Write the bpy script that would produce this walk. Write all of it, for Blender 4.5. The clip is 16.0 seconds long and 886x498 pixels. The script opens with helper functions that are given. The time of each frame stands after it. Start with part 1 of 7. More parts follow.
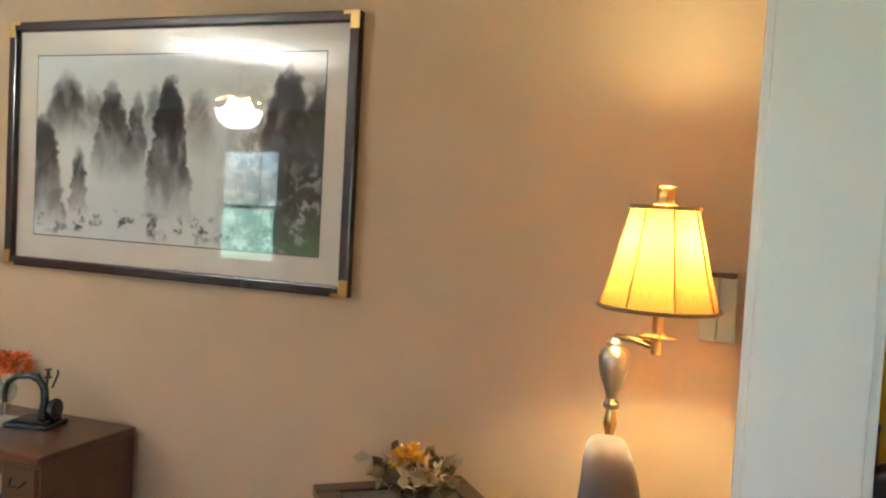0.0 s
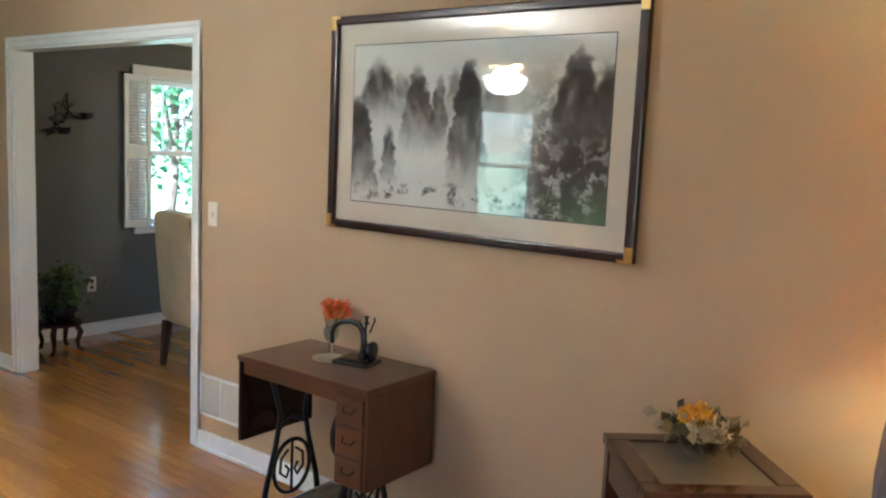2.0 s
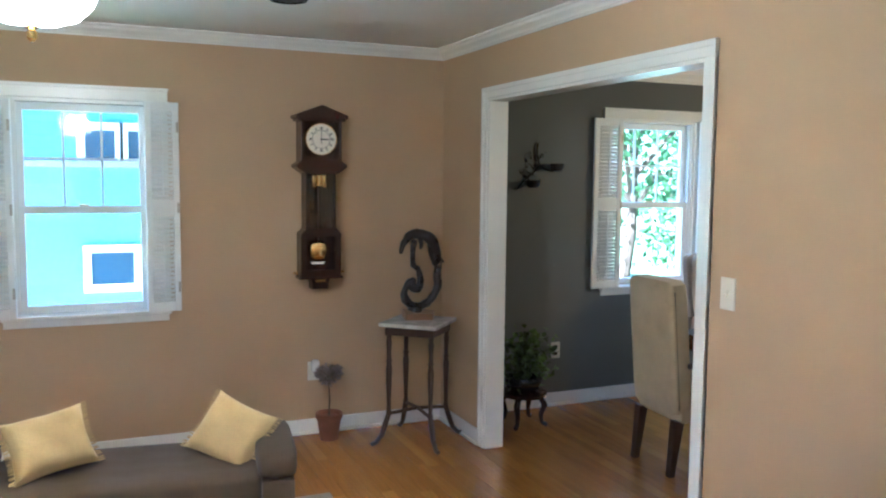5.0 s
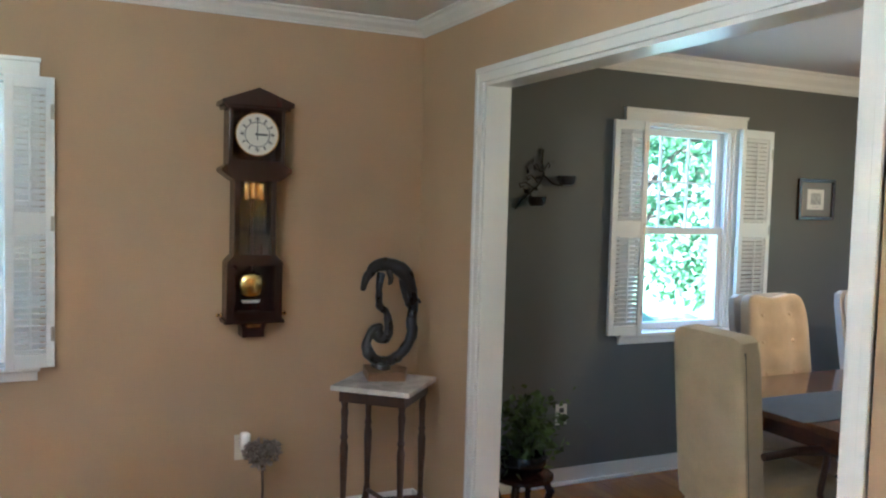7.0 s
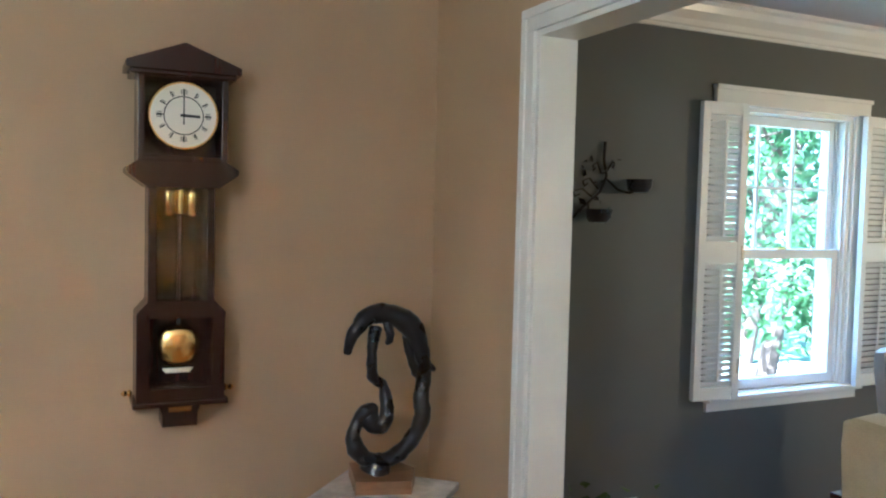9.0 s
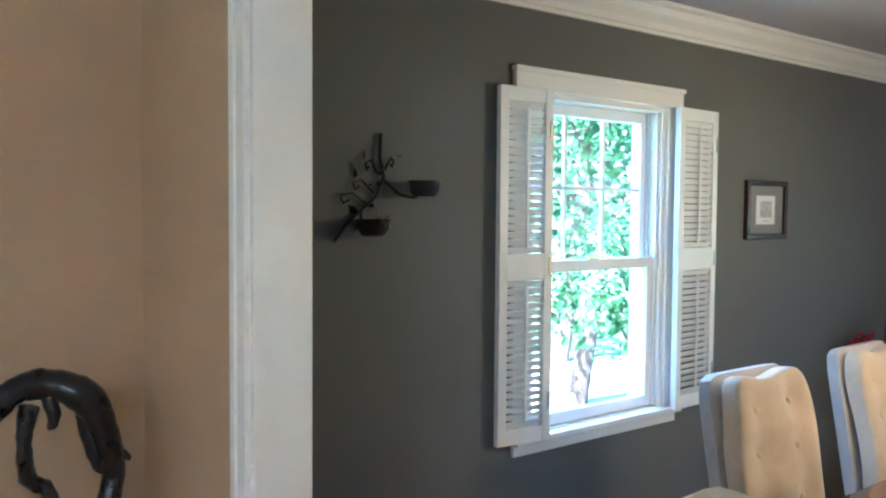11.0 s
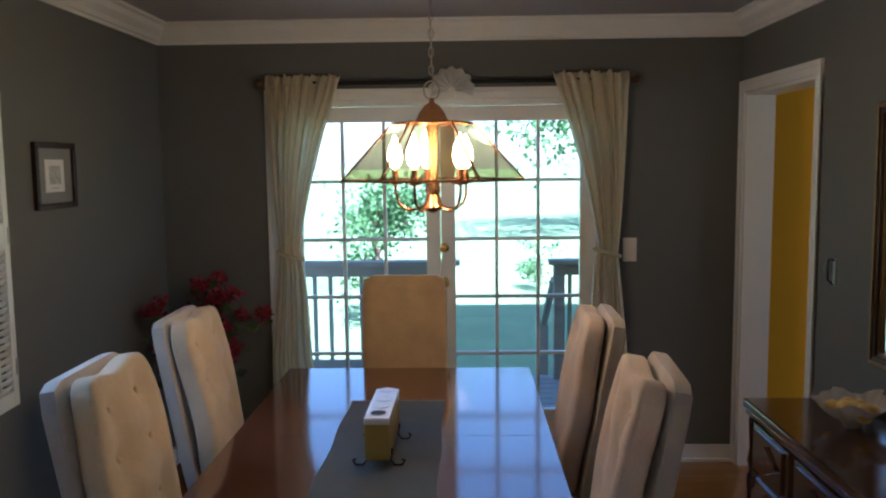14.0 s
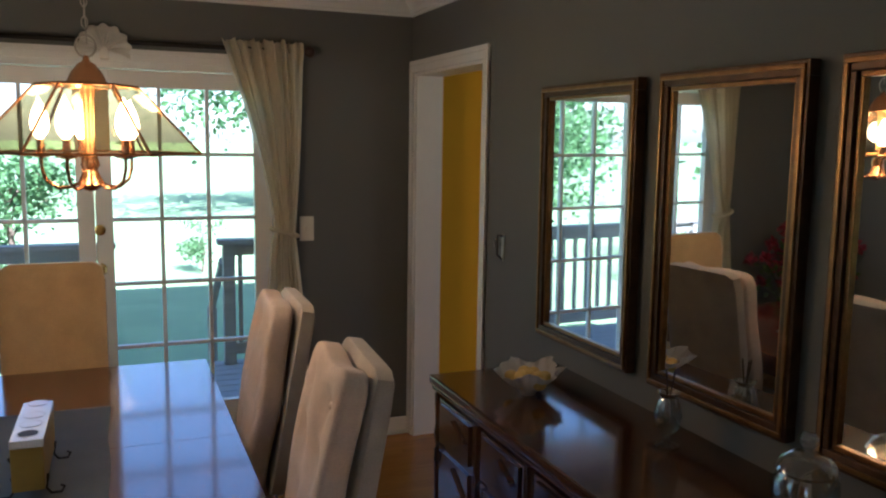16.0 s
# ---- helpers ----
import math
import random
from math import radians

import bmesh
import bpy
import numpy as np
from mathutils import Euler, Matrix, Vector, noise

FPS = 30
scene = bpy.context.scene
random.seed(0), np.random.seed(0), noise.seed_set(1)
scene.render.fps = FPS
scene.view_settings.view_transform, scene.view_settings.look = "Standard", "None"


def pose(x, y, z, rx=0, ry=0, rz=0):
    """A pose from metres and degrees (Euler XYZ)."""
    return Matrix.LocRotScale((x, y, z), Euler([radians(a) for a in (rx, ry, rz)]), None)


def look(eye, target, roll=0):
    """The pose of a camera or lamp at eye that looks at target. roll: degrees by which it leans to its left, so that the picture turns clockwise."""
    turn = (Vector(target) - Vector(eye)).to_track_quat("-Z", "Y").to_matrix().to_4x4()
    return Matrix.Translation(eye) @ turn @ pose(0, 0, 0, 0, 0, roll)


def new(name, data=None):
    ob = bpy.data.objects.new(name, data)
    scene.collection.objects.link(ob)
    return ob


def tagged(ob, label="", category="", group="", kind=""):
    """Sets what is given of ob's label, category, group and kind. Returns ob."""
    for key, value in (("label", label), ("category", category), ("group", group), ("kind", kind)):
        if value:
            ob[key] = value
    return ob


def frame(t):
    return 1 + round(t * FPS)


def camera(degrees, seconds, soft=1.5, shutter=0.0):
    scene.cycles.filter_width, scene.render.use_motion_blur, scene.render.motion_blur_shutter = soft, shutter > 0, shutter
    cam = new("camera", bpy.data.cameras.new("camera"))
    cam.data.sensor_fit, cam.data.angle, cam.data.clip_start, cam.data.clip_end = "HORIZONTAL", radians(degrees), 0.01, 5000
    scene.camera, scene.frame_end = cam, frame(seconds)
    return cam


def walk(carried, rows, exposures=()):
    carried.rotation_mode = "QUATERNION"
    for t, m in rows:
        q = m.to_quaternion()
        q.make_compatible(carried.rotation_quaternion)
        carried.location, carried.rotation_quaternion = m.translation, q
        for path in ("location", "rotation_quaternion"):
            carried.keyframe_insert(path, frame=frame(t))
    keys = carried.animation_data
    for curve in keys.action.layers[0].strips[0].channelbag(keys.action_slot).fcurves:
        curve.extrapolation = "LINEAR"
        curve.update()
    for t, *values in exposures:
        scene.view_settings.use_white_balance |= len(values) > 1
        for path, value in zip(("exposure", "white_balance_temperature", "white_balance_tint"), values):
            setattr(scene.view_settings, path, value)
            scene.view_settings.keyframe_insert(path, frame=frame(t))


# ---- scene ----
cam = camera(57.0, 16.0, soft=2.2)
PATH = [
    (0, (6.002, -2.248, 1.525), (5.302, -0.378, 1.422), 3.14),
    (0.5, (5.969, -2.281, 1.538), (5.379, -0.374, 1.419), 3.42),
    (1, (5.958, -2.389, 1.560), (5.298, -0.506, 1.410), 3.47),
    (1.5, (5.991, -2.414, 1.563), (5.067, -0.650, 1.370), 3.06),
    (2, (5.952, -2.526, 1.586), (4.767, -0.934, 1.338), 2.53),
    (2.5, (5.983, -2.608, 1.586), (4.521, -1.270, 1.319), 1.73),
    (3, (5.871, -2.511, 1.601), (4.206, -1.434, 1.342), 0.83),
    (3.5, (5.681, -2.390, 1.629), (3.905, -1.504, 1.378), 0.00),
    (4, (5.511, -2.315, 1.632), (3.687, -1.528, 1.413), 0.18),
    (4.5, (5.257, -2.227, 1.632), (3.423, -1.452, 1.438), 0.26),
    (7, (3.780, -1.641, 1.567), (1.972, -0.793, 1.451), 1.55),
    (7.5, (3.525, -1.521, 1.566), (1.707, -0.696, 1.456), 1.53),
    (8, (3.223, -1.450, 1.570), (1.404, -0.623, 1.467), 1.48),
    (10.5, (2.079, -0.682, 1.627), (0.332, 0.289, 1.551), 0.55),
    (11, (2.099, -0.630, 1.632), (0.503, 0.571, 1.538), 0.42),
    (11.5, (2.117, -0.615, 1.603), (0.799, 0.885, 1.499), 1.62),
    (12, (1.951, -0.623, 1.622), (1.047, 1.156, 1.491), 1.78),
    (12.5, (1.829, -0.634, 1.651), (1.284, 1.283, 1.484), 1.45),
    (13, (1.806, -0.643, 1.659), (1.481, 1.323, 1.484), 1.34),
    (13.5, (1.784, -0.555, 1.667), (1.588, 1.427, 1.476), 0.27),
    (14, (1.648, -0.479, 1.679), (1.599, 1.509, 1.469), -0.66),
    (14.5, (1.581, -0.447, 1.680), (1.688, 1.539, 1.464), -1.23),
    (15, (1.579, -0.417, 1.680), (1.869, 1.547, 1.446), -0.67),
    (15.5, (1.591, -0.329, 1.677), (2.107, 1.586, 1.424), 0.12),
    (16, (1.601, -0.287, 1.674), (2.350, 1.548, 1.409), 0.89),
]
EXPOSURES = [(0.0, 3.9, 4850, 6), (1.5, 3.68, 4700, 6), (2.5, 4.0, 4600, 8), (3.0, 4.15, 4450, 8), (4.0, 3.92, 4400, 7), (8.0, 3.85, 4550, 7), (10.5, 4.3, 4350, 9), (11.0, 4.15, 4350, 8), (11.5, 3.8, 4200, 8), (12.0, 3.0, 4300, 9), (12.5, 2.52, 4450, 11), (13.0, 2.45, 4600, 13), (13.5, 2.6, 4700, 14), (14.0, 2.75, 4850, 15), (16.0, 2.85, 5150, 17)]
walk(cam, [(t, look(eye, target, roll)) for t, eye, target, roll in PATH], EXPOSURES)

# ---- light ----
world = bpy.data.worlds.new("sky")
scene.world = world
world.use_nodes = True
wn = world.node_tree
wn.nodes.clear()
sky = wn.nodes.new("ShaderNodeTexSky")
sky.sky_type = 'NISHITA'
sky.sun_disc = False
SUN_ELEV, SUN_TURN = radians(45), radians(172)
sky.sun_elevation, sky.sun_rotation = SUN_ELEV, SUN_TURN
bg = wn.nodes.new("ShaderNodeBackground")
bg.inputs["Strength"].default_value = 0.06
wo = wn.nodes.new("ShaderNodeOutputWorld")
wn.links.new(sky.outputs[0], bg.inputs[0])
wn.links.new(bg.outputs[0], wo.inputs[0])
sun_data = bpy.data.lights.new("sun", 'SUN')
sun_data.energy, sun_data.angle, sun_data.color = 5.0, radians(0.5), (1.0, 0.95, 0.86)
sun = new("sun", sun_data)
SUN_FROM = Vector((math.sin(SUN_TURN) * math.cos(SUN_ELEV), math.cos(SUN_TURN) * math.cos(SUN_ELEV), math.sin(SUN_ELEV)))
sun.matrix_world = look(SUN_FROM * 40, (0, 0, 0))


def point_lamp(name, at, watts, colour, size):
    d = bpy.data.lights.new(name, 'POINT')
    d.energy, d.color, d.shadow_soft_size = watts, colour, size
    ob = new(name, d)
    ob.location = at
    return ob


PENDANT = (2.90, -2.24)
CHAND = (1.55, 2.22)
LAMP = (5.828, -0.43)
point_lamp("pendant_bulb", (PENDANT[0], PENDANT[1], 2.06), 14.5, (1.0, 0.84, 0.62), 0.09)
point_lamp("chandelier_bulb", (CHAND[0], CHAND[1], 1.72), 0.15, (1.0, 0.68, 0.36), 0.05)
# Added area lamp inside unseen window 6, to brighten the yellow room.
kitchen_data = bpy.data.lights.new("added_kitchen_light", 'AREA')
kitchen_data.shape, kitchen_data.size, kitchen_data.size_y, kitchen_data.energy, kitchen_data.color = 'RECTANGLE', 1.9, 1.1, 4.6, (1.0, 0.93, 0.82)
kitchen_light = new("added_kitchen_light", kitchen_data)
kitchen_light.matrix_world = look((7.98, 2.4, 1.47), (3.2, 2.4, 1.47))
# Hidden lamp added outside, above the dining window, to boost its blue daylight.
side_data = bpy.data.lights.new("added_west_fill_light", 'AREA')
side_data.shape, side_data.size, side_data.size_y, side_data.energy, side_data.color = 'RECTANGLE', 1.3, 0.6, 9.0, (0.55, 0.78, 1.0)
side_light = new("added_west_fill_light", side_data)
side_light.matrix_world = look((-1.0, 1.7, 2.75), (0.4, 1.7, 1.15))
for off in (-0.038, 0.038):
    point_lamp("floor_lamp_bulb", (LAMP[0] + off, LAMP[1] - 0.022, 1.475), 1.0, (1.0, 0.74, 0.27), 0.02)

# ---- materials ----


def ramp(nt, fac, stops):
    r = nt.nodes.new("ShaderNodeValToRGB")
    e = r.color_ramp.elements
    while len(e) > 1:
        e.remove(e[-1])
    e[0].position, e[0].color = stops[0][0], (*stops[0][1], 1)
    for p, c in stops[1:]:
        k = e.new(p)
        k.color = (*c, 1)
    nt.links.new(fac, r.inputs[0])
    return r.outputs[0]


def blank(name):
    m = bpy.data.materials.new(name)
    m.use_nodes = True
    nt = m.node_tree
    nt.nodes.clear()
    out = nt.nodes.new("ShaderNodeOutputMaterial")
    b = nt.nodes.new("ShaderNodeBsdfPrincipled")
    nt.links.new(b.outputs[0], out.inputs[0])
    return m, nt, b, out


def coords(nt, scale=(1, 1, 1), kind="Object"):
    tc = nt.nodes.new("ShaderNodeTexCoord")
    mp = nt.nodes.new("ShaderNodeMapping")
    mp.inputs["Scale"].default_value = scale
    nt.links.new(tc.outputs[kind], mp.inputs[0])
    return mp.outputs[0]


def noise_tex(nt, vec, scale, detail=4, rough=0.55, dist=0.0):
    n = nt.nodes.new("ShaderNodeTexNoise")
    n.inputs["Scale"].default_value, n.inputs["Detail"].default_value = scale, detail
    n.inputs["Roughness"].default_value, n.inputs["Distortion"].default_value = rough, dist
    nt.links.new(vec, n.inputs["Vector"])
    return n.outputs[0]


def add_bump(nt, b, height, strength, distance):
    bp = nt.nodes.new("ShaderNodeBump")
    bp.inputs["Strength"].default_value, bp.inputs["Distance"].default_value = strength, distance
    nt.links.new(height, bp.inputs["Height"])
    nt.links.new(bp.outputs[0], b.inputs["Normal"])


def mixcol(nt, fac, a, c, mode='MIX'):
    m = nt.nodes.new("ShaderNodeMix")
    m.data_type, m.blend_type = 'RGBA', mode
    for sock, v in ((0, fac), (6, a), (7, c)):
        if isinstance(v, (int, float)):
            m.inputs[sock].default_value = v
        elif isinstance(v, tuple):
            m.inputs[sock].default_value = (*v, 1)
        else:
            nt.links.new(v, m.inputs[sock])
    return m.outputs[2]


def tone(c, k):
    return tuple(min(1, v * k) for v in c)


def plain(name, colour, rough=0.5, metal=0.0, vary=0.12, scale=6.0, fine=120.0, bump=0.08, depth=0.002, coat=0.0, stretch=(1, 1, 1), spec=0.5):
    """A surface with broad unevenness and fine grain."""
    m, nt, b, _ = blank(name)
    v = coords(nt, stretch)
    broad, grain = noise_tex(nt, v, scale, 5), noise_tex(nt, v, fine, 3)
    c1 = ramp(nt, broad, [(0.3, tone(colour, 1 - vary)), (0.7, tone(colour, 1 + vary))])
    c2 = mixcol(nt, 0.25, c1, ramp(nt, grain, [(0.3, tone(colour, 1 - vary)), (0.7, tone(colour, 1 + vary))]))
    nt.links.new(c2, b.inputs["Base Color"])
    rr = nt.nodes.new("ShaderNodeMapRange")
    rr.inputs[3].default_value, rr.inputs[4].default_value = rough * 0.85, min(1, rough * 1.15)
    nt.links.new(broad, rr.inputs[0])
    nt.links.new(rr.outputs[0], b.inputs["Roughness"])
    b.inputs["Metallic"].default_value = metal
    b.inputs["Specular IOR Level"].default_value = spec
    b.inputs["Coat Weight"].default_value = coat
    b.inputs["Coat Roughness"].default_value = 0.12
    if bump:
        add_bump(nt, b, grain, bump, depth)
    return m


def wood(name, dark, light, rough=0.35, along="X", coat=0.3, scale=1.0, each=0.0):
    """Grain drawn out along one axis; each: how much single pieces differ."""
    m, nt, b, _ = blank(name)
    s = {"X": (0.6, 9, 9), "Y": (9, 0.6, 9), "Z": (9, 9, 0.6)}[along]
    v = coords(nt, tuple(k * scale for k in s))
    if each:
        oi = nt.nodes.new("ShaderNodeObjectInfo")
        gi = nt.nodes.new("ShaderNodeNewGeometry")
        sh = nt.nodes.new("ShaderNodeMath")
        sh.operation = 'ADD'
        nt.links.new(oi.outputs["Random"], sh.inputs[0])
        nt.links.new(gi.outputs["Random Per Island"], sh.inputs[1])
        va = nt.nodes.new("ShaderNodeVectorMath")
        va.operation = 'ADD'
        sc = nt.nodes.new("ShaderNodeMath")
        sc.operation = 'MULTIPLY'
        sc.inputs[1].default_value = 37.0
        nt.links.new(sh.outputs[0], sc.inputs[0])
        nt.links.new(v, va.inputs[0])
        nt.links.new(sc.outputs[0], va.inputs[1])
        v = va.outputs[0]
    g = noise_tex(nt, v, 2.2, 8, 0.6, 0.8)
    f = noise_tex(nt, v, 14, 4, 0.6)
    col = ramp(nt, g, [(0.28, dark), (0.5, tuple((p + q) / 2 for p, q in zip(dark, light))), (0.72, light)])
    col = mixcol(nt, 0.25, col, ramp(nt, f, [(0.35, tone(dark, 0.8)), (0.65, light)]))
    if each:
        fr = nt.nodes.new("ShaderNodeMath")
        fr.operation = 'FRACT'
        nt.links.new(sh.outputs[0], fr.inputs[0])
        col = mixcol(nt, each, col, ramp(nt, fr.outputs[0], [(0.0, tone(dark, 0.9)), (0.5, dark), (1.0, tone(light, 1.15))]))
    nt.links.new(col, b.inputs["Base Color"])
    b.inputs["Roughness"].default_value = rough
    b.inputs["Coat Weight"].default_value = coat
    b.inputs["Coat Roughness"].default_value = 0.08
    add_bump(nt, b, f, 0.06, 0.001)
    return m


def fabric(name, colour, rough=0.95, weave=420.0, vary=0.14, sheen=0.2):
    m, nt, b, _ = blank(name)
    v = coords(nt)
    wv = nt.nodes.new("ShaderNodeTexChecker")
    wv.inputs["Scale"].default_value = weave
    nt.links.new(v, wv.inputs[0])
    broad, grain = noise_tex(nt, v, 9, 5), noise_tex(nt, v, 260, 2)
    col = ramp(nt, broad, [(0.3, tone(colour, 1 - vary)), (0.7, tone(colour, 1 + vary))])
    col = mixcol(nt, 0.3, col, ramp(nt, grain, [(0.35, tone(colour, 0.75)), (0.65, tone(colour, 1.15))]))
    nt.links.new(col, b.inputs["Base Color"])
    b.inputs["Roughness"].default_value = rough
    b.inputs["Sheen Weight"].default_value = sheen
    mxh = nt.nodes.new("ShaderNodeMath")
    mxh.operation = 'ADD'
    nt.links.new(wv.outputs["Fac"], mxh.inputs[0])
    nt.links.new(grain, mxh.inputs[1])
    add_bump(nt, b, mxh.outputs[0], 0.12, 0.001)
    return m


def glass_mat(name, tint=(1, 1, 1), gloss=0.02, facing=0.03):
    """Thin pane: clear, with a reflection that grows at grazing angles."""
    m, nt, b, out = blank(name)
    nt.nodes.remove(b)
    tr, gl, mx = nt.nodes.new("ShaderNodeBsdfTransparent"), nt.nodes.new("ShaderNodeBsdfGlossy"), nt.nodes.new("ShaderNodeMixShader")
    tr.inputs[0].default_value = (*tint, 1)
    gl.inputs["Roughness"].default_value = gloss
    lw, pw, sc = nt.nodes.new("ShaderNodeLayerWeight"), nt.nodes.new("ShaderNodeMath"), nt.nodes.new("ShaderNodeMath")
    lw.inputs[0].default_value = 0.5
    pw.operation, sc.operation = 'POWER', 'MULTIPLY_ADD'
    pw.inputs[1].default_value = 4.0
    sc.inputs[1].default_value, sc.inputs[2].default_value = 0.75, facing
    nt.links.new(lw.outputs["Facing"], pw.inputs[0])
    nt.links.new(pw.outputs[0], sc.inputs[0])
    nt.links.new(sc.outputs[0], mx.inputs[0])
    nt.links.new(tr.outputs[0], mx.inputs[1])
    nt.links.new(gl.outputs[0], mx.inputs[2])
    nt.links.new(mx.outputs[0], out.inputs[0])
    return m


def glow(name, colour, strength):
    m, nt, b, out = blank(name)
    b.inputs["Base Color"].default_value = (*tone(colour, 0.8), 1)
    b.inputs["Emission Color"].default_value = (*colour, 1)
    b.inputs["Emission Strength"].default_value = strength
    return m


def leafy(name, dark, light):
    m, nt, b, out = blank(name)
    gi = nt.nodes.new("ShaderNodeNewGeometry")
    col = ramp(nt, gi.outputs["Random Per Island"], [(0.0, dark), (0.6, light), (1.0, tone(light, 1.4))])
    nt.links.new(col, b.inputs["Base Color"])
    b.inputs["Roughness"].default_value = 0.5
    tl, mx = nt.nodes.new("ShaderNodeBsdfTranslucent"), nt.nodes.new("ShaderNodeMixShader")
    nt.links.new(col, tl.inputs[0])
    mx.inputs[0].default_value = 0.35
    nt.links.new(b.outputs[0], mx.inputs[1])
    nt.links.new(tl.outputs[0], mx.inputs[2])
    nt.links.new(mx.outputs[0], out.inputs[0])
    return m


def shade_cloth(name, colour, through_light=0.6):
    m, nt, b, out = blank(name)
    v = coords(nt, (60, 60, 1))
    col = ramp(nt, noise_tex(nt, v, 4, 3), [(0.3, tone(colour, 0.9)), (0.7, tone(colour, 1.1))])
    nt.links.new(col, b.inputs["Base Color"])
    b.inputs["Roughness"].default_value = 0.9
    tl, mx = nt.nodes.new("ShaderNodeBsdfTranslucent"), nt.nodes.new("ShaderNodeMixShader")
    nt.links.new(col, tl.inputs[0])
    mx.inputs[0].default_value = through_light
    nt.links.new(b.outputs[0], mx.inputs[1])
    nt.links.new(tl.outputs[0], mx.inputs[2])
    nt.links.new(mx.outputs[0], out.inputs[0])
    return m


TAN = plain("tan_wall_paint", (0.46, 0.325, 0.195), 0.85, spec=0.2, vary=0.04, scale=1.6, fine=220, bump=0.15, depth=0.001)
GREY = plain("grey_wall_paint", (0.140, 0.142, 0.134), 0.88, spec=0.15, vary=0.05, scale=1.6, fine=220, bump=0.15, depth=0.001)
YELLOW = plain("yellow_wall_paint", (0.80, 0.44, 0.012), 0.8, spec=0.15, vary=0.05, scale=1.6, fine=220, bump=0.15, depth=0.001)
TRIM = plain("white_trim_paint", (0.78, 0.77, 0.74), 0.25, vary=0.03, scale=5, fine=60, bump=0.04)
SASH = plain("white_sash_paint", (0.75, 0.76, 0.76), 0.4, vary=0.04, scale=8, fine=60, bump=0.04)
# Dining ceiling: its weaker light is put into a darker colour than CEIL.
CEIL_DIM = plain("dining_ceiling_dimmed", (0.40, 0.39, 0.41), 0.85, vary=0.04, scale=2, fine=160, bump=0.3, depth=0.002)
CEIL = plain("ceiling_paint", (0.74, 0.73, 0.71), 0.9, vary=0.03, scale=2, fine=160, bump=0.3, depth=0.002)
OAK = wood("oak_strip", (0.27, 0.108, 0.016), (0.48, 0.222, 0.037), 0.19, "X", 0.45, each=0.35)
MAHOG = wood("mahogany", (0.020, 0.005, 0.0035), (0.040, 0.010, 0.0065), 0.26, "Z", 0.15)
WALNUT = wood("walnut", (0.052, 0.017, 0.007), (0.13, 0.044, 0.016), 0.3, "X", 0.4)
TABLEWOOD = wood("table_wood", (0.05, 0.015, 0.007), (0.12, 0.036, 0.015), 0.11, "Y", 0.6)
BUFFETWOOD = wood("buffet_wood", (0.032, 0.014, 0.008), (0.085, 0.036, 0.018), 0.15, "Y", 0.6)
DARKWOOD = wood("dark_leg_wood", (0.025, 0.011, 0.007), (0.06, 0.025, 0.014), 0.4, "Z", 0.2)
BLOCKWOOD = wood("sculpture_base_wood", (0.16, 0.08, 0.035), (0.28, 0.15, 0.07), 0.5, "Y", 0.0)
TABLETOP2 = wood("coffee_table_wood", (0.15, 0.066, 0.022), (0.27, 0.135, 0.05), 0.3, "Y", 0.4)
BRASS = plain("polished_brass", (0.80, 0.56, 0.20), 0.2, 1.0, 0.06, 20, 200, 0.02)
COPPER = plain("copper_brass", (0.58, 0.29, 0.12), 0.24, 1.0, 0.08, 20, 200, 0.02)
PEWTER = plain("worn_pewter", (0.45, 0.42, 0.37), 0.35, 1.0, 0.2, 30, 200, 0.05)
IRON = plain("black_iron", (0.018, 0.016, 0.015), 0.45, 0.6, 0.2, 30, 200, 0.1)
JAPAN = plain("black_enamel", (0.012, 0.012, 0.013), 0.25, 0.0, 0.2, 20, 100, 0.03, coat=0.5)
BRONZE = plain("dark_bronze", (0.02, 0.018, 0.02), 0.28, 0.4, 0.3, 16, 90, 0.12, 0.004, coat=0.3)
MARBLE = plain("marble", (0.52, 0.49, 0.47), 0.25, 0.0, 0.3, 14, 40, 0.02)
DIAL = plain("enamel_dial", (0.78, 0.75, 0.66), 0.35, 0.0, 0.03, 10, 60, 0.0)
INK = plain("black_ink", (0.012, 0.012, 0.014), 0.6, 0.0, 0.1, 20, 60, 0.0)
CREAM = fabric("cream_chair_cloth", (0.58, 0.45, 0.30))
# Right-hand chairs: the pinkish light on them is put into the cloth colour.
CREAM_LIT = fabric("cream_cloth_pink_light", (0.60, 0.475, 0.39))
CREAM2 = fabric("pale_chair_cloth", (0.46, 0.41, 0.36))
BUTTER = fabric("butter_chair_cloth", (0.46, 0.31, 0.14))
OLIVE = fabric("olive_chair_cloth", (0.50, 0.405, 0.245))
PIPING = fabric("dark_piping", (0.13, 0.11, 0.08))
TAUPE = fabric("taupe_bench_cloth", (0.085, 0.056, 0.032), sheen=0.05)
MAUVE = fabric("mauve_chair_cloth", (0.13, 0.088, 0.078))
GOLD = fabric("gold_cushion_cloth", (0.56, 0.40, 0.17))
DRAPE = shade_cloth("curtain_cloth", (0.76, 0.68, 0.50))
SHADE = shade_cloth("lamp_shade_cloth", (0.60, 0.34, 0.04), 0.085)
SHADETRIM = fabric("shade_trim_cloth", (0.22, 0.15, 0.07))
FROST = glow("frosted_glass_lit", (1.0, 0.86, 0.62), 2.6)
BULB = glow("candle_bulb_lit", (1.0, 0.64, 0.28), 7.5)
GLASS = glass_mat("window_glass", (0.97, 0.99, 1.0))
CLEAR = glass_mat("clear_glass", (0.90, 0.92, 0.92), 0.03, 0.13)
AMBER = glass_mat("bevelled_clear_glass", (0.93, 0.89, 0.76), 0.05, 0.09)
ETCHED = glass_mat("etched_glass", (0.90, 0.92, 0.91), 0.06, 0.24)
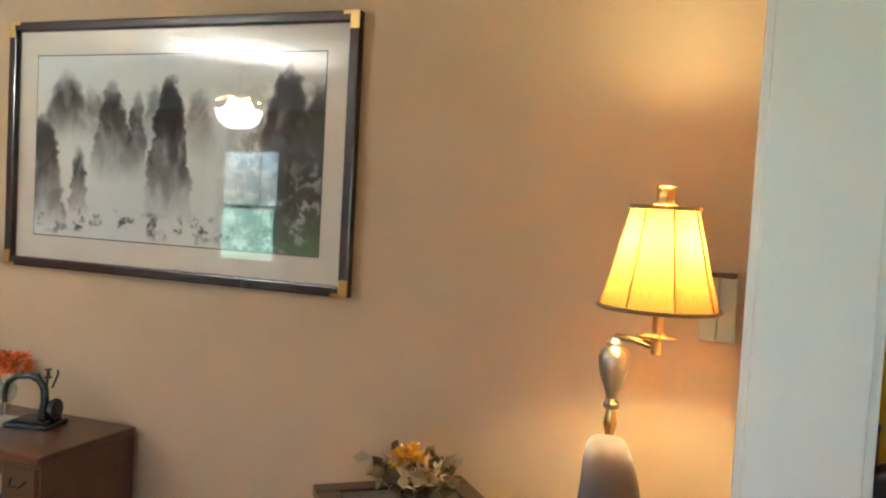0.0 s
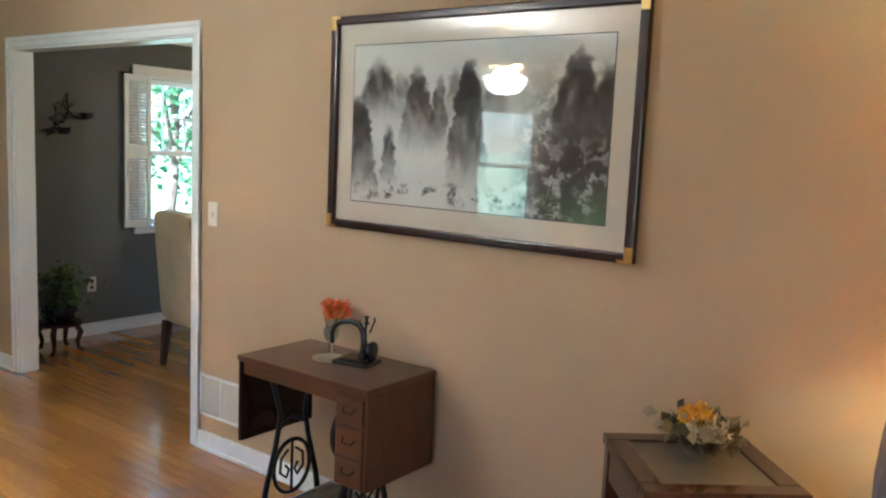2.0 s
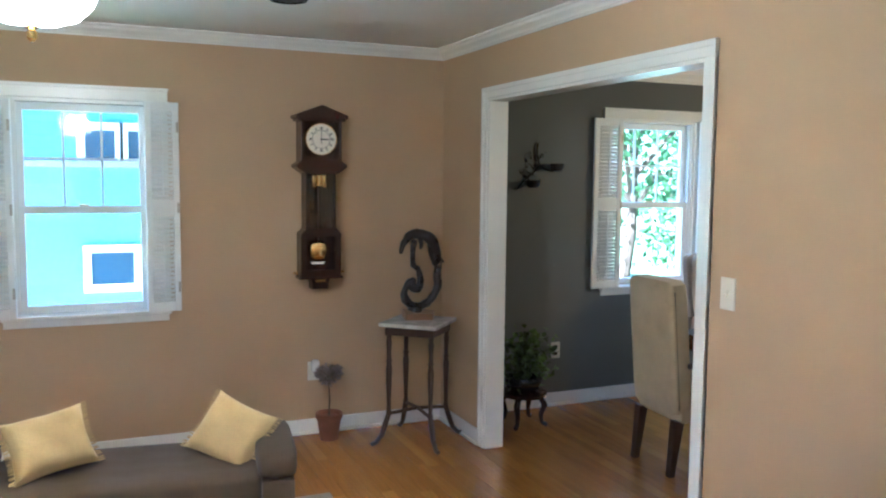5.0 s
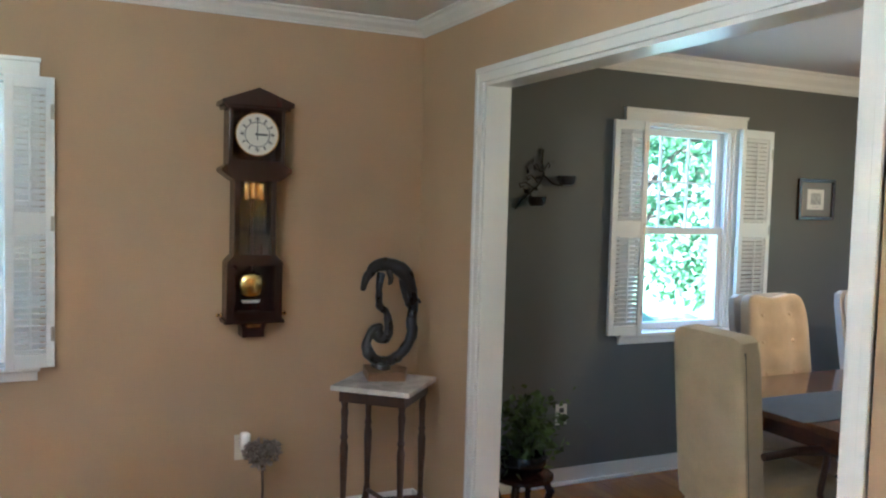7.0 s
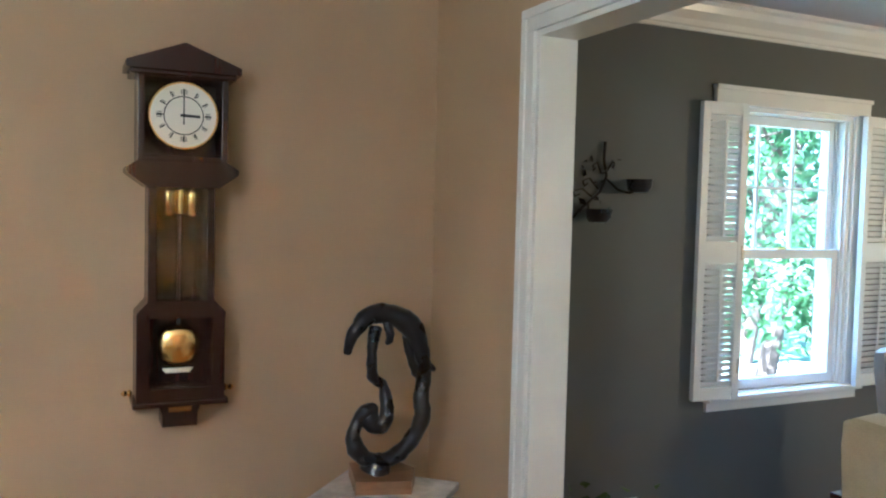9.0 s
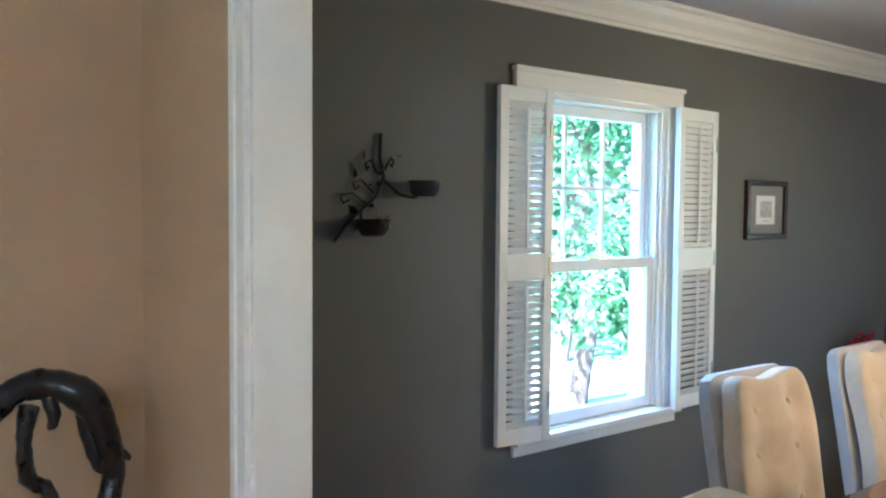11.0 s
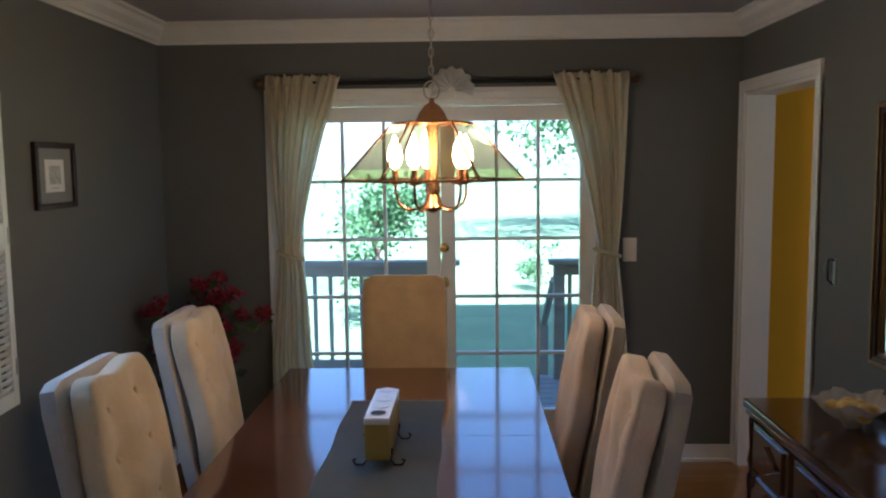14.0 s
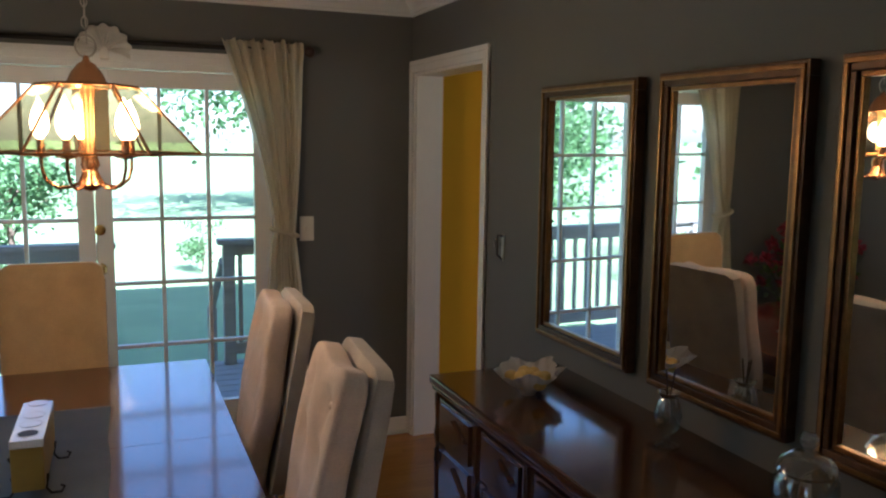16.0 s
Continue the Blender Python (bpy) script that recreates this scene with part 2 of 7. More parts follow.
PICGLASS = glass_mat("picture_glass", (1, 1, 1), 0.0, 0.045)
MIRROR = plain("silvered_mirror", (0.86, 0.88, 0.87), 0.02, 1.0, 0.005, 4, 10, 0.0)
GILT = plain("antique_gilt", (0.075, 0.036, 0.016), 0.35, 0.5, 0.4, 26, 160, 0.12)
GILTLIP = plain("gilt_lip", (0.24, 0.125, 0.045), 0.3, 0.8, 0.3, 26, 160, 0.1)
MAT_BOARD = plain("picture_mat", (0.60, 0.52, 0.42), 0.9, 0, 0.04, 8, 300, 0.05)
PAPER = plain("paper", (0.70, 0.69, 0.66), 0.9, 0, 0.05, 12, 300, 0.05)
TERRA = plain("terracotta", (0.22, 0.085, 0.05), 0.85, 0, 0.2, 20, 120, 0.2)
PLASTIC = plain("ivory_plastic", (0.68, 0.64, 0.54), 0.4, 0, 0.03, 10, 60, 0.0)
DARKHOLE = plain("dark_recess", (0.02, 0.02, 0.02), 0.7, 0, 0.1, 10, 60, 0.0)
VENTM = plain("register_enamel", (0.58, 0.53, 0.44), 0.4, 0, 0.04, 10, 60, 0.02)
CERAMIC = plain("white_ceramic", (0.72, 0.69, 0.66), 0.25, 0, 0.05, 12, 60, 0.02, coat=0.3)
MUSTARD = plain("mustard_ceramic", (0.32, 0.21, 0.035), 0.4, 0, 0.12, 14, 60, 0.03)
SHELLM = plain("shell_plaster", (0.70, 0.67, 0.60), 0.7, 0, 0.08, 20, 120, 0.15)
WAX = plain("candle_wax", (0.64, 0.46, 0.14), 0.5, 0, 0.08, 30, 60, 0.02)
RUNNER = fabric("grey_runner_cloth", (0.14, 0.15, 0.13), rough=0.6, weave=300)
DRIED = leafy("dried_heather", (0.16, 0.125, 0.11), (0.30, 0.25, 0.23))
LEAF = leafy("plant_leaf", (0.03, 0.05, 0.015), (0.08, 0.12, 0.03))
ROSE = leafy("red_petals", (0.14, 0.009, 0.022), (0.30, 0.022, 0.045))
ORANGE = leafy("orange_petals", (0.55, 0.09, 0.01), (0.75, 0.17, 0.02))
YPETAL = leafy("yellow_petals", (0.65, 0.34, 0.01), (0.80, 0.45, 0.02))
BUSH = leafy("bush_leaf", (0.035, 0.085, 0.032), (0.095, 0.19, 0.07))
BARK = plain("bark", (0.12, 0.085, 0.06), 0.95, 0, 0.3, 12, 60, 0.6, 0.02)
GRASS = plain("lawn", (0.19, 0.28, 0.14), 0.95, 0, 0.35, 0.7, 30, 0.5, 0.03)
DECK = wood("weathered_deck", (0.20, 0.20, 0.20), (0.34, 0.34, 0.34), 0.8, "X", 0.0, each=0.3)
DECKRAIL = wood("weathered_rail", (0.22, 0.21, 0.19), (0.34, 0.32, 0.29), 0.8, "X", 0.0)
SIDING = plain("pale_siding", (0.22, 0.46, 0.56), 0.6, 0, 0.05, 3, 60, 0.1)
ROOFM = plain("roof_shingle", (0.10, 0.095, 0.09), 0.9, 0, 0.3, 4, 50, 0.5, 0.01)
DARKGLASS = plain("dark_window_glass", (0.05, 0.09, 0.14), 0.08, 0, 0.1, 2, 10, 0.0)


def rug_material():
    m, nt, b, _ = blank("patterned_rug_pile")
    v = coords(nt)
    a, c = noise_tex(nt, v, 5.5, 5, 0.6, 1.2), noise_tex(nt, v, 14, 4, 0.6, 0.6)
    col = ramp(nt, a, [(0.35, (0.21, 0.18, 0.12)), (0.48, (0.30, 0.26, 0.17)), (0.56, (0.36, 0.26, 0.13)), (0.68, (0.24, 0.22, 0.15))])
    col = mixcol(nt, 0.45, col, ramp(nt, c, [(0.4, (0.17, 0.155, 0.11)), (0.6, (0.36, 0.31, 0.21))]))
    nt.links.new(col, b.inputs["Base Color"])
    b.inputs["Roughness"].default_value = 1.0
    add_bump(nt, b, noise_tex(nt, v, 500, 2), 0.5, 0.004)
    return m


def ink_landscape():
    """Ink wash mountains in mist: a broken skyline, dark at the crest and streaked down into mist; u across, v up, 0 to 1."""
    m, nt, b, _ = blank("ink_wash_painting")
    tc = nt.nodes.new("ShaderNodeTexCoord")
    sep = nt.nodes.new("ShaderNodeSeparateXYZ")
    nt.links.new(tc.outputs["Generated"], sep.inputs[0])
    u, v = sep.outputs["X"], sep.outputs["Z"]

    def mth(op, a, c=0.0, clampit=False):
        n = nt.nodes.new("ShaderNodeMath")
        n.operation, n.use_clamp = op, clampit
        for i, k in enumerate((a, c)):
            if isinstance(k, (int, float)):
                n.inputs[i].default_value = k
            else:
                nt.links.new(k, n.inputs[i])
        return n.outputs[0]

    g = tc.outputs["Generated"]
    u0 = u
    u = mth('ADD', u, mth('MULTIPLY', mth('SUBTRACT', noise_tex(nt, g, 13, 6, 0.68), 0.5), 0.085))
    # tall rock pillars, dark at the crest and streaked down into white mist
    drips = noise_tex(nt, coords(nt, (8, 1, 2.2), "Generated"), 1.7, 6, 0.62, 0.9)
    ragged = mth('MULTIPLY', mth('SUBTRACT', noise_tex(nt, coords(nt, (3, 1, 1), "Generated"), 7, 5, 0.65), 0.5), 0.16)
    ink = None
    for at_u, wide, top, deep, strong in ((0.03, 0.055, 0.70, 0.50, 1.0), (0.12, 0.075, 0.93, 0.34, 0.62), (0.17, 0.030, 0.52, 0.30, 0.9), (0.22, 0.045, 0.84, 0.28, 0.4), (0.29, 0.050, 0.88, 0.42, 0.75),
                                          (0.38, 0.035, 0.80, 0.36, 0.7), (0.44, 0.030, 0.86, 0.30, 0.4), (0.50, 0.046, 0.91, 0.60, 1.0), (0.60, 0.050, 0.84, 0.30, 0.35), (0.89, 0.060, 0.94, 0.62, 0.9), (0.99, 0.045, 0.86, 0.60, 0.8)):
        side = mth('POWER', mth('DIVIDE', mth('ABSOLUTE', mth('SUBTRACT', u, at_u)), wide), 2.4)
        below = mth('SUBTRACT', mth('ADD', mth('SUBTRACT', top, mth('MULTIPLY', side, 0.16)), ragged), v)
        drop = mth('SUBTRACT', mth('ADD', ragged, top), v)
        peak = mth('MULTIPLY', mth('MULTIPLY', below, 8.0, True), mth('POWER', mth('SUBTRACT', 1.0, mth('DIVIDE', drop, deep * 1.35), True), 1.1))
        peak = mth('MULTIPLY', peak, strong)
        ink = peak if ink is None else mth('MAXIMUM', ink, peak)
    ink = mth('MULTIPLY', ink, mth('SUBTRACT', mth('MULTIPLY', drips, 3.6), 0.6), True)
    u = u0
    # foreground bank and trees
    scrub = noise_tex(nt, coords(nt, (1.7, 1, 1), "Generated"), 11, 6, 0.7)
    right = mth('MULTIPLY', mth('SUBTRACT', u, 0.66), 4.5, True)
    low = mth('SUBTRACT', 1.35, mth('MULTIPLY', v, 1.45), True)
    trees = mth('MULTIPLY', mth('MULTIPLY', right, low), mth('MULTIPLY', mth('SUBTRACT', scrub, 0.41), 9.0, True))
    bank = mth('MULTIPLY', mth('MULTIPLY', mth('SUBTRACT', scrub, 0.52), 8.0, True), mth('SUBTRACT', 1.0, mth('MULTIPLY', mth('ABSOLUTE', mth('SUBTRACT', v, 0.09)), 11.0), True))
    ink = mth('MAXIMUM', mth('MAXIMUM', ink, trees), mth('MULTIPLY', bank, 0.9))
    col = ramp(nt, ink, [(0.0, (0.60, 0.58, 0.54)), (0.25, (0.27, 0.255, 0.24)), (0.55, (0.075, 0.065, 0.066)), (0.85, (0.022, 0.019, 0.023))])
    green = mth('MULTIPLY', mth('MULTIPLY', mth('SUBTRACT', u, 0.74), 5.0, True), mth('SUBTRACT', 1.0, mth('MULTIPLY', v, 4.2), True))
    col = mixcol(nt, mth('MULTIPLY', green, 0.75), col, (0.12, 0.20, 0.10))
    nt.links.new(col, b.inputs["Base Color"])
    b.inputs["Roughness"].default_value = 0.9
    return m


RUGM = rug_material()
PAINTING = ink_landscape()

# ---- mesh helpers ----


def box(bm, lo, hi, bevel=0.0):
    c = [(a + b) / 2 for a, b in zip(lo, hi)]
    s = [max(abs(b - a), 1e-4) for a, b in zip(lo, hi)]
    r = bmesh.ops.create_cube(bm, size=1.0, matrix=Matrix.Translation(c) @ Matrix.Diagonal((*s, 1)))
    if bevel:
        es = {e for v in r["verts"] for e in v.link_edges}
        bmesh.ops.bevel(bm, geom=list(es), offset=bevel, segments=2, affect='EDGES', profile=0.6)
    return bm


def tube(bm, pts, radii, seg=10, cap=True):
    """A round bar through points."""
    pts = [Vector(p) for p in pts]
    if isinstance(radii, (int, float)):
        radii = [radii] * len(pts)
    rings = []
    side = None
    for i, p in enumerate(pts):
        d = (pts[min(i + 1, len(pts) - 1)] - pts[max(i - 1, 0)]).normalized()
        if side is None:
            side = d.orthogonal().normalized()
        side = (side - d * side.dot(d)).normalized()
        up = d.cross(side)
        rings.append([bm.verts.new(p + (side * math.cos(a) + up * math.sin(a)) * radii[i]) for a in [2 * math.pi * k / seg for k in range(seg)]])
    for a, b in zip(rings, rings[1:]):
        for k in range(seg):
            bm.faces.new((a[k], a[(k + 1) % seg], b[(k + 1) % seg], b[k]))
    if cap:
        bm.faces.new(rings[0][::-1])
        bm.faces.new(rings[-1])
    return bm


def lathe(bm, profile, at=(0, 0, 0), seg=24, flute=0.0, n=0):
    """Turns (radius, height) pairs about the upright through at."""
    rings = []
    for r, z in profile:
        ring = []
        for k in range(seg):
            a = 2 * math.pi * k / seg
            q = r * (1 + flute * math.cos(n * a)) if n else r
            ring.append(bm.verts.new((at[0] + q * math.cos(a), at[1] + q * math.sin(a), at[2] + z)))
        rings.append(ring)
    for a, b in zip(rings, rings[1:]):
        for k in range(seg):
            bm.faces.new((a[k], a[(k + 1) % seg], b[(k + 1) % seg], b[k]))
    bm.faces.new(rings[0][::-1])
    bm.faces.new(rings[-1])
    return bm


def cushion(bm, size, at=(0, 0, 0), puff=4.0, cuts=7, tufts=(), deep=0.02, axis=2, turn=None):
    """A soft block: a rounded box, with buttoned dents on one face (both ways along axis)."""
    start = len(bm.verts)
    r = bmesh.ops.create_cube(bm, size=2.0)
    es = list({e for v in r["verts"] for e in v.link_edges})
    sub = bmesh.ops.subdivide_edges(bm, edges=es, cuts=cuts, use_grid_fill=True)
    bm.verts.ensure_lookup_table()
    vs = bm.verts[start:]
    for v in vs:
        p = v.co
        k = (abs(p.x) ** puff + abs(p.y) ** puff + abs(p.z) ** puff) ** (1 / puff)
        m = max(abs(p.x), abs(p.y), abs(p.z))
        q = Vector([c * m / k * s / 2 for c, s in zip(p, size)])
        for tx, ty in tufts:
            i, j = [a for a in range(3) if a != axis]
            d = ((q[i] - tx) ** 2 + (q[j] - ty) ** 2) ** 0.5
            if abs(p[axis]) > 0.6:
                q[axis] -= math.copysign(deep * math.exp(-(d / 0.045) ** 2), q[axis])
        if turn is not None:
            q = turn @ q
        v.co = q + Vector(at)
    return bm


def prism(bm, outline, lo, hi, axis=0):
    """An outline of (p, q) pairs pushed out along an axis from lo to hi."""
    def at(k, p, q):
        return {0: (k, p, q), 1: (p, k, q), 2: (p, q, k)}[axis]
    a = [bm.verts.new(at(lo, p, q)) for p, q in outline]
    b = [bm.verts.new(at(hi, p, q)) for p, q in outline]
    n = len(outline)
    bm.faces.new(a)
    bm.faces.new(b[::-1])
    for k in range(n):
        bm.faces.new((a[k], b[k], b[(k + 1) % n], a[(k + 1) % n]))
    bmesh.ops.recalc_face_normals(bm, faces=bm.faces[:])
    return bm


def mesh_of(name, bm, material, smooth=False):
    me = bpy.data.meshes.new(name)
    bm.to_mesh(me)
    bm.free()
    me.materials.append(material)
    if smooth:
        me.polygons.foreach_set("use_smooth", [True] * len(me.polygons))
        me.set_sharp_from_angle(angle=radians(42))
    return me


def part(name, bm, material, parent, label="", smooth=False):
    """One mesh object under a thing or a part."""
    ob = new(name, mesh_of(name, bm, material, smooth))
    ob.parent = parent
    return tagged(ob, label)


def thing(name, at, label, category, group="", turn=0.0, kind=""):
    ob = new(name)
    ob.matrix_world = pose(*at, 0, 0, turn)
    ob.empty_display_size = 0.1
    return tagged(ob, label, category, group, kind)


def solid(name, bm, material, label, category, group="", at=(0, 0, 0), turn=0.0, kind="", smooth=False):
    """A thing of one mesh."""
    ob = new(name, mesh_of(name, bm, material, smooth))
    ob.matrix_world = pose(*at, 0, 0, turn)
    return tagged(ob, label, category, group, kind)


def structure(name, bm, material, label, category):
    return tagged(new(name, mesh_of(name, bm, material)), label, category, "", "structure")


def shared(name, me, parent, at, turn=(0, 0, 0)):
    ob = new(name, me)
    ob.parent = parent
    ob.matrix_basis = pose(*at, *turn)
    return ob


def B():
    return bmesh.new()


def boxes(*items):
    bm = B()
    for lo, hi in items:
        box(bm, lo, hi)
    return bm


def leaves(bm, rng, n, place, size, droop=0.3):
    """n small bent leaves; place(rng) gives each one's spot."""
    for _ in range(n):
        p = Vector(place(rng))
        s = size * rng.uniform(0.6, 1.3)
        d = Vector((rng.gauss(0, 1), rng.gauss(0, 1), rng.gauss(0, 0.7) - droop)).normalized()
        w = d.cross(Vector((rng.gauss(0, 1), rng.gauss(0, 1), rng.gauss(0, 1)))).normalized() * s * 0.36
        n_ = d.cross(w).normalized() * s * 0.1
        a, t = bm.verts.new(p), bm.verts.new(p + d * s)
        l, r = bm.verts.new(p + d * s * 0.5 + w + n_), bm.verts.new(p + d * s * 0.5 - w + n_)
        bm.faces.new((a, l, t))
        bm.faces.new((a, t, r))
    return bm

# ---- the setting ----
H = 2.44
NY = 3.99          # inner face of the dining room's end wall
EX = 3.15          # inner face of the mirror wall
SY = -4.7          # inner face of the living room's front wall
OX0, OX1, OH = 0.665, 2.50, 2.08   # opening between the rooms
DX0, DX1, DH = 0.64, 2.41, 2.02   # garden doors
YD0, YD1, YH = 3.05, 3.925, 2.03  # doorway to the yellow room
W1 = (-2.53, -1.81, 0.84, 2.03)   # living room window: y, y, z, z
W2 = (1.31, 2.06, 0.84, 2.05)     # dining room window
W3 = (0.92, 1.68, 0.84, 2.03)     # front window, along x
W4 = (5.0, 5.9, 0.84, 2.03)        # wide front window, along x; unseen, added to brighten the living room
W5 = (-3.4, -2.3, 0.9, 2.03)      # kitchen window, along y; unseen, added to let daylight in
W6 = (1.4, 3.4, 0.9, 2.05)        # unseen window, along y, added to light the room beyond the doorway

structure("wall_west_living", boxes(((-0.14, SY - 0.14, 0), (0, W1[0], H)), ((-0.14, W1[1], 0), (0, 0.0575, H)),
          ((-0.14, W1[0], 0), (0, W1[1], W1[2])), ((-0.14, W1[0], W1[3]), (0, W1[1], H))), TAN, "tan painted living room wall", "wall")
structure("wall_west_dining", boxes(((-0.14, 0.0575, 0), (0, W2[0], H)), ((-0.14, W2[1], 0), (0, NY + 0.14, H)),
          ((-0.14, W2[0], 0), (0, W2[1], W2[2])), ((-0.14, W2[0], W2[3]), (0, W2[1], H))), GREY, "dark grey painted dining room wall", "wall")
structure("wall_between_living", boxes(((0, 0, 0), (OX0, 0.0575, H)), ((OX1, 0, 0), (6.02, 0.0575, H)), ((OX0, 0, OH), (OX1, 0.0575, H))),
          TAN, "tan painted wall with a wide cased opening", "wall")
structure("wall_between_dining", boxes(((0, 0.0575, 0), (OX0, 0.115, H)), ((OX1, 0.0575, 0), (6.02, 0.115, H)), ((OX0, 0.0575, OH), (OX1, 0.115, H))),
          GREY, "dark grey painted wall with a wide cased opening", "wall")
structure("wall_north", boxes(((0, NY, 0), (DX0, NY + 0.14, H)), ((DX1, NY, 0), (EX + 0.13, NY + 0.14, H)), ((DX0, NY, DH), (DX1, NY + 0.14, H))),
          GREY, "dark grey painted wall round the garden doors", "wall")
structure("wall_east_dining", boxes(((EX, 0.115, 0), (EX + 0.13, YD0, H)), ((EX, YD1, 0), (EX + 0.13, NY, H)), ((EX, YD0, YH), (EX + 0.13, YD1, H))),
          GREY, "dark grey painted wall with mirrors and a doorway", "wall")
structure("wall_south", boxes(((0, SY - 0.14, 0), (W3[0], SY, H)), ((W3[1], SY - 0.14, 0), (W4[0], SY, H)), ((W4[1], SY - 0.14, 0), (8.0, SY, H)), ((W4[0], SY - 0.14, 0), (W4[1], SY, W4[2])), ((W4[0], SY - 0.14, W4[3]), (W4[1], SY, H)), ((W3[0], SY - 0.14, 0), (W3[1], SY, W3[2])),
          ((W3[0], SY - 0.14, W3[3]), (W3[1], SY, H))), TAN, "tan painted front wall", "wall")
structure("wall_stub", boxes(((6.02, -1.19, 0), (6.135, 0.115, H))), TAN, "tan painted short wall", "wall")
structure("wall_east_living", boxes(((8.0, SY - 0.14, 0), (8.14, W5[0], H)), ((8.0, W5[1], 0), (8.14, W6[0], H)), ((8.0, W6[1], 0), (8.14, 4.28, H)), ((8.0, W5[0], 0), (8.14, W5[1], W5[2])), ((8.0, W5[0], W5[3]), (8.14, W5[1], H)),
          ((8.0, W6[0], 0), (8.14, W6[1], W6[2])), ((8.0, W6[0], W6[3]), (8.14, W6[1], H))), YELLOW, "yellow painted wall", "wall")
structure("wall_kitchen", boxes(((6.135, 0.0, 0), (8.0, 0.115, H))), YELLOW, "yellow painted kitchen wall", "wall")
structure("wall_hall", boxes(((EX + 0.13, 4.14, 0), (8.0, 4.28, H))), YELLOW, "yellow painted wall beyond the doorway", "wall")
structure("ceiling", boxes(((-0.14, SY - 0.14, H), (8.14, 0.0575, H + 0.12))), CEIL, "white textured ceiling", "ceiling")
structure("ceiling_dining", boxes(((-0.14, 0.0575, H), (8.14, 4.28, H + 0.12))), CEIL_DIM, "textured ceiling with its dimness put into the colour", "ceiling")
structure("subfloor", boxes(((-0.14, SY - 0.14, -0.2), (8.14, 4.28, -0.02))), DARKWOOD, "dark floor underlay", "floor")

# roof of the house, with the porch at the front
rb = B()
prism(rb, [(-5.1, 2.57), (-5.1, 2.7), (0.2, 5.9), (4.9, 2.75), (4.9, 2.57)], -0.5, 8.6, 0)
prism(rb, [(-8.2, 2.30), (-8.2, 2.44), (-5.1, 2.70), (-5.1, 2.56)], -0.5, 4.2, 0)
structure("house_roof", rb, ROOFM, "grey shingled roof of the house", "roof")


# Unseen storey, added and sized so its shadow covers the near lawn.
bm = boxes(((2.4, -4.7, 2.62), (8.6, 4.05, 6.2)))
prism(bm, [(-5.0, 6.2), (4.2, 6.2), (4.2, 6.4), (3.9, 8.25), (-4.6, 8.25), (-5.0, 6.4)], 2.2, 8.8, 0)
structure("lawn_shade_storey", bm, SIDING, "unseen storey added to shade the lawn", "house wall")


def cove(deep, drop):
    """Outline of a crown moulding: out from the wall, down from the ceiling."""
    return [(0, 0), (deep, 0), (deep, -drop * 0.12), (deep * 0.82, -drop * 0.2), (deep * 0.70, -drop * 0.42), (deep * 0.38, -drop * 0.66), (deep * 0.26, -drop * 0.84), (deep * 0.14, -drop * 0.88), (deep * 0.14, -drop), (0, -drop)]


def crown(name, a, b, inward, deep, drop):
    """Moulding from a to b along a wall; inward: the way into the room."""
    bm = B()
    ends = []
    a, b = Vector((*a, H)), Vector((*b, H))
    along = (b - a).normalized()
    for p, sg in ((a, 1), (b, -1)):
        ends.append([bm.verts.new(p + Vector((*inward, 0)) * o + Vector((0, 0, d)) + along * o * sg) for o, d in cove(deep, drop)])
    n = len(ends[0])
    for k in range(n):
        bm.faces.new((ends[0][k], ends[1][k], ends[1][(k + 1) % n], ends[0][(k + 1) % n]))
    bmesh.ops.recalc_face_normals(bm, faces=bm.faces[:])
    return structure(name, bm, TRIM, "white crown moulding along the ceiling", "moulding")


LR, DR = (0.075, 0.065), (0.085, 0.112)
crown("crown_moulding_west", (0, SY), (0, 0), (1, 0), *LR)
crown("crown_moulding_between", (0, 0), (6.02, 0), (0, -1), *LR)
crown("crown_moulding_south", (0, SY), (8, SY), (0, 1), *LR)
crown("crown_moulding_stub", (6.02, -1.19), (6.02, 0), (-1, 0), *LR)
crown("crown_moulding_dining_west", (0, 0.115), (0, NY), (1, 0), *DR)
crown("crown_moulding_north", (0, NY), (EX, NY), (0, -1), *DR)
crown("crown_moulding_dining_east", (EX, 0.115), (EX, NY), (-1, 0), *DR)
crown("crown_moulding_dining_south", (0, 0.115), (EX, 0.115), (0, 1), *DR)


def base(name, lo, hi, side):
    """Baseboard with a rounded top and a quarter-round shoe; side: the way into the room."""
    bm = B()
    box(bm, lo, hi, 0.004)
    s = Vector((*side, 0)) * 0.012
    l2, h2 = Vector(lo) + Vector([min(k, 0) for k in s]), Vector(hi) + Vector([max(k, 0) for k in s])
    box(bm, l2, (h2.x, h2.y, 0.018), 0.003)
    return structure(name, bm, TRIM, "white painted baseboard", "baseboard")


BH = 0.095
base("baseboard_west", (0, SY, 0), (0.014, 0, BH), (1, 0))
base("baseboard_between_west", (0.014, -0.014, 0), (OX0 - 0.06, 0, BH), (0, -1))
base("baseboard_between_east", (OX1 + 0.06, -0.014, 0), (6.02, 0, BH), (0, -1))
base("baseboard_south", (0.014, SY, 0), (8, SY + 0.014, BH), (0, 1))
base("baseboard_dining_west", (0, 0.115, 0), (0.014, NY, BH), (1, 0))
base("baseboard_north_west", (0.014, NY - 0.014, 0), (DX0 - 0.06, NY, BH), (0, -1))
base("baseboard_north_east", (DX1 + 0.06, NY - 0.014, 0), (EX, NY, BH), (0, -1))
base("baseboard_dining_east", (EX - 0.014, 0.115, 0), (EX, YD0 - 0.065, BH), (-1, 0))
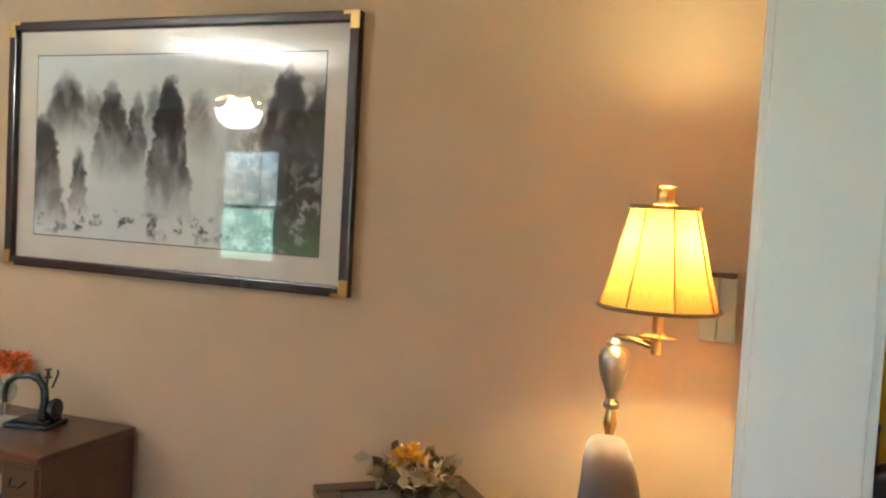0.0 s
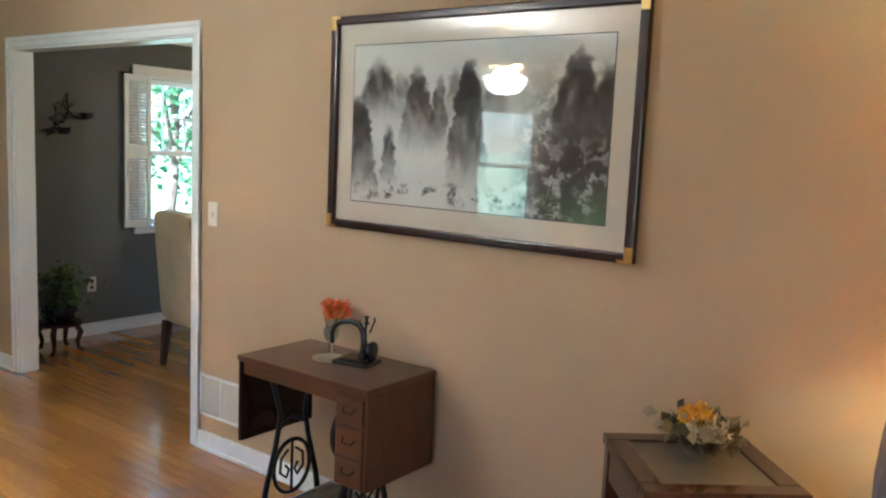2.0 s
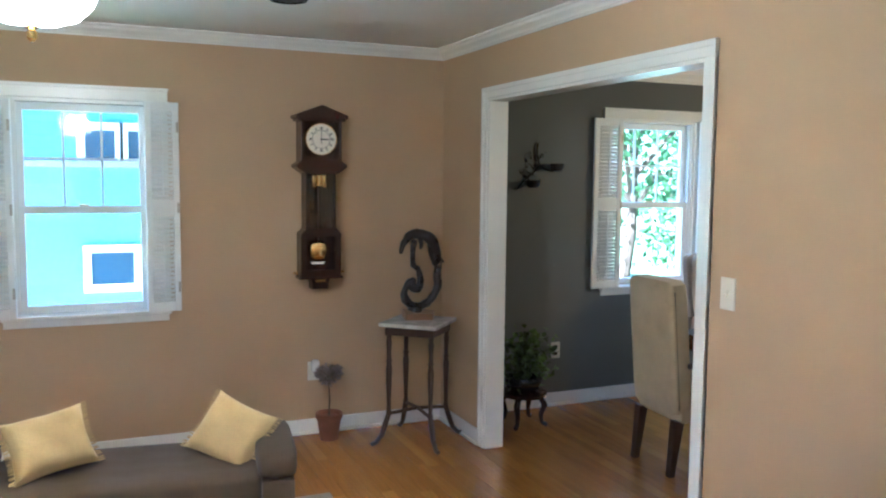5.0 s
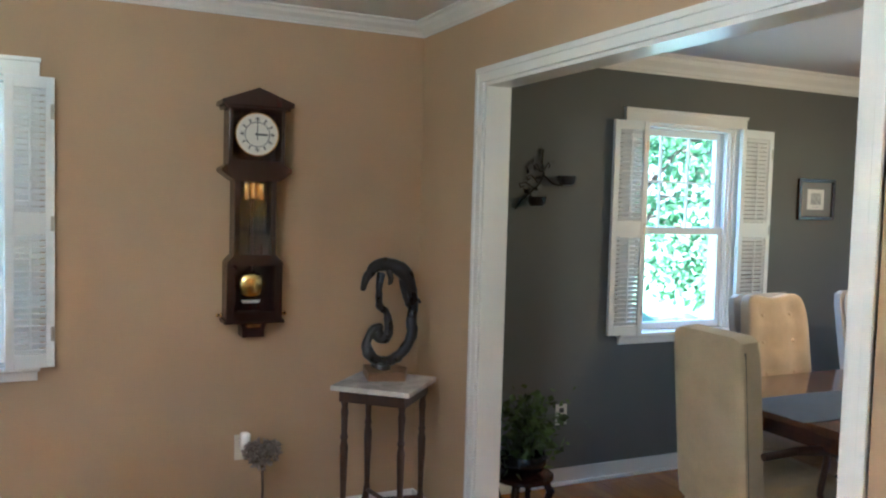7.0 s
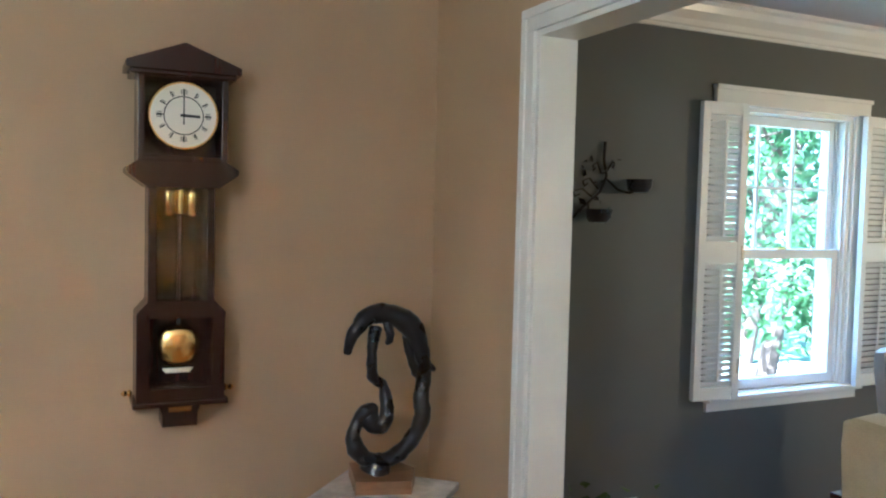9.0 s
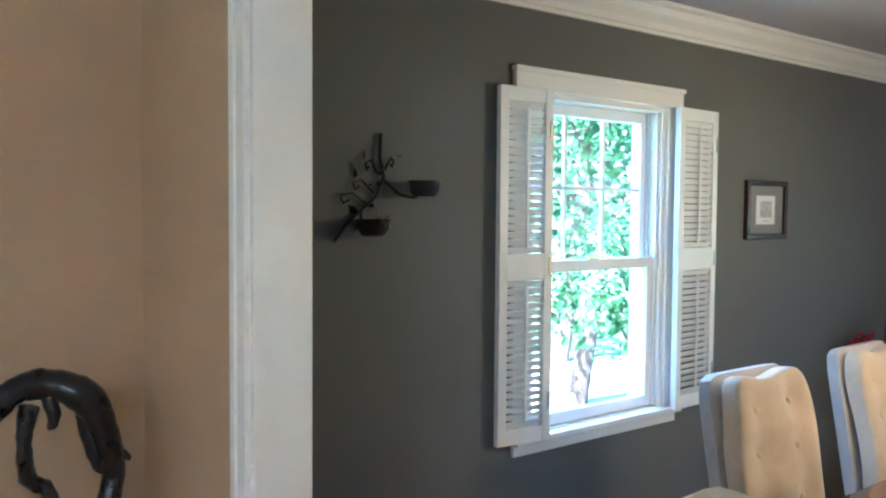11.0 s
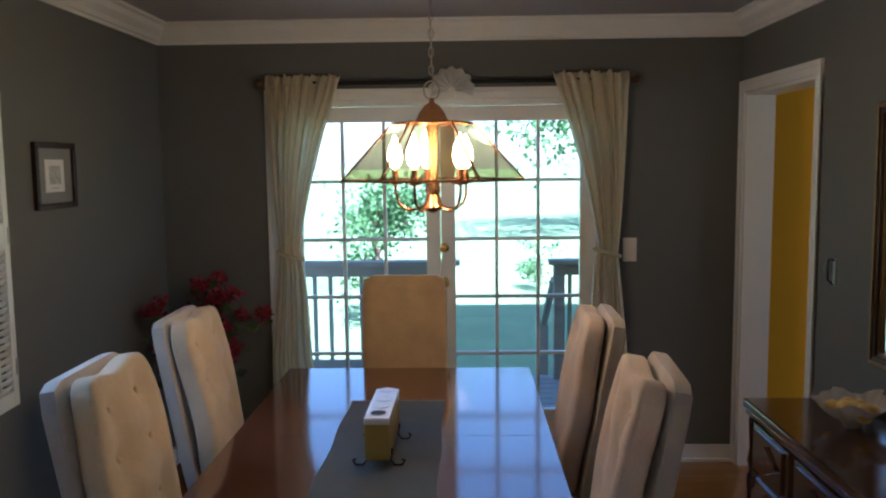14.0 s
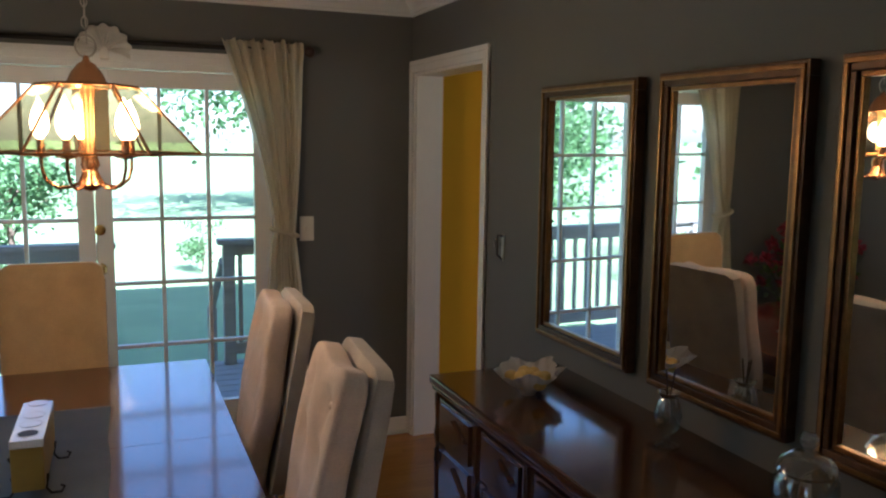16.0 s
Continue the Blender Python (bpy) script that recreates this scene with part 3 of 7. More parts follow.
base("baseboard_dining_south_west", (0.014, 0.115, 0), (OX0 - 0.06, 0.129, BH), (0, 1))
base("baseboard_dining_south_east", (OX1 + 0.06, 0.115, 0), (EX, 0.129, BH), (0, 1))


def casing(bm, x0, x1, top, face, out, axis, wide=0.062, thick=0.019, foot=0.0):
    """Stepped trim round three sides of an opening. axis: 0 runs along x, 1 along y; face: the wall; out: the way into the room."""
    def bar(p0, p1, z0, z1, t):
        f0, f1 = sorted((face, face + out * t))
        lo, hi = ((p0, f0, z0), (p1, f1, z1)) if axis == 0 else ((f0, p0, z0), (f1, p1, z1))
        box(bm, lo, hi, 0.003)
    for p0, p1, s in ((x0 - wide, x0, 1), (x1, x1 + wide, -1)):
        bar(p0, p1, foot, top, thick * 0.72)
        q0, q1 = (p0, p0 + wide * 0.4) if s > 0 else (p1 - wide * 0.4, p1)
        bar(q0, q1, foot, top + wide * 0.6, thick)
    bar(x0 - wide * 0.6, x1 + wide * 0.6, top, top + wide * 0.62, thick * 0.72)
    bar(x0 - wide, x1 + wide, top + wide * 0.6, top + wide, thick)


ob = B()
casing(ob, OX0, OX1, OH, 0.0, -1, 0)
casing(ob, OX0, OX1, OH, 0.115, 1, 0)
box(ob, (OX0 - 0.002, -0.002, 0), (OX0 + 0.016, 0.117, OH))
box(ob, (OX1 - 0.016, -0.002, 0), (OX1 + 0.002, 0.117, OH))
box(ob, (OX0 + 0.016, -0.002, OH - 0.016), (OX1 - 0.016, 0.117, OH + 0.002))
structure("trim_opening", ob, TRIM, "white painted casing of the wide opening", "trim")
ob = B()
casing(ob, YD0, YD1, YH, EX, -1, 1)
box(ob, (EX - 0.002, YD0 - 0.002, 0), (EX + 0.15, YD0 + 0.016, YH))
box(ob, (EX - 0.002, YD1 - 0.016, 0), (EX + 0.15, YD1 + 0.002, YH))
box(ob, (EX - 0.002, YD0 + 0.016, YH - 0.016), (EX + 0.15, YD1 - 0.016, YH + 0.002))
structure("trim_doorway", ob, TRIM, "white painted casing of the doorway", "trim")
ob = B()
box(ob, (6.012, -1.212, 0), (6.143, -1.19, H), 0.004)
box(ob, (6.002, -1.205, 0), (6.02, -1.12, H), 0.004)
box(ob, (6.135, -1.205, 0), (6.155, -1.12, H), 0.004)
structure("trim_stub", ob, TRIM, "white painted casing on the end of the short wall", "trim")
solid("strike_plate", box(B(), (6.1555, -1.19, 1.40), (6.1575, -1.165, 1.50), 0.0008), PEWTER, "small metal strike plate on the white casing", "strike plate")


def shutter(win, y0, y1, z0, z1, x, lean, name="shutter"):
    """A louvred shutter leaf folded open, with two banks of slats."""
    hold = new(name)
    hold.parent = win
    hold.matrix_basis = pose(x, (y0 + y1) / 2, 0, 0, 0, lean)
    tagged(hold, "white louvred shutter folded open")
    w = (y1 - y0) / 2
    mid = (z0 + z1) / 2
    st = 0.034
    fr = B()
    for a, b in ((-w, -w + st), (w - st, w)):
        box(fr, (-0.013, a, z0), (0.013, b, z1), 0.003)
    for a, b in ((z0, z0 + 0.055), (mid - 0.045, mid + 0.045), (z1 - 0.05, z1)):
        box(fr, (-0.012, -w + st, a), (0.012, w - st, b), 0.002)
    part("shutter_frame", fr, SASH, hold)
    half = w - st
    me = mesh_of("slat", box(B(), (-0.0025, -half, -0.0118), (0.0025, half, 0.0118), 0.001), SASH)
    n = 20
    for a, b in ((z0 + 0.055, mid - 0.045), (mid + 0.045, z1 - 0.05)):
        for k in range(n):
            shared("slat", me, hold, (0, 0, a + (b - a) * (k + 0.5) / n), (0, 33, 0))
        part("tilt_rod", box(B(), (0.013, -0.005, a + 0.02), (0.020, 0.005, b - 0.02), 0.001), SASH, hold)
    for z in (z0 + 0.14, mid, z1 - 0.14):
        part("hinge", box(B(), (0.013, w - 0.016, z - 0.03), (0.016, w - 0.002, z + 0.03), 0.001), PEWTER, hold)


def sash(parent, name, a, b, z0, z1, x, cols, rows):
    """A sash with its muntins and panes in the plane x, from a to b along y."""
    s = 0.042
    bm = B()
    box(bm, (x - 0.017, a, z0), (x + 0.017, a + s, z1), 0.003)
    box(bm, (x - 0.017, b - s, z0), (x + 0.017, b, z1), 0.003)
    box(bm, (x - 0.017, a + s, z0), (x + 0.017, b - s, z0 + s), 0.003)
    box(bm, (x - 0.017, a + s, z1 - s), (x + 0.017, b - s, z1), 0.003)
    sa = part(name, bm, SASH, parent)
    g0, g1, h0, h1 = a + s, b - s, z0 + s, z1 - s
    for k in range(1, cols):
        y = g0 + (g1 - g0) * k / cols
        part("muntin", box(B(), (x - 0.008, y - 0.006, h0), (x + 0.008, y + 0.006, h1), 0.002), SASH, sa)
    for k in range(1, rows):
        z = h0 + (h1 - h0) * k / rows
        part("muntin", box(B(), (x - 0.007, g0, z - 0.006), (x + 0.007, g1, z + 0.006), 0.002), SASH, sa)
    for i in range(cols):
        for j in range(rows):
            p = part("pane", box(B(), (x - 0.002, g0 + (g1 - g0) * i / cols, h0 + (h1 - h0) * j / rows), (x + 0.002, g0 + (g1 - g0) * (i + 1) / cols, h0 + (h1 - h0) * (j + 1) / rows)), GLASS, sa)
            p.visible_shadow = False
    return sa


def house_window(name, w, at, turn, shutters, label):
    """A sash window, built in the plane x = 0 with the room at +x and moved to its wall."""
    y0, y1, z0, z1 = w
    win = tagged(new(name), label, "window", "", "structure")
    win.matrix_world = pose(*at, 0, 0, turn)
    bm = B()
    box(bm, (-0.15, y0 - 0.002, z0), (0.002, y0 + 0.02, z1))
    box(bm, (-0.15, y1 - 0.02, z0), (0.002, y1 + 0.002, z1))
    box(bm, (-0.15, y0 + 0.02, z1 - 0.02), (0.002, y1 - 0.02, z1 + 0.002))
    for y in (y0 + 0.02, y1 - 0.032):
        box(bm, (-0.075, y, z0 + 0.01), (-0.06, y + 0.012, z1 - 0.02))
        box(bm, (-0.025, y, z0 + 0.01), (-0.012, y + 0.012, z1 - 0.02))
    part("window_frame", bm, TRIM, win)
    bm = B()
    box(bm, (0.0, y0 - 0.07, z0), (0.018, y0, z1), 0.003)
    box(bm, (0.0, y1, z0), (0.018, y1 + 0.09, z1), 0.003)
    box(bm, (0.0, y0 - 0.07, z1), (0.022, y1 + 0.09, z1 + 0.075), 0.004)
    box(bm, (0.0, y0 - 0.075, z1 + 0.06), (0.03, y1 + 0.095, z1 + 0.078), 0.003)
    part("window_casing", bm, TRIM, win)
    bm = B()
    box(bm, (-0.15, y0 + 0.001, z0 - 0.022), (0.0, y1 - 0.001, z0 + 0.006))
    box(bm, (0.0, y0 - 0.07, z0 - 0.022), (0.045, y1 + 0.09, z0 + 0.002), 0.005)
    box(bm, (0.0, y0 - 0.06, z0 - 0.065), (0.016, y1 + 0.08, z0 - 0.022), 0.003)
    part("window_sill", bm, TRIM, win)
    zm = (z0 + z1) / 2 - 0.015
    sash(win, "upper_sash", y0 + 0.021, y1 - 0.021, zm - 0.02, z1 - 0.021, -0.085, 3, 2)
    lo = sash(win, "lower_sash", y0 + 0.021, y1 - 0.021, z0 + 0.008, zm + 0.022, -0.042, 1, 1)
    part("sash_lock", box(B(), (-0.045, (y0 + y1) / 2 - 0.025, zm + 0.0225), (-0.02, (y0 + y1) / 2 + 0.025, zm + 0.032), 0.003), BRASS, lo)
    for s in shutters:
        shutter(win, *s)
    return win


house_window("window_1", W1, (0, 0, 0), 0, [(-2.69, -2.515, 0.835, 2.015, 0.046, -6), (-1.85, -1.665, 0.835, 2.03, 0.046, 6)], "white double-hung window with louvred shutters")
house_window("window_2", W2, (0, 0, 0), 0, [(1.15, 1.37, 0.835, 2.05, 0.048, -7), (2.075, 2.345, 0.835, 2.05, 0.046, 3)], "white double-hung window with folded louvred shutters")
house_window("window_3", (-0.38, 0.38, W3[2], W3[3]), ((W3[0] + W3[1]) / 2, SY, 0), 90, [], "white double-hung front window")

house_window("window_4", (-0.45, 0.45, W4[2], W4[3]), ((W4[0] + W4[1]) / 2, SY, 0), 90, [], "white double-hung wide front window, unseen, added for light")
house_window("window_5", (-0.55, 0.55, W5[2], W5[3]), (8.0, (W5[0] + W5[1]) / 2, 0), 180, [], "white double-hung kitchen window, unseen, added for light")
house_window("window_6", (-1.0, 1.0, W6[2], W6[3]), (8.0, (W6[0] + W6[1]) / 2, 0), 180, [], "white double-hung window, unseen, added to light the yellow room")

# garden doors
gd = tagged(new("door_1"), "white glazed french doors with divided panes", "door", "", "structure")
bm = B()
box(bm, (DX0, NY - 0.004, 0), (DX0 + 0.022, NY + 0.144, DH))
box(bm, (DX1 - 0.022, NY - 0.004, 0), (DX1, NY + 0.144, DH))
box(bm, (DX0 + 0.022, NY - 0.004, DH - 0.03), (DX1 - 0.022, NY + 0.144, DH))
box(bm, (DX0 + 0.022, NY, 0), (DX1 - 0.022, NY + 0.144, 0.022))
part("door_frame", bm, TRIM, gd)
bm = B()
casing(bm, DX0, DX1, DH, NY, -1, 0, 0.062, 0.018)
part("door_casing", bm, TRIM, gd)
GX = ((0.757, 1.446), (1.606, 2.295))
for (g0, g1), (s0, s1) in zip(GX, ((DX0 + 0.024, 1.524), (1.528, DX1 - 0.024))):
    z0, z1, gz0, gz1 = 0.025, DH - 0.033, 0.285, 1.905
    y0, y1 = NY + 0.04, NY + 0.085
    bm = B()
    box(bm, (s0, y0, z0), (g0, y1, z1), 0.003)
    box(bm, (g1, y0, z0), (s1, y1, z1), 0.003)
    box(bm, (g0, y0, z0), (g1, y1, gz0), 0.003)
    box(bm, (g0, y0, gz1), (g1, y1, z1), 0.003)
    leaf = part("door_leaf", bm, TRIM, gd)
    for k in (1, 2):
        x = g0 + (g1 - g0) * k / 3
        part("muntin", box(B(), (x - 0.009, y0 + 0.006, gz0), (x + 0.009, y1 - 0.006, gz1), 0.003), SASH, leaf)
    for k in range(1, 5):
        z = gz0 + (gz1 - gz0) * k / 5
        part("muntin", box(B(), (g0, y0 + 0.007, z - 0.009), (g1, y1 - 0.007, z + 0.009), 0.003), SASH, leaf)
    for i in range(3):
        for j in range(5):
            p = part("pane", box(B(), (g0 + (g1 - g0) * i / 3, y0 + 0.020, gz0 + (gz1 - gz0) * j / 5), (g0 + (g1 - g0) * (i + 1) / 3, y0 + 0.025, gz0 + (gz1 - gz0) * (j + 1) / 5)), GLASS, leaf)
            p.visible_shadow = False
bm = B()
lathe(bm, [(0.024, 0), (0.026, 0.006), (0.012, 0.012), (0.011, 0.03), (0.024, 0.04), (0.027, 0.055), (0.018, 0.066)], seg=16)
bmesh.ops.transform(bm, matrix=pose(1.545, NY + 0.0395, 1.02, 90), verts=bm.verts[:])
part("door_knob", bm, BRASS, gd, "brass knob", True)
bm = B()
lathe(bm, [(0.026, 0), (0.027, 0.008), (0.014, 0.012), (0.012, 0.022)], seg=16)
bmesh.ops.transform(bm, matrix=pose(1.545, NY + 0.0395, 1.21, 90), verts=bm.verts[:])
part("deadbolt", bm, BRASS, gd, "brass deadbolt", True)

# ---- outdoors ----
GZ = -0.62
bm = B()
bmesh.ops.create_grid(bm, x_segments=60, y_segments=60, size=300)
rg = random.Random(5)
for v in bm.verts:
    v.co.z = GZ + (rg.uniform(-0.03, 0.03) if v.co.length > 12 else 0)
structure("ground", bm, GRASS, "sunlit lawn round the house", "lawn")
structure("pavement", boxes(((-6.4, -9.0, GZ), (-2.75, 9.0, GZ + 0.035))), plain("pale_concrete", (0.50, 0.49, 0.46), 0.9, 0, 0.12, 1.5, 40, 0.3, 0.003), "pale concrete drive between the houses", "pavement")
structure("foundation", boxes(((-0.12, SY - 0.12, GZ), (8.12, 4.26, -0.2))), SIDING, "painted foundation under the house", "foundation")

deck = thing("deck", (0, 0, 0), "grey weathered wooden garden deck", "deck")
me = mesh_of("deck_board", box(B(), (-2.6, -0.066, -0.022), (2.6, 0.066, 0), 0.003), DECK)
for k in range(15):
    shared("deck_board", me, deck, (1.2, 4.36 + 0.14 * k, -0.14))
part("deck_frame", boxes(((-1.35, 4.3, GZ), (3.75, 6.36, -0.17))), DECKRAIL, deck)


def railing(x0, x1, label):
    r = thing("deck_railing", (x0, 6.28, -0.14), label, "railing", "deck railings")
    n = max(2, int((x1 - x0) / 0.13))
    part("top_rail", box(B(), (-0.04, -0.07, 0.97), (x1 - x0 + 0.04, 0.07, 1.01), 0.004), DECKRAIL, r)
    part("upper_rail", box(B(), (0, -0.02, 0.88), (x1 - x0, 0.02, 0.97), 0.003), DECKRAIL, r)
    part("lower_rail", box(B(), (0, -0.02, 0.08), (x1 - x0, 0.02, 0.17), 0.003), DECKRAIL, r)
    m2 = mesh_of("baluster", box(B(), (-0.016, -0.016, 0.17), (0.016, 0.016, 0.88), 0.002), DECKRAIL)
    for k in range(1, n):
        shared("baluster", m2, r, ((x1 - x0) * k / n, 0, 0))
    m3 = mesh_of("post", box(B(), (-0.045, -0.045, 0.0), (0.045, 0.045, 0.97), 0.003), DECKRAIL)
    for x in (0.045, x1 - x0 - 0.045):
        shared("post", m3, r, (x, 0, 0))
    return r


railing(-1.3, 1.58, "weathered wooden deck railing with square balusters")
railing(2.40, 3.75, "short weathered wooden deck railing beside the steps")
st = thing("deck_steps", (1.99, 6.4, GZ), "weathered wooden steps down to the lawn", "steps")
for k in range(3):
    part("tread", box(B(), (-0.38, 0.26 * k, 0.0), (0.38, 0.26 * k + 0.25, 0.36 - 0.12 * k), 0.003), DECK, st)
part("hand_rail", tube(B(), [(0.43, 0.02, 1.30), (0.43, 0.9, 0.75)], 0.035, 8), DECKRAIL, st)
part("newel_post", box(B(), (0.39, 0.86, 0.0), (0.47, 0.94, 0.75), 0.004), DECKRAIL, st)


def tree(at, high, spread, seed, n, leaf, label, category="tree", low=0.3, trunk=0.12):
    rng = random.Random(seed)
    t = thing(category, at, label, category, "trees and bushes outside")
    tb = B()
    tube(tb, [(0, 0, 0), (0.05 * high, 0.02 * high, high * 0.35), (0.02 * high, 0.05 * high, high * 0.75)], [trunk, trunk * 0.75, trunk * 0.3], 8)
    tips = []
    for k in range(11):
        z = high * rng.uniform(low * 0.9, 0.75)
        a = rng.uniform(0, 6.28)
        e = Vector((math.cos(a) * spread * rng.uniform(0.5, 0.95), math.sin(a) * spread * rng.uniform(0.5, 0.95), min(high, z + high * rng.uniform(0.05, 0.25))))
        s = Vector((0.03 * high, 0.03 * high, z))
        m = (s + e) / 2 + Vector((0, 0, 0.06 * high))
        tube(tb, [s, m, e], [trunk * 0.4, trunk * 0.25, trunk * 0.08], 6)
        tips += [m, e, e, (m + e) / 2]
    part("trunk", tb, BARK, t)
    tips += [Vector((0, 0, high * 0.9)), Vector((0, 0, high * 0.8))]

    def spot(r):
        c = r.choice(tips)
        s = spread * 0.19
        return (c.x + r.gauss(0, s), c.y + r.gauss(0, s), max(high * low * 0.5, c.z + r.gauss(0, s * 0.8)))
    part("crown", leaves(B(), rng, n, spot, leaf), BUSH, t, "loose crown of green leaves")
    return t


tree((-2.0, 4.1, GZ), 2.3, 0.75, 1, 1500, 0.0832, "leafy green bush close to the dining room window", "bush", 0.6, 0.04)
tree((-3.6, 3.9, GZ + 0.035), 4.4, 1.5, 2, 1900, 0.102, "leafy young tree beside the house", "tree", 0.42, 0.09)
tree((-4.4, 6.2, GZ + 0.035), 5.5, 1.9, 3, 2300, 0.115, "leafy tree beside the house", "tree", 0.38, 0.12)
tree((-6.5, 8.0, GZ), 7.0, 2.6, 4, 5280, 0.154, "tall leafy tree in the side garden", "tree", 0.15, 0.16)
tree((0.4, 10.5, GZ), 2.1, 0.85, 5, 2800, 0.0768, "round green shrub on the lawn", "bush", 0.15, 0.06)
tree((-2.0, 12.5, GZ), 3.4, 1.6, 6, 4080, 0.102, "broad green shrub on the lawn", "bush", 0.1, 0.08)
tree((6.2, 24.5, GZ), 9.0, 5.0, 7, 6400, 0.22, "leafy garden tree with low boughs", "tree", 0.24, 0.22)
tree((13.5, 27.0, GZ), 8.0, 4.6, 8, 7000, 0.27, "tall tree at the end of the garden", "tree", 0.22, 0.2)
tree((-7.0, 24.0, GZ), 9.0, 4.5, 9, 6240, 0.269, "tall tree at the end of the garden", "tree", 0.1, 0.25)
tree((10.5, 22.0, GZ), 9.5, 4.2, 10, 6240, 0.269, "tall tree at the end of the garden", "tree", 0.15, 0.25)
tree((0.9, -9.6, GZ), 5.5, 2.0, 11, 4800, 0.128, "leafy tree in front of the house", "tree", 0.1, 0.14)
tree((3.0, 14.0, GZ), 0.9, 0.4, 12, 840, 0.0512, "small green plant on the lawn", "bush", 0.1, 0.02)

# house next door
nb = thing("neighbour_house", (-6.6, -2.0, GZ), "pale blue clapboard house next door", "house")
bm = B()
for k in range(26):
    z = k * 0.16
    prism(bm, [(-0.035, z), (0.0, z), (-0.028, z + 0.16), (-0.045, z + 0.16)], -5.2, 5.2, 1)
box(bm, (-6, -5.2, 0), (-0.045, 5.2, 4.16))
part("wall", bm, SIDING, nb)
bm = B()
prism(bm, [(0.5, 4.1), (0.5, 4.2), (-3.0, 6.2), (-6.5, 4.2), (-6.5, 4.1)], -5.6, 5.6, 1)
part("roof", bm, ROOFM, nb)
for y, z, w, h in ((0.1, 1.0, 0.52, 0.42), (-0.02, 2.62, 0.36, 0.36), (0.42, 2.62, 0.20, 0.36), (3.0, 1.0, 0.6, 0.5)):
    bm = B()
    for lo, hi in (((0, y - w / 2 - 0.1, z - h / 2 - 0.1), (0.05, y - w / 2, z + h / 2 + 0.1)), ((0, y + w / 2, z - h / 2 - 0.1), (0.05, y + w / 2 + 0.1, z + h / 2 + 0.1)),
                   ((0, y - w / 2, z - h / 2 - 0.1), (0.05, y + w / 2, z - h / 2)), ((0, y - w / 2, z + h / 2), (0.05, y + w / 2, z + h / 2 + 0.1))):
        box(bm, lo, hi)
    wd = part("window", bm, TRIM, nb)
    part("pane", box(B(), (0.0, y - w / 2, z - h / 2), (0.012, y + w / 2, z + h / 2)), DARKGLASS, wd)
part("gutter", box(B(), (0.0, -5.2, 2.32), (0.09, 5.2, 2.40), 0.01), DECKRAIL, nb)

# ---- living room ----


def wall_clock():
    c = thing("wall_clock", (0.0, -0.852, 0.0), "tall dark mahogany regulator wall clock with brass pendulum", "clock")
    # x out of the wall, y along it
    bm = B()
    box(bm, (0.0, -0.125, 1.71), (0.022, 0.125, 1.965), 0.002)
    for s in (-1, 1):
        box(bm, (0.022, s * 0.125 - 0.018 if s > 0 else -0.125, 1.71), (0.135, s * 0.125 if s > 0 else -0.107, 1.965), 0.002)
    box(bm, (0.022, -0.107, 1.945), (0.135, 0.107, 1.965), 0.002)
    box(bm, (0.022, -0.107, 1.71), (0.135, 0.107, 1.725), 0.002)
    part("hood", bm, MAHOG, c)
    bm = B()
    prism(bm, [(-0.158, 1.965), (0.158, 1.965), (0.158, 1.985), (0.0, 2.045), (-0.158, 1.985)], 0.0, 0.16, 0)
    box(bm, (0.0, -0.145, 1.950), (0.15, 0.145, 1.966), 0.004)
    part("pediment", bm, MAHOG, c)
    bm = B()
    prism(bm, [(-0.125, 1.71), (0.125, 1.71), (0.155, 1.69), (0.155, 1.675), (0.10, 1.635), (-0.10, 1.635), (-0.155, 1.675), (-0.155, 1.69)], 0.0, 0.145, 0)
    part("waist_moulding", bm, MAHOG, c)
    bm = B()
    box(bm, (0.0, -0.094, 1.295), (0.02, 0.094, 1.635), 0.002)
    box(bm, (0.02, -0.094, 1.295), (0.115, -0.070, 1.635), 0.003)
    box(bm, (0.02, 0.070, 1.295), (0.115, 0.094, 1.635), 0.003)
    part("trunk", bm, MAHOG, c)
    bm = B()
    prism(bm, [(-0.125, 1.27), (-0.094, 1.305), (0.094, 1.305), (0.125, 1.27), (0.125, 1.255), (-0.125, 1.255)], 0.0, 0.125, 0)
    for lo, hi in (((0.0, -0.125, 1.01), (0.02, 0.125, 1.255)), ((0.02, -0.125, 1.01), (0.12, -0.088, 1.255)), ((0.02, 0.088, 1.01), (0.12, 0.125, 1.255)),
                   ((0.02, -0.088, 1.01), (0.12, 0.088, 1.05))):
        box(bm, lo, hi, 0.003)
    box(bm, (0.0, -0.135, 0.995), (0.13, 0.135, 1.012), 0.004)
    part("lower_case", bm, MAHOG, c)
    bm = B()
    prism(bm, [(-0.06, 0.995), (0.06, 0.995), (0.05, 0.965), (0.05, 0.93), (-0.05, 0.93), (-0.05, 0.965)], 0.0, 0.10, 0)
    part("pendant_bracket", bm, MAHOG, c)
    part("plaque", box(B(), (0.10, -0.032, 0.975), (0.104, 0.032, 0.990), 0.001), BRASS, c, "small brass plaque")
    for y in (-0.135, 0.135):
        bm = B()
        lathe(bm, [(0.004, 0), (0.012, 0.006), (0.006, 0.014), (0.010, 0.022), (0.003, 0.03)], seg=12)
        bmesh.ops.transform(bm, matrix=pose(0.06, y - 0.004 if y > 0 else y + 0.004, 1.03, -90 if y > 0 else 90), verts=bm.verts[:])
        part("side_knob", bm, BRASS, c, "", True)
    bm = B()
    lathe(bm, [(0.0995, 0), (0.1005, 0.004), (0.096, 0.010), (0.092, 0.010), (0.090, 0.004), (0.088, 0.0)], seg=40)
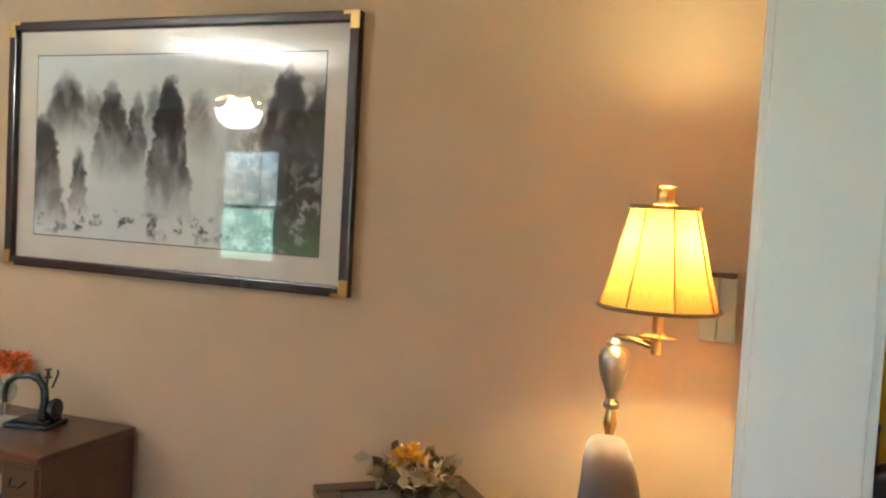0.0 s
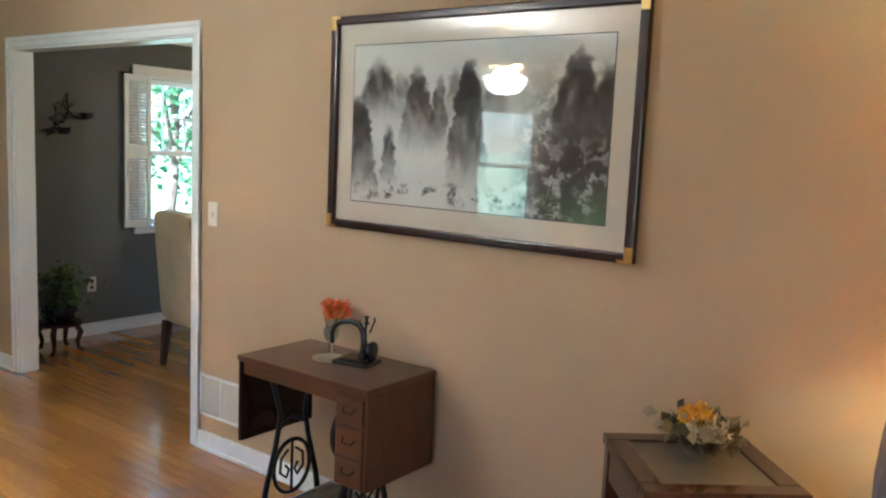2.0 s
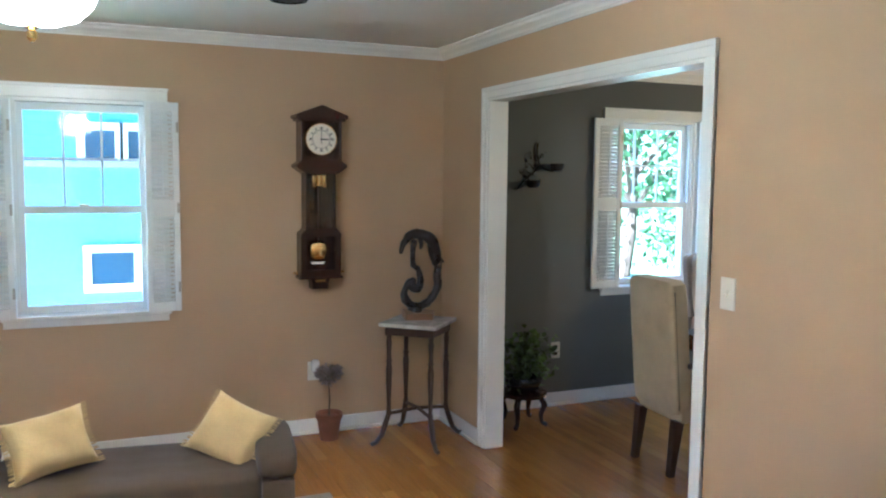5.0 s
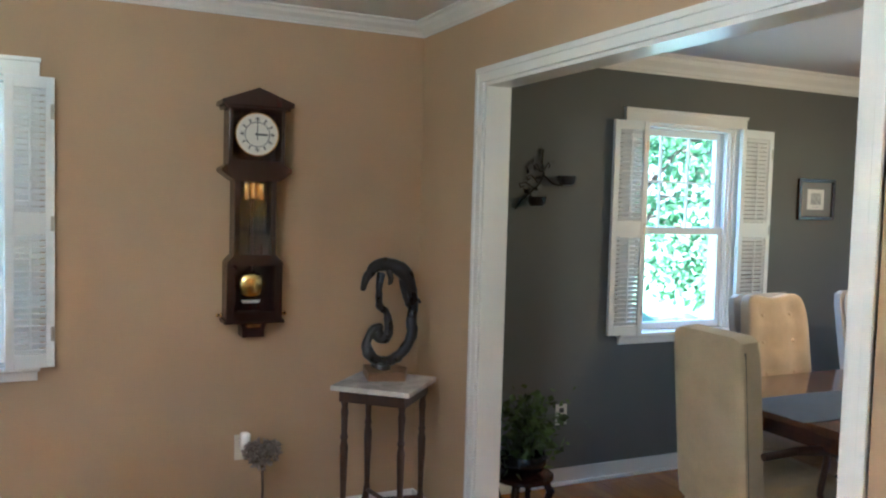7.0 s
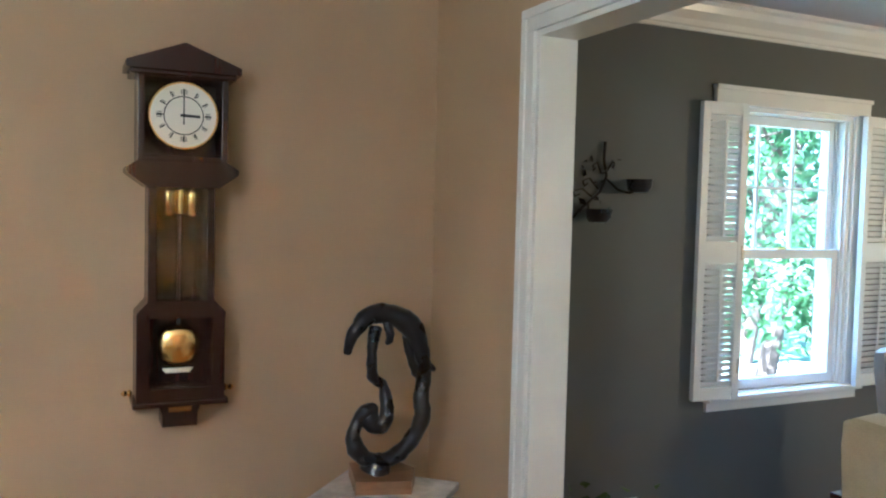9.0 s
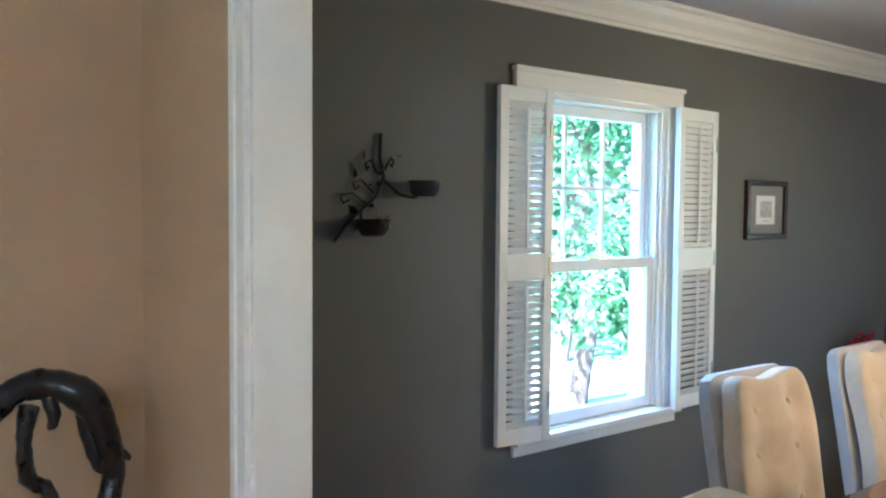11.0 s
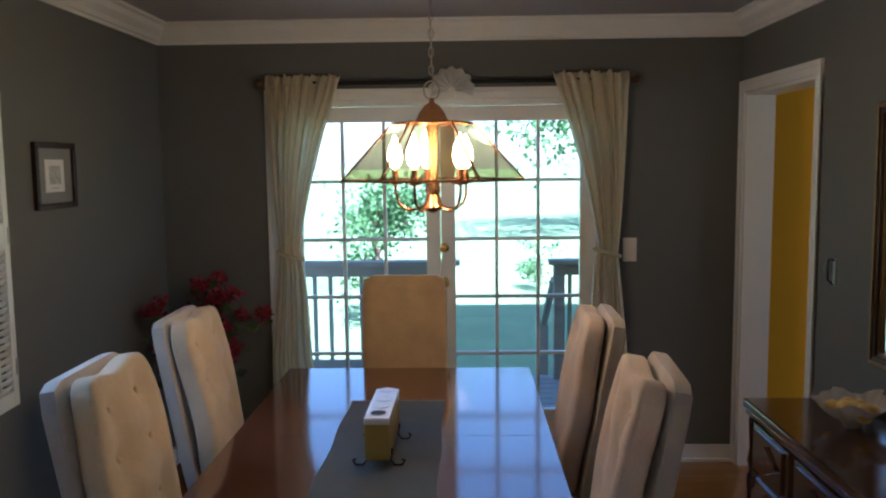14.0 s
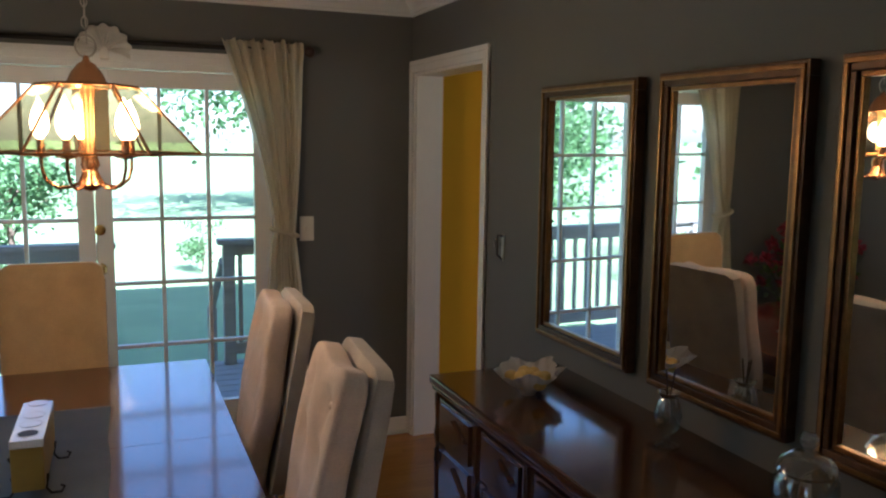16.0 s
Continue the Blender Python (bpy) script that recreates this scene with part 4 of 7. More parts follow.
    bmesh.ops.transform(bm, matrix=pose(0.118, 0, 1.842, 0, 90), verts=bm.verts[:])
    bez = part("bezel", bm, BRASS, c, "brass bezel", True)
    bm = B()
    lathe(bm, [(0.0, 0), (0.092, 0.0), (0.092, 0.002), (0.0, 0.003)], seg=40)
    bmesh.ops.transform(bm, matrix=pose(0.124, 0, 1.842, 0, 90), verts=bm.verts[:])
    dial = part("dial", bm, DIAL, c, "cream enamel dial")
    for k in range(12):
        a = radians(30 * k)
        bm = B()
        w = 0.0022 if k % 3 else 0.0032
        box(bm, (0.128, -w, 0.059), (0.1292, w, 0.076))
        box(bm, (0.128, w * 1.9, 0.061), (0.1292, w * 2.6, 0.074))
        if k % 3 == 0:
            box(bm, (0.128, -w * 2.6, 0.061), (0.1292, -w * 1.9, 0.074))
        bmesh.ops.transform(bm, matrix=pose(0, 0, 1.842) @ Matrix.Rotation(-a, 4, 'X'), verts=bm.verts[:])
        part("numeral", bm, INK, dial)
    bm = B()
    tube(bm, [(0.1282, 0.0545 * math.cos(2 * math.pi * k / 40), 1.842 + 0.0545 * math.sin(2 * math.pi * k / 40)) for k in range(41)], 0.0018, 5, False)
    part("minute_ring", bm, INK, dial)
    bm = B()
    box(bm, (0.130, -0.0018, -0.026), (0.1312, 0.0018, 0.072))
    bmesh.ops.transform(bm, matrix=pose(0, 0, 1.842), verts=bm.verts[:])
    part("minute_hand", bm, INK, dial)
    bm = B()
    box(bm, (0.1315, -0.004, -0.010), (0.1325, 0.004, 0.045))
    bmesh.ops.transform(bm, matrix=pose(0, 0, 1.842) @ Matrix.Rotation(radians(-92), 4, 'X'), verts=bm.verts[:])
    part("hour_hand", bm, INK, dial)
    for y in (-0.034, 0.034):
        bm = B()
        lathe(bm, [(0.004, 0.076), (0.0215, 0.074), (0.0225, 0.07), (0.0225, 0.0), (0.02, -0.004), (0.004, -0.006)], (0.065, y, 1.557), 20)
        part("weight", bm, BRASS, c, "polished brass weight", True)
        part("weight_line", tube(B(), [(0.065, y, 1.62), (0.065, y, 1.72)], 0.0015, 6), BRASS, c)
    part("weight", lathe(B(), [(0.004, 0.072), (0.012, 0.07), (0.012, 0.0), (0.004, -0.003)], (0.065, 0, 1.559), 16), BRASS, c, "slim polished brass tube", True)
    part("pendulum_rod", tube(B(), [(0.045, 0.0, 1.20), (0.045, 0.0, 1.72)], 0.004, 8), DARKWOOD, c)
    bm = B()
    lathe(bm, [(0.0, 0.014), (0.035, 0.012), (0.060, 0.006), (0.065, 0.0), (0.060, -0.006), (0.035, -0.010), (0.0, -0.011)], seg=36)
    bmesh.ops.transform(bm, matrix=pose(0.062, 0, 1.163, 0, 90), verts=bm.verts[:])
    part("pendulum_bob", bm, BRASS, c, "round polished brass bob", True)
    bm = B()
    prism(bm, [(-0.045, 1.092), (0.045, 1.092), (0.035, 1.078), (-0.035, 1.078)], 0.03, 0.034, 0)
    part("beat_scale", bm, DIAL, c)
    g = part("door_glass", box(B(), (0.112, -0.070, 1.305), (0.114, 0.070, 1.635)), PICGLASS, c)
    g.visible_shadow = False


wall_clock()


def pedestal():
    p = thing("pedestal_table", (0.375, -0.315, 0), "dark wooden plant stand with a marble top", "stand", turn=47)
    bm = B()
    box(bm, (-0.185, -0.185, 0.728), (0.185, 0.185, 0.752), 0.006)
    part("marble_top", bm, MARBLE, p, "mottled grey marble top")
    bm = B()
    for lo, hi in (((-0.155, -0.155, 0.675), (0.155, -0.135, 0.728)), ((-0.155, 0.135, 0.675), (0.155, 0.155, 0.728)), ((-0.155, -0.135, 0.675), (-0.135, 0.135, 0.728)), ((0.135, -0.135, 0.675), (0.155, 0.135, 0.728))):
        box(bm, lo, hi, 0.003)
    part("apron", bm, DARKWOOD, p)
    prof = [(0.013, 0.18), (0.017, 0.20), (0.012, 0.22), (0.014, 0.30), (0.017, 0.40), (0.019, 0.47), (0.013, 0.50), (0.019, 0.515), (0.013, 0.53), (0.015, 0.60), (0.018, 0.63), (0.013, 0.65), (0.018, 0.675)]
    for sx in (-1, 1):
        for sy in (-1, 1):
            bm = B()
            lathe(bm, prof, (sx * 0.135, sy * 0.135, 0), 12)
            pts = [(sx * 0.135, sy * 0.135, 0.19), (sx * 0.15, sy * 0.15, 0.13), (sx * 0.168, sy * 0.168, 0.06), (sx * 0.195, sy * 0.195, 0.018), (sx * 0.215, sy * 0.215, 0.014)]
            tube(bm, pts, [0.016, 0.017, 0.014, 0.012, 0.013], 10)
            part("leg", bm, DARKWOOD, p, "", True)
    bm = B()
    tube(bm, [(-0.135, -0.135, 0.19), (0, 0, 0.205), (0.135, 0.135, 0.19)], 0.011, 8)
    tube(bm, [(-0.135, 0.135, 0.19), (0, 0, 0.206), (0.135, -0.135, 0.19)], 0.011, 8)
    part("stretcher", bm, DARKWOOD, p, "", True)


pedestal()


def abstract_sculpture():
    bm = B()

    def limb(steps, seed):
        """A knobbly bronze limb through (across, up, thickness) steps in the plane of y and z."""
        rng = random.Random(seed)
        pts, rad = [], []
        n = len(steps)
        for i in range(n - 1):
            a, b, c, d = steps[max(i - 1, 0)], steps[i], steps[i + 1], steps[min(i + 2, n - 1)]
            for k in range(5):
                f = k / 5
                q = [0.5 * (2 * b[j] + (c[j] - a[j]) * f + (2 * a[j] - 5 * b[j] + 4 * c[j] - d[j]) * f * f + (3 * b[j] - a[j] - 3 * c[j] + d[j]) * f ** 3) for j in range(3)]
                pts.append((0.010 * math.sin(1.3 * i + f), q[0], q[1]))
                rad.append(max(q[2], 0.006) * rng.uniform(0.93, 1.07))
        pts.append((0, steps[-1][0], steps[-1][1]))
        rad.append(steps[-1][2])
        tube(bm, pts, rad, 14)

    limb([(-0.121, 1.155, 0.011), (-0.114, 1.203, 0.018), (-0.086, 1.243, 0.024), (-0.054, 1.268, 0.029), (-0.004, 1.272, 0.032), (0.042, 1.258, 0.036), (0.082, 1.222, 0.034), (0.107, 1.160, 0.027), (0.119, 1.105, 0.031), (0.125, 1.060, 0.025), (0.114, 1.008, 0.024), (0.118, 0.955, 0.026), (0.100, 0.900, 0.024), (0.066, 0.852, 0.026), (0.022, 0.826, 0.026), (-0.032, 0.826, 0.025), (-0.075, 0.850, 0.026), (-0.098, 0.888, 0.028), (-0.088, 0.936, 0.020), (-0.062, 0.975, 0.024), (-0.036, 0.985, 0.020)], 3)
    limb([(-0.034, 1.235, 0.021), (-0.047, 1.172, 0.015), (-0.047, 1.122, 0.017), (-0.038, 1.080, 0.018), (-0.005, 1.052, 0.016), (0.002, 1.008, 0.021), (0.0, 0.955, 0.024), (-0.024, 0.934, 0.028), (-0.052, 0.958, 0.031), (-0.062, 0.982, 0.020)], 5)
    limb([(0.0, 1.245, 0.016), (0.008, 1.212, 0.014), (0.004, 1.184, 0.008)], 7)
    limb([(0.066, 1.205, 0.018), (0.078, 1.130, 0.014), (0.098, 1.085, 0.016)], 9)
    limb([(0.140, 1.105, 0.014), (0.153, 1.097, 0.008)], 11)
    tube(bm, [(0, -0.03, 0.785), (0, -0.02, 0.83)], [0.055, 0.04], 12)
    wear = random.Random(4)
    for v in bm.verts:
        v.co += Vector((wear.uniform(-1, 1), wear.uniform(-1, 1), wear.uniform(-1, 1))) * 0.0035
    bmesh.ops.smooth_vert(bm, verts=bm.verts[:], factor=0.5, use_axis_x=True, use_axis_y=True, use_axis_z=True)
    s = thing("sculpture", (0.30, -0.28, 0), "dark bronze abstract looped sculpture on a wooden base", "sculpture", turn=-3)
    part("figure_loop", bm, BRONZE, s, "", True)
    bm = B()
    prism(bm, [(-0.11, -0.08), (0.075, -0.11), (0.115, 0.05), (0.0, 0.10), (-0.10, 0.06)], 0.752, 0.792, 2)
    part("wooden_base", bm, BLOCKWOOD, s, "thick raw wood base")


abstract_sculpture()


def daybed():
    b = thing("upholstered_bench", (1.43, -2.02, 0), "taupe upholstered bench with rolled arms and tufted seat", "bench", turn=-7.5)
    # local: x front (+) to back, y along
    L, F, K = 0.66, 0.27, -0.27
    bm = B()
    box(bm, (K + 0.02, -L + 0.12, 0.085), (F - 0.012, L - 0.12, 0.27), 0.012)
    part("seat_base", bm, TAUPE, b)
    bm = B()
    cushion(bm, (0.54, 2 * L - 0.25, 0.17), (0.008, 0, 0.345), 9, 13, [(x, y) for x in (-0.12, 0.0, 0.12) for y in (-0.42, -0.21, 0, 0.21, 0.42)], 0.014, 2)
    part("seat_cushion", bm, TAUPE, b, "", True)
    for s in (-1, 1):
        bm = B()
        y = s * (L - 0.065)
        box(bm, (K, y - 0.065, 0.085), (F, y + 0.065, 0.40), 0.014)
        part("arm", bm, TAUPE, b)
        bm = B()
        cushion(bm, (0.555, 0.165, 0.115), (0, y, 0.452), 5, 7)
        part("arm_pad", bm, TAUPE, b, "", True)
    for x in (F - 0.05, K + 0.05):
        for y in (-L + 0.06, L - 0.06):
            part("foot", box(B(), (x - 0.035, y - 0.04, 0), (x + 0.035, y + 0.04, 0.085), 0.005), DARKWOOD, b)


daybed()


def pillow(at, size, tilt, turn, mat, label, spin=0):
    """A square pillow with full middle, thin edges and drawn-out corners, and a fringe of cloth."""
    bm = B()
    n = 16
    for side in (1, -1):
        g = []
        for j in range(n + 1):
            row = []
            for i in range(n + 1):
                u, w = 2 * i / n - 1, 2 * j / n - 1
                pinch = 1 - 0.10 * (1 - u * u) * abs(w) ** 3, 1 - 0.10 * (1 - w * w) * abs(u) ** 3
                fat = ((1 - u ** 4) * (1 - w ** 4)) ** 0.55
                wr = 0.004 * math.sin(7 * u + 5 * w) * fat
                row.append(bm.verts.new((side * (size[0] / 2 * fat + 0.004) + wr, u * size[1] / 2 * pinch[1], w * size[2] / 2 * pinch[0])))
            g.append(row)
        for j in range(n):
            for i in range(n):
                f = (g[j][i], g[j][i + 1], g[j + 1][i + 1], g[j + 1][i])
                bm.faces.new(f if side > 0 else f[::-1])
    bmesh.ops.remove_doubles(bm, verts=bm.verts[:], dist=0.0001)
    p = thing("throw_pillow", at, label, "pillow", "gold pillows on the bench")
    p.matrix_world = pose(*at, 0, 0, turn) @ pose(0, 0, 0, 0, tilt, 0) @ pose(0, 0, 0, spin)
    part("pillow_case", bm, mat, p, "", True)
    bm = B()
    rng = random.Random(9)
    for k in range(40):
        w = size[2] * (k / 39 - 0.5)
        e = 1 - 0.10 * (1 - (2 * w / size[2]) ** 2)
        for s in (-1, 1):
            y = s * size[1] / 2 * e
            tube(bm, [(0, y - s * 0.004, w), (rng.uniform(-0.006, 0.006), y + s * 0.022, w + rng.uniform(-0.006, 0.006))], 0.0022, 4)
    tagged(part("fringe", bm, mat, p), kind="stuff")
    return p


pillow((1.42, -2.31, 0.545), (0.15, 0.32, 0.26), -34, 14, GOLD, "gold fringed throw pillow leaning on the bench arm", 8)
pillow((1.45, -1.60, 0.520), (0.14, 0.30, 0.28), -36, -26, GOLD, "gold fringed throw pillow leaning on the bench arm", -24)

bm = B()
box(bm, (1.02, -3.9, 0.001), (4.6, -1.05, 0.013), 0.004)
solid("area_rug", bm, RUGM, "beige and grey patterned area rug on the floor", "rug")


def coffee_table():
    c = thing("coffee_table", (2.55, -2.94, 0), "brown wooden coffee table on the rug", "table")
    part("tabletop", box(B(), (-0.55, -0.56, 0.415), (0.55, 0.56, 0.45), 0.004), TABLETOP2, c)
    part("apron", boxes(((-0.5, -0.51, 0.34), (0.5, -0.49, 0.415)), ((-0.5, 0.49, 0.34), (0.5, 0.51, 0.415)), ((-0.5, -0.49, 0.34), (-0.48, 0.49, 0.415)), ((0.48, -0.49, 0.34), (0.5, 0.49, 0.415))), TABLETOP2, c)
    for x in (-0.49, 0.49):
        for y in (-0.5, 0.5):
            part("leg", box(B(), (x - 0.03, y - 0.03, 0.013), (x + 0.03, y + 0.03, 0.415), 0.004), TABLETOP2, c)


coffee_table()
bx = thing("small_box", (2.60, -2.74, 0.45), "small white box with an orange-yellow lid on the coffee table", "box")
part("carton", box(B(), (-0.06, -0.05, 0.0), (0.06, 0.05, 0.05), 0.002), PAPER, bx)
part("lid", box(B(), (-0.062, -0.052, 0.05), (0.062, 0.052, 0.07), 0.002), plain("orange_card", (0.62, 0.30, 0.02), 0.6), bx, "orange-yellow lid")



def topiary():
    t = thing("potted_topiary", (0.15, -0.815, 0), "dried heart-shaped topiary in a terracotta pot", "plant")
    bm = B()
    lathe(bm, [(0.055, 0), (0.074, 0.13), (0.082, 0.132), (0.084, 0.165), (0.074, 0.166), (0.070, 0.14)], seg=24)
    part("pot", bm, TERRA, t, "terracotta pot", True)
    part("stem", tube(B(), [(0, 0, 0.13), (0.004, 0.003, 0.25), (0, 0, 0.36)], 0.006, 8), BARK, t)
    rng = random.Random(3)

    def heart(r):
        while True:
            y, z = r.uniform(-1.2, 1.2), r.uniform(-1.2, 1.3)
            if (y * y + z * z - 1) ** 3 - y * y * z ** 3 <= 0:
                return (r.gauss(0, 0.018), y * 0.066, 0.395 + z * 0.054)
    part("foliage", leaves(B(), rng, 620, heart, 0.026), DRIED, t, "grey dried foliage")


topiary()


def plate(name, at, axis, w, h, detail, label, category):
    """A wall plate; axis 0: on a wall facing +x, 1: on a wall facing -y, 2: facing -x."""
    t = thing(name, at, label, category, turn={0: 0, 1: -90, 2: 180}[axis])
    part("cover_plate", box(B(), (0, -w / 2, -h / 2), (0.007, w / 2, h / 2), 0.002), PLASTIC, t)
    for k in detail:
        part(k[0], box(B(), (0.007, k[1] - k[3], k[2] - k[4]), (0.007 + k[5], k[1] + k[3], k[2] + k[4]), 0.001), k[6], t)
    return t


plate("wall_outlet", (0, -0.875, 0.40), 0, 0.075, 0.118, [("socket", 0, 0.025, 0.016, 0.014, 0.002, DARKHOLE), ("socket", 0, -0.025, 0.016, 0.014, 0.002, PLASTIC)], "ivory wall outlet above the baseboard", "outlet")
air = solid("air_freshener", cushion(B(), (0.045, 0.05, 0.085), (0, 0, 0), 4, 5), CERAMIC, "white plug-in air freshener in the outlet", "air freshener", at=(0.031, -0.870, 0.435), smooth=True)
plate("wall_outlet", (0, 0.885, 0.40), 0, 0.072, 0.115, [("socket", 0, 0.024, 0.015, 0.013, 0.0015, DARKHOLE), ("socket", 0, -0.024, 0.015, 0.013, 0.0015, DARKHOLE)], "ivory wall outlet above the baseboard", "outlet")
plate("light_switch", (2.66, 0, 1.21), 1, 0.072, 0.118, [("toggle", 0, 0, 0.005, 0.012, 0.010, PLASTIC)], "ivory light switch beside the opening", "switch")
plate("light_switch", (2.56, NY, 1.195), 1, 0.075, 0.13, [("toggle", 0, 0, 0.006, 0.013, 0.010, PLASTIC)], "ivory light switch beside the garden doors", "switch")

# return air grille
v = thing("air_vent", (2.735, 0, 0.285), "ivory metal return air grille above the baseboard", "vent", turn=-90)
W, HH = 0.165, 0.108
fm = B()
for lo, hi in (((0, -W, -HH), (0.008, W, -HH + 0.016)), ((0, -W, HH - 0.016), (0.008, W, HH)), ((0, -W, -HH + 0.016), (0.008, -W + 0.016, HH - 0.016)), ((0, W - 0.016, -HH + 0.016), (0.008, W, HH - 0.016)), ((0, -0.006, -HH + 0.016), (0.008, 0.006, HH - 0.016))):
    box(fm, lo, hi, 0.001)
part("grille_frame", fm, TRIM, v)
part("backing", box(B(), (0.0005, -W + 0.016, -HH + 0.016), (0.0015, W - 0.016, HH - 0.016)), VENTM, v)
me = mesh_of("slat", box(B(), (-0.003, -W / 2 + 0.012, -0.001), (0.003, W / 2 - 0.012, 0.001)), VENTM)
for k in range(16):
    for s in (-1, 1):
        shared("slat", me, v, (0.0045, s * W / 2, -HH + 0.022 + k * 0.0115), (0, 38, 0))


def framed_painting():
    x0, x1, z0, z1 = 3.47, 4.87, 1.23, 2.10
    f = thing("framed_painting", ((x0 + x1) / 2, 0, (z0 + z1) / 2), "large framed ink wash painting of misty mountains under glass", "painting")
    w, h = (x1 - x0) / 2, (z1 - z0) / 2
    t = 0.034
    bm = B()
    for lo, hi in (((-w, -0.036, h - t), (w, -0.002, h)), ((-w, -0.036, -h), (w, -0.002, -h + t)), ((-w, -0.036, -h + t), (-w + t, -0.002, h - t)), ((w - t, -0.036, -h + t), (w, -0.002, h - t))):
        box(bm, lo, hi, 0.006)
    part("wooden_frame", bm, MAHOG, f, "dark lacquered wooden frame")
    for sx in (-1, 1):
        for sz in (-1, 1):
            bm = B()
            a, b = sorted((sx * w, sx * (w - 0.055)))
            c, d = sorted((sz * h, sz * (h - 0.012)))
            box(bm, (a, -0.0385, c), (b, -0.0365, d))
            a, b = sorted((sx * w, sx * (w - 0.030)))
            c, d = sorted((sz * (h - 0.012), sz * (h - 0.055)))
            box(bm, (a, -0.0385, c), (b, -0.0365, d))
            part("corner_cap", bm, BRASS, f, "brass corner cap")
    part("mat_board", box(B(), (-w + t, -0.012, -h + t), (w - t, -0.004, h - t)), MAT_BOARD, f, "cream mat board")
    iw, ih = w - t - 0.085, h - t - 0.085
    part("picture_edge", box(B(), (-iw - 0.004, -0.0130, -ih - 0.004), (iw + 0.004, -0.0122, ih + 0.004)), INK, f)
    part("picture_sheet", box(B(), (-iw, -0.0142, -ih), (iw, -0.0132, ih)), PAINTING, f, "grey ink mountains in mist with a green bank")
    part("picture_glass", box(B(), (-w + t, -0.026, -h + t), (w - t, -0.023, h - t)), PICGLASS, f).visible_shadow = False


framed_painting()


def sewing_table():
    s = thing("sewing_table", (0, 0, 0), "walnut treadle sewing table with hanging leaf and iron legs", "table")
    x0, x1, y0, y1 = 3.385, 4.09, -0.437, -0.03
    bm = B()
    box(bm, (x0, y0, 0.695), (x1, y1, 0.72), 0.006)
    part("tabletop", bm, WALNUT, s)
    bm = B()
    box(bm, (x0 + 0.003, y0 + 0.008, 0.36), (x0 + 0.022, y1 - 0.0, 0.694), 0.003)
    part("drop_leaf", bm, MAHOG, s, "dark hanging side leaf")
    dx0 = 3.93
    bm = B()
    box(bm, (dx0, y0 + 0.012, 0.335), (x1 - 0.004, y1, 0.694), 0.004)
    d = part("drawer_case", bm, WALNUT, s)
    for k in range(3):
        z = 0.345 + k * 0.115
        dr = part("drawer_front", box(B(), (dx0 + 0.012, y0 + 0.002, z), (x1 - 0.016, y0 + 0.0118, z + 0.106), 0.004), WALNUT, d)
        part("drawer_pull", tube(B(), [((dx0 + x1) / 2 - 0.03, y0 + 0.002, z + 0.066), ((dx0 + x1) / 2 - 0.02, y0 - 0.014, z + 0.05), ((dx0 + x1) / 2 + 0.02, y0 - 0.014, z + 0.05), ((dx0 + x1) / 2 + 0.03, y0 + 0.002, z + 0.066)], 0.003, 8), IRON, d)
    part("apron", box(B(), (x0 + 0.022, y0 + 0.02, 0.64), (dx0, y0 + 0.036, 0.694), 0.002), WALNUT, s)
    ym = (y0 + y1) / 2
    for x in (3.50, 3.90):
        bm = B()
        for sgn, y in ((-1, y0 + 0.07), (1, y1 - 0.07)):
            tube(bm, [(x, y, 0.69), (x, (y + ym) / 2, 0.46), (x, ym + sgn * 0.09, 0.34), (x, ym + sgn * 0.14, 0.16), (x, y + sgn * 0.03, 0.012)], [0.012, 0.011, 0.011, 0.012, 0.014], 8)
            tube(bm, [(x, ym + sgn * 0.02, 0.30), (x, ym + sgn * 0.06, 0.27), (x, ym + sgn * 0.065, 0.21), (x, ym + sgn * 0.03, 0.18), (x, ym + sgn * 0.015, 0.21), (x, ym + sgn * 0.035, 0.235)], 0.006, 6)
        for z in (0.40, 0.60):
            tube(bm, [(x, y0 + 0.12, z), (x, ym, z + 0.04), (x, y1 - 0.12, z)], 0.008, 8)
        tube(bm, [(x, ym + 0.10 * math.cos(2 * math.pi * k / 28), 0.225 + 0.115 * math.sin(2 * math.pi * k / 28)) for k in range(29)], 0.009, 8, False)
        tube(bm, [(x, ym, 0.11), (x, ym, 0.34)], 0.006, 6)
        part("iron_leg", bm, IRON, s, "black cast iron scrolled leg", True)
    bm = B()
    cy, cz = -0.30, 0.50
    tube(bm, [(3.912, cy + 0.115 * math.cos(2 * math.pi * k / 28), cz + 0.115 * math.sin(2 * math.pi * k / 28)) for k in range(29)], 0.013, 8, False)
    for k in range(5):
        a = 2 * math.pi * k / 5
        tube(bm, [(3.912, cy, cz), (3.912, cy + 0.11 * math.cos(a), cz + 0.11 * math.sin(a))], 0.007, 6)
    part("flywheel", bm, IRON, s, "black cast iron flywheel", True)
    bm = B()
    box(bm, (3.59, -0.37, 0.130), (3.87, -0.09, 0.138), 0.003)
    tr = part("treadle", bm, PEWTER, s, "worn cast iron treadle")
    for k in range(7):
        part("treadle_bar", box(B(), (3.60 + k * 0.04, -0.36, 0.138), (3.615 + k * 0.04, -0.10, 0.146), 0.001), PEWTER, tr)


sewing_table()


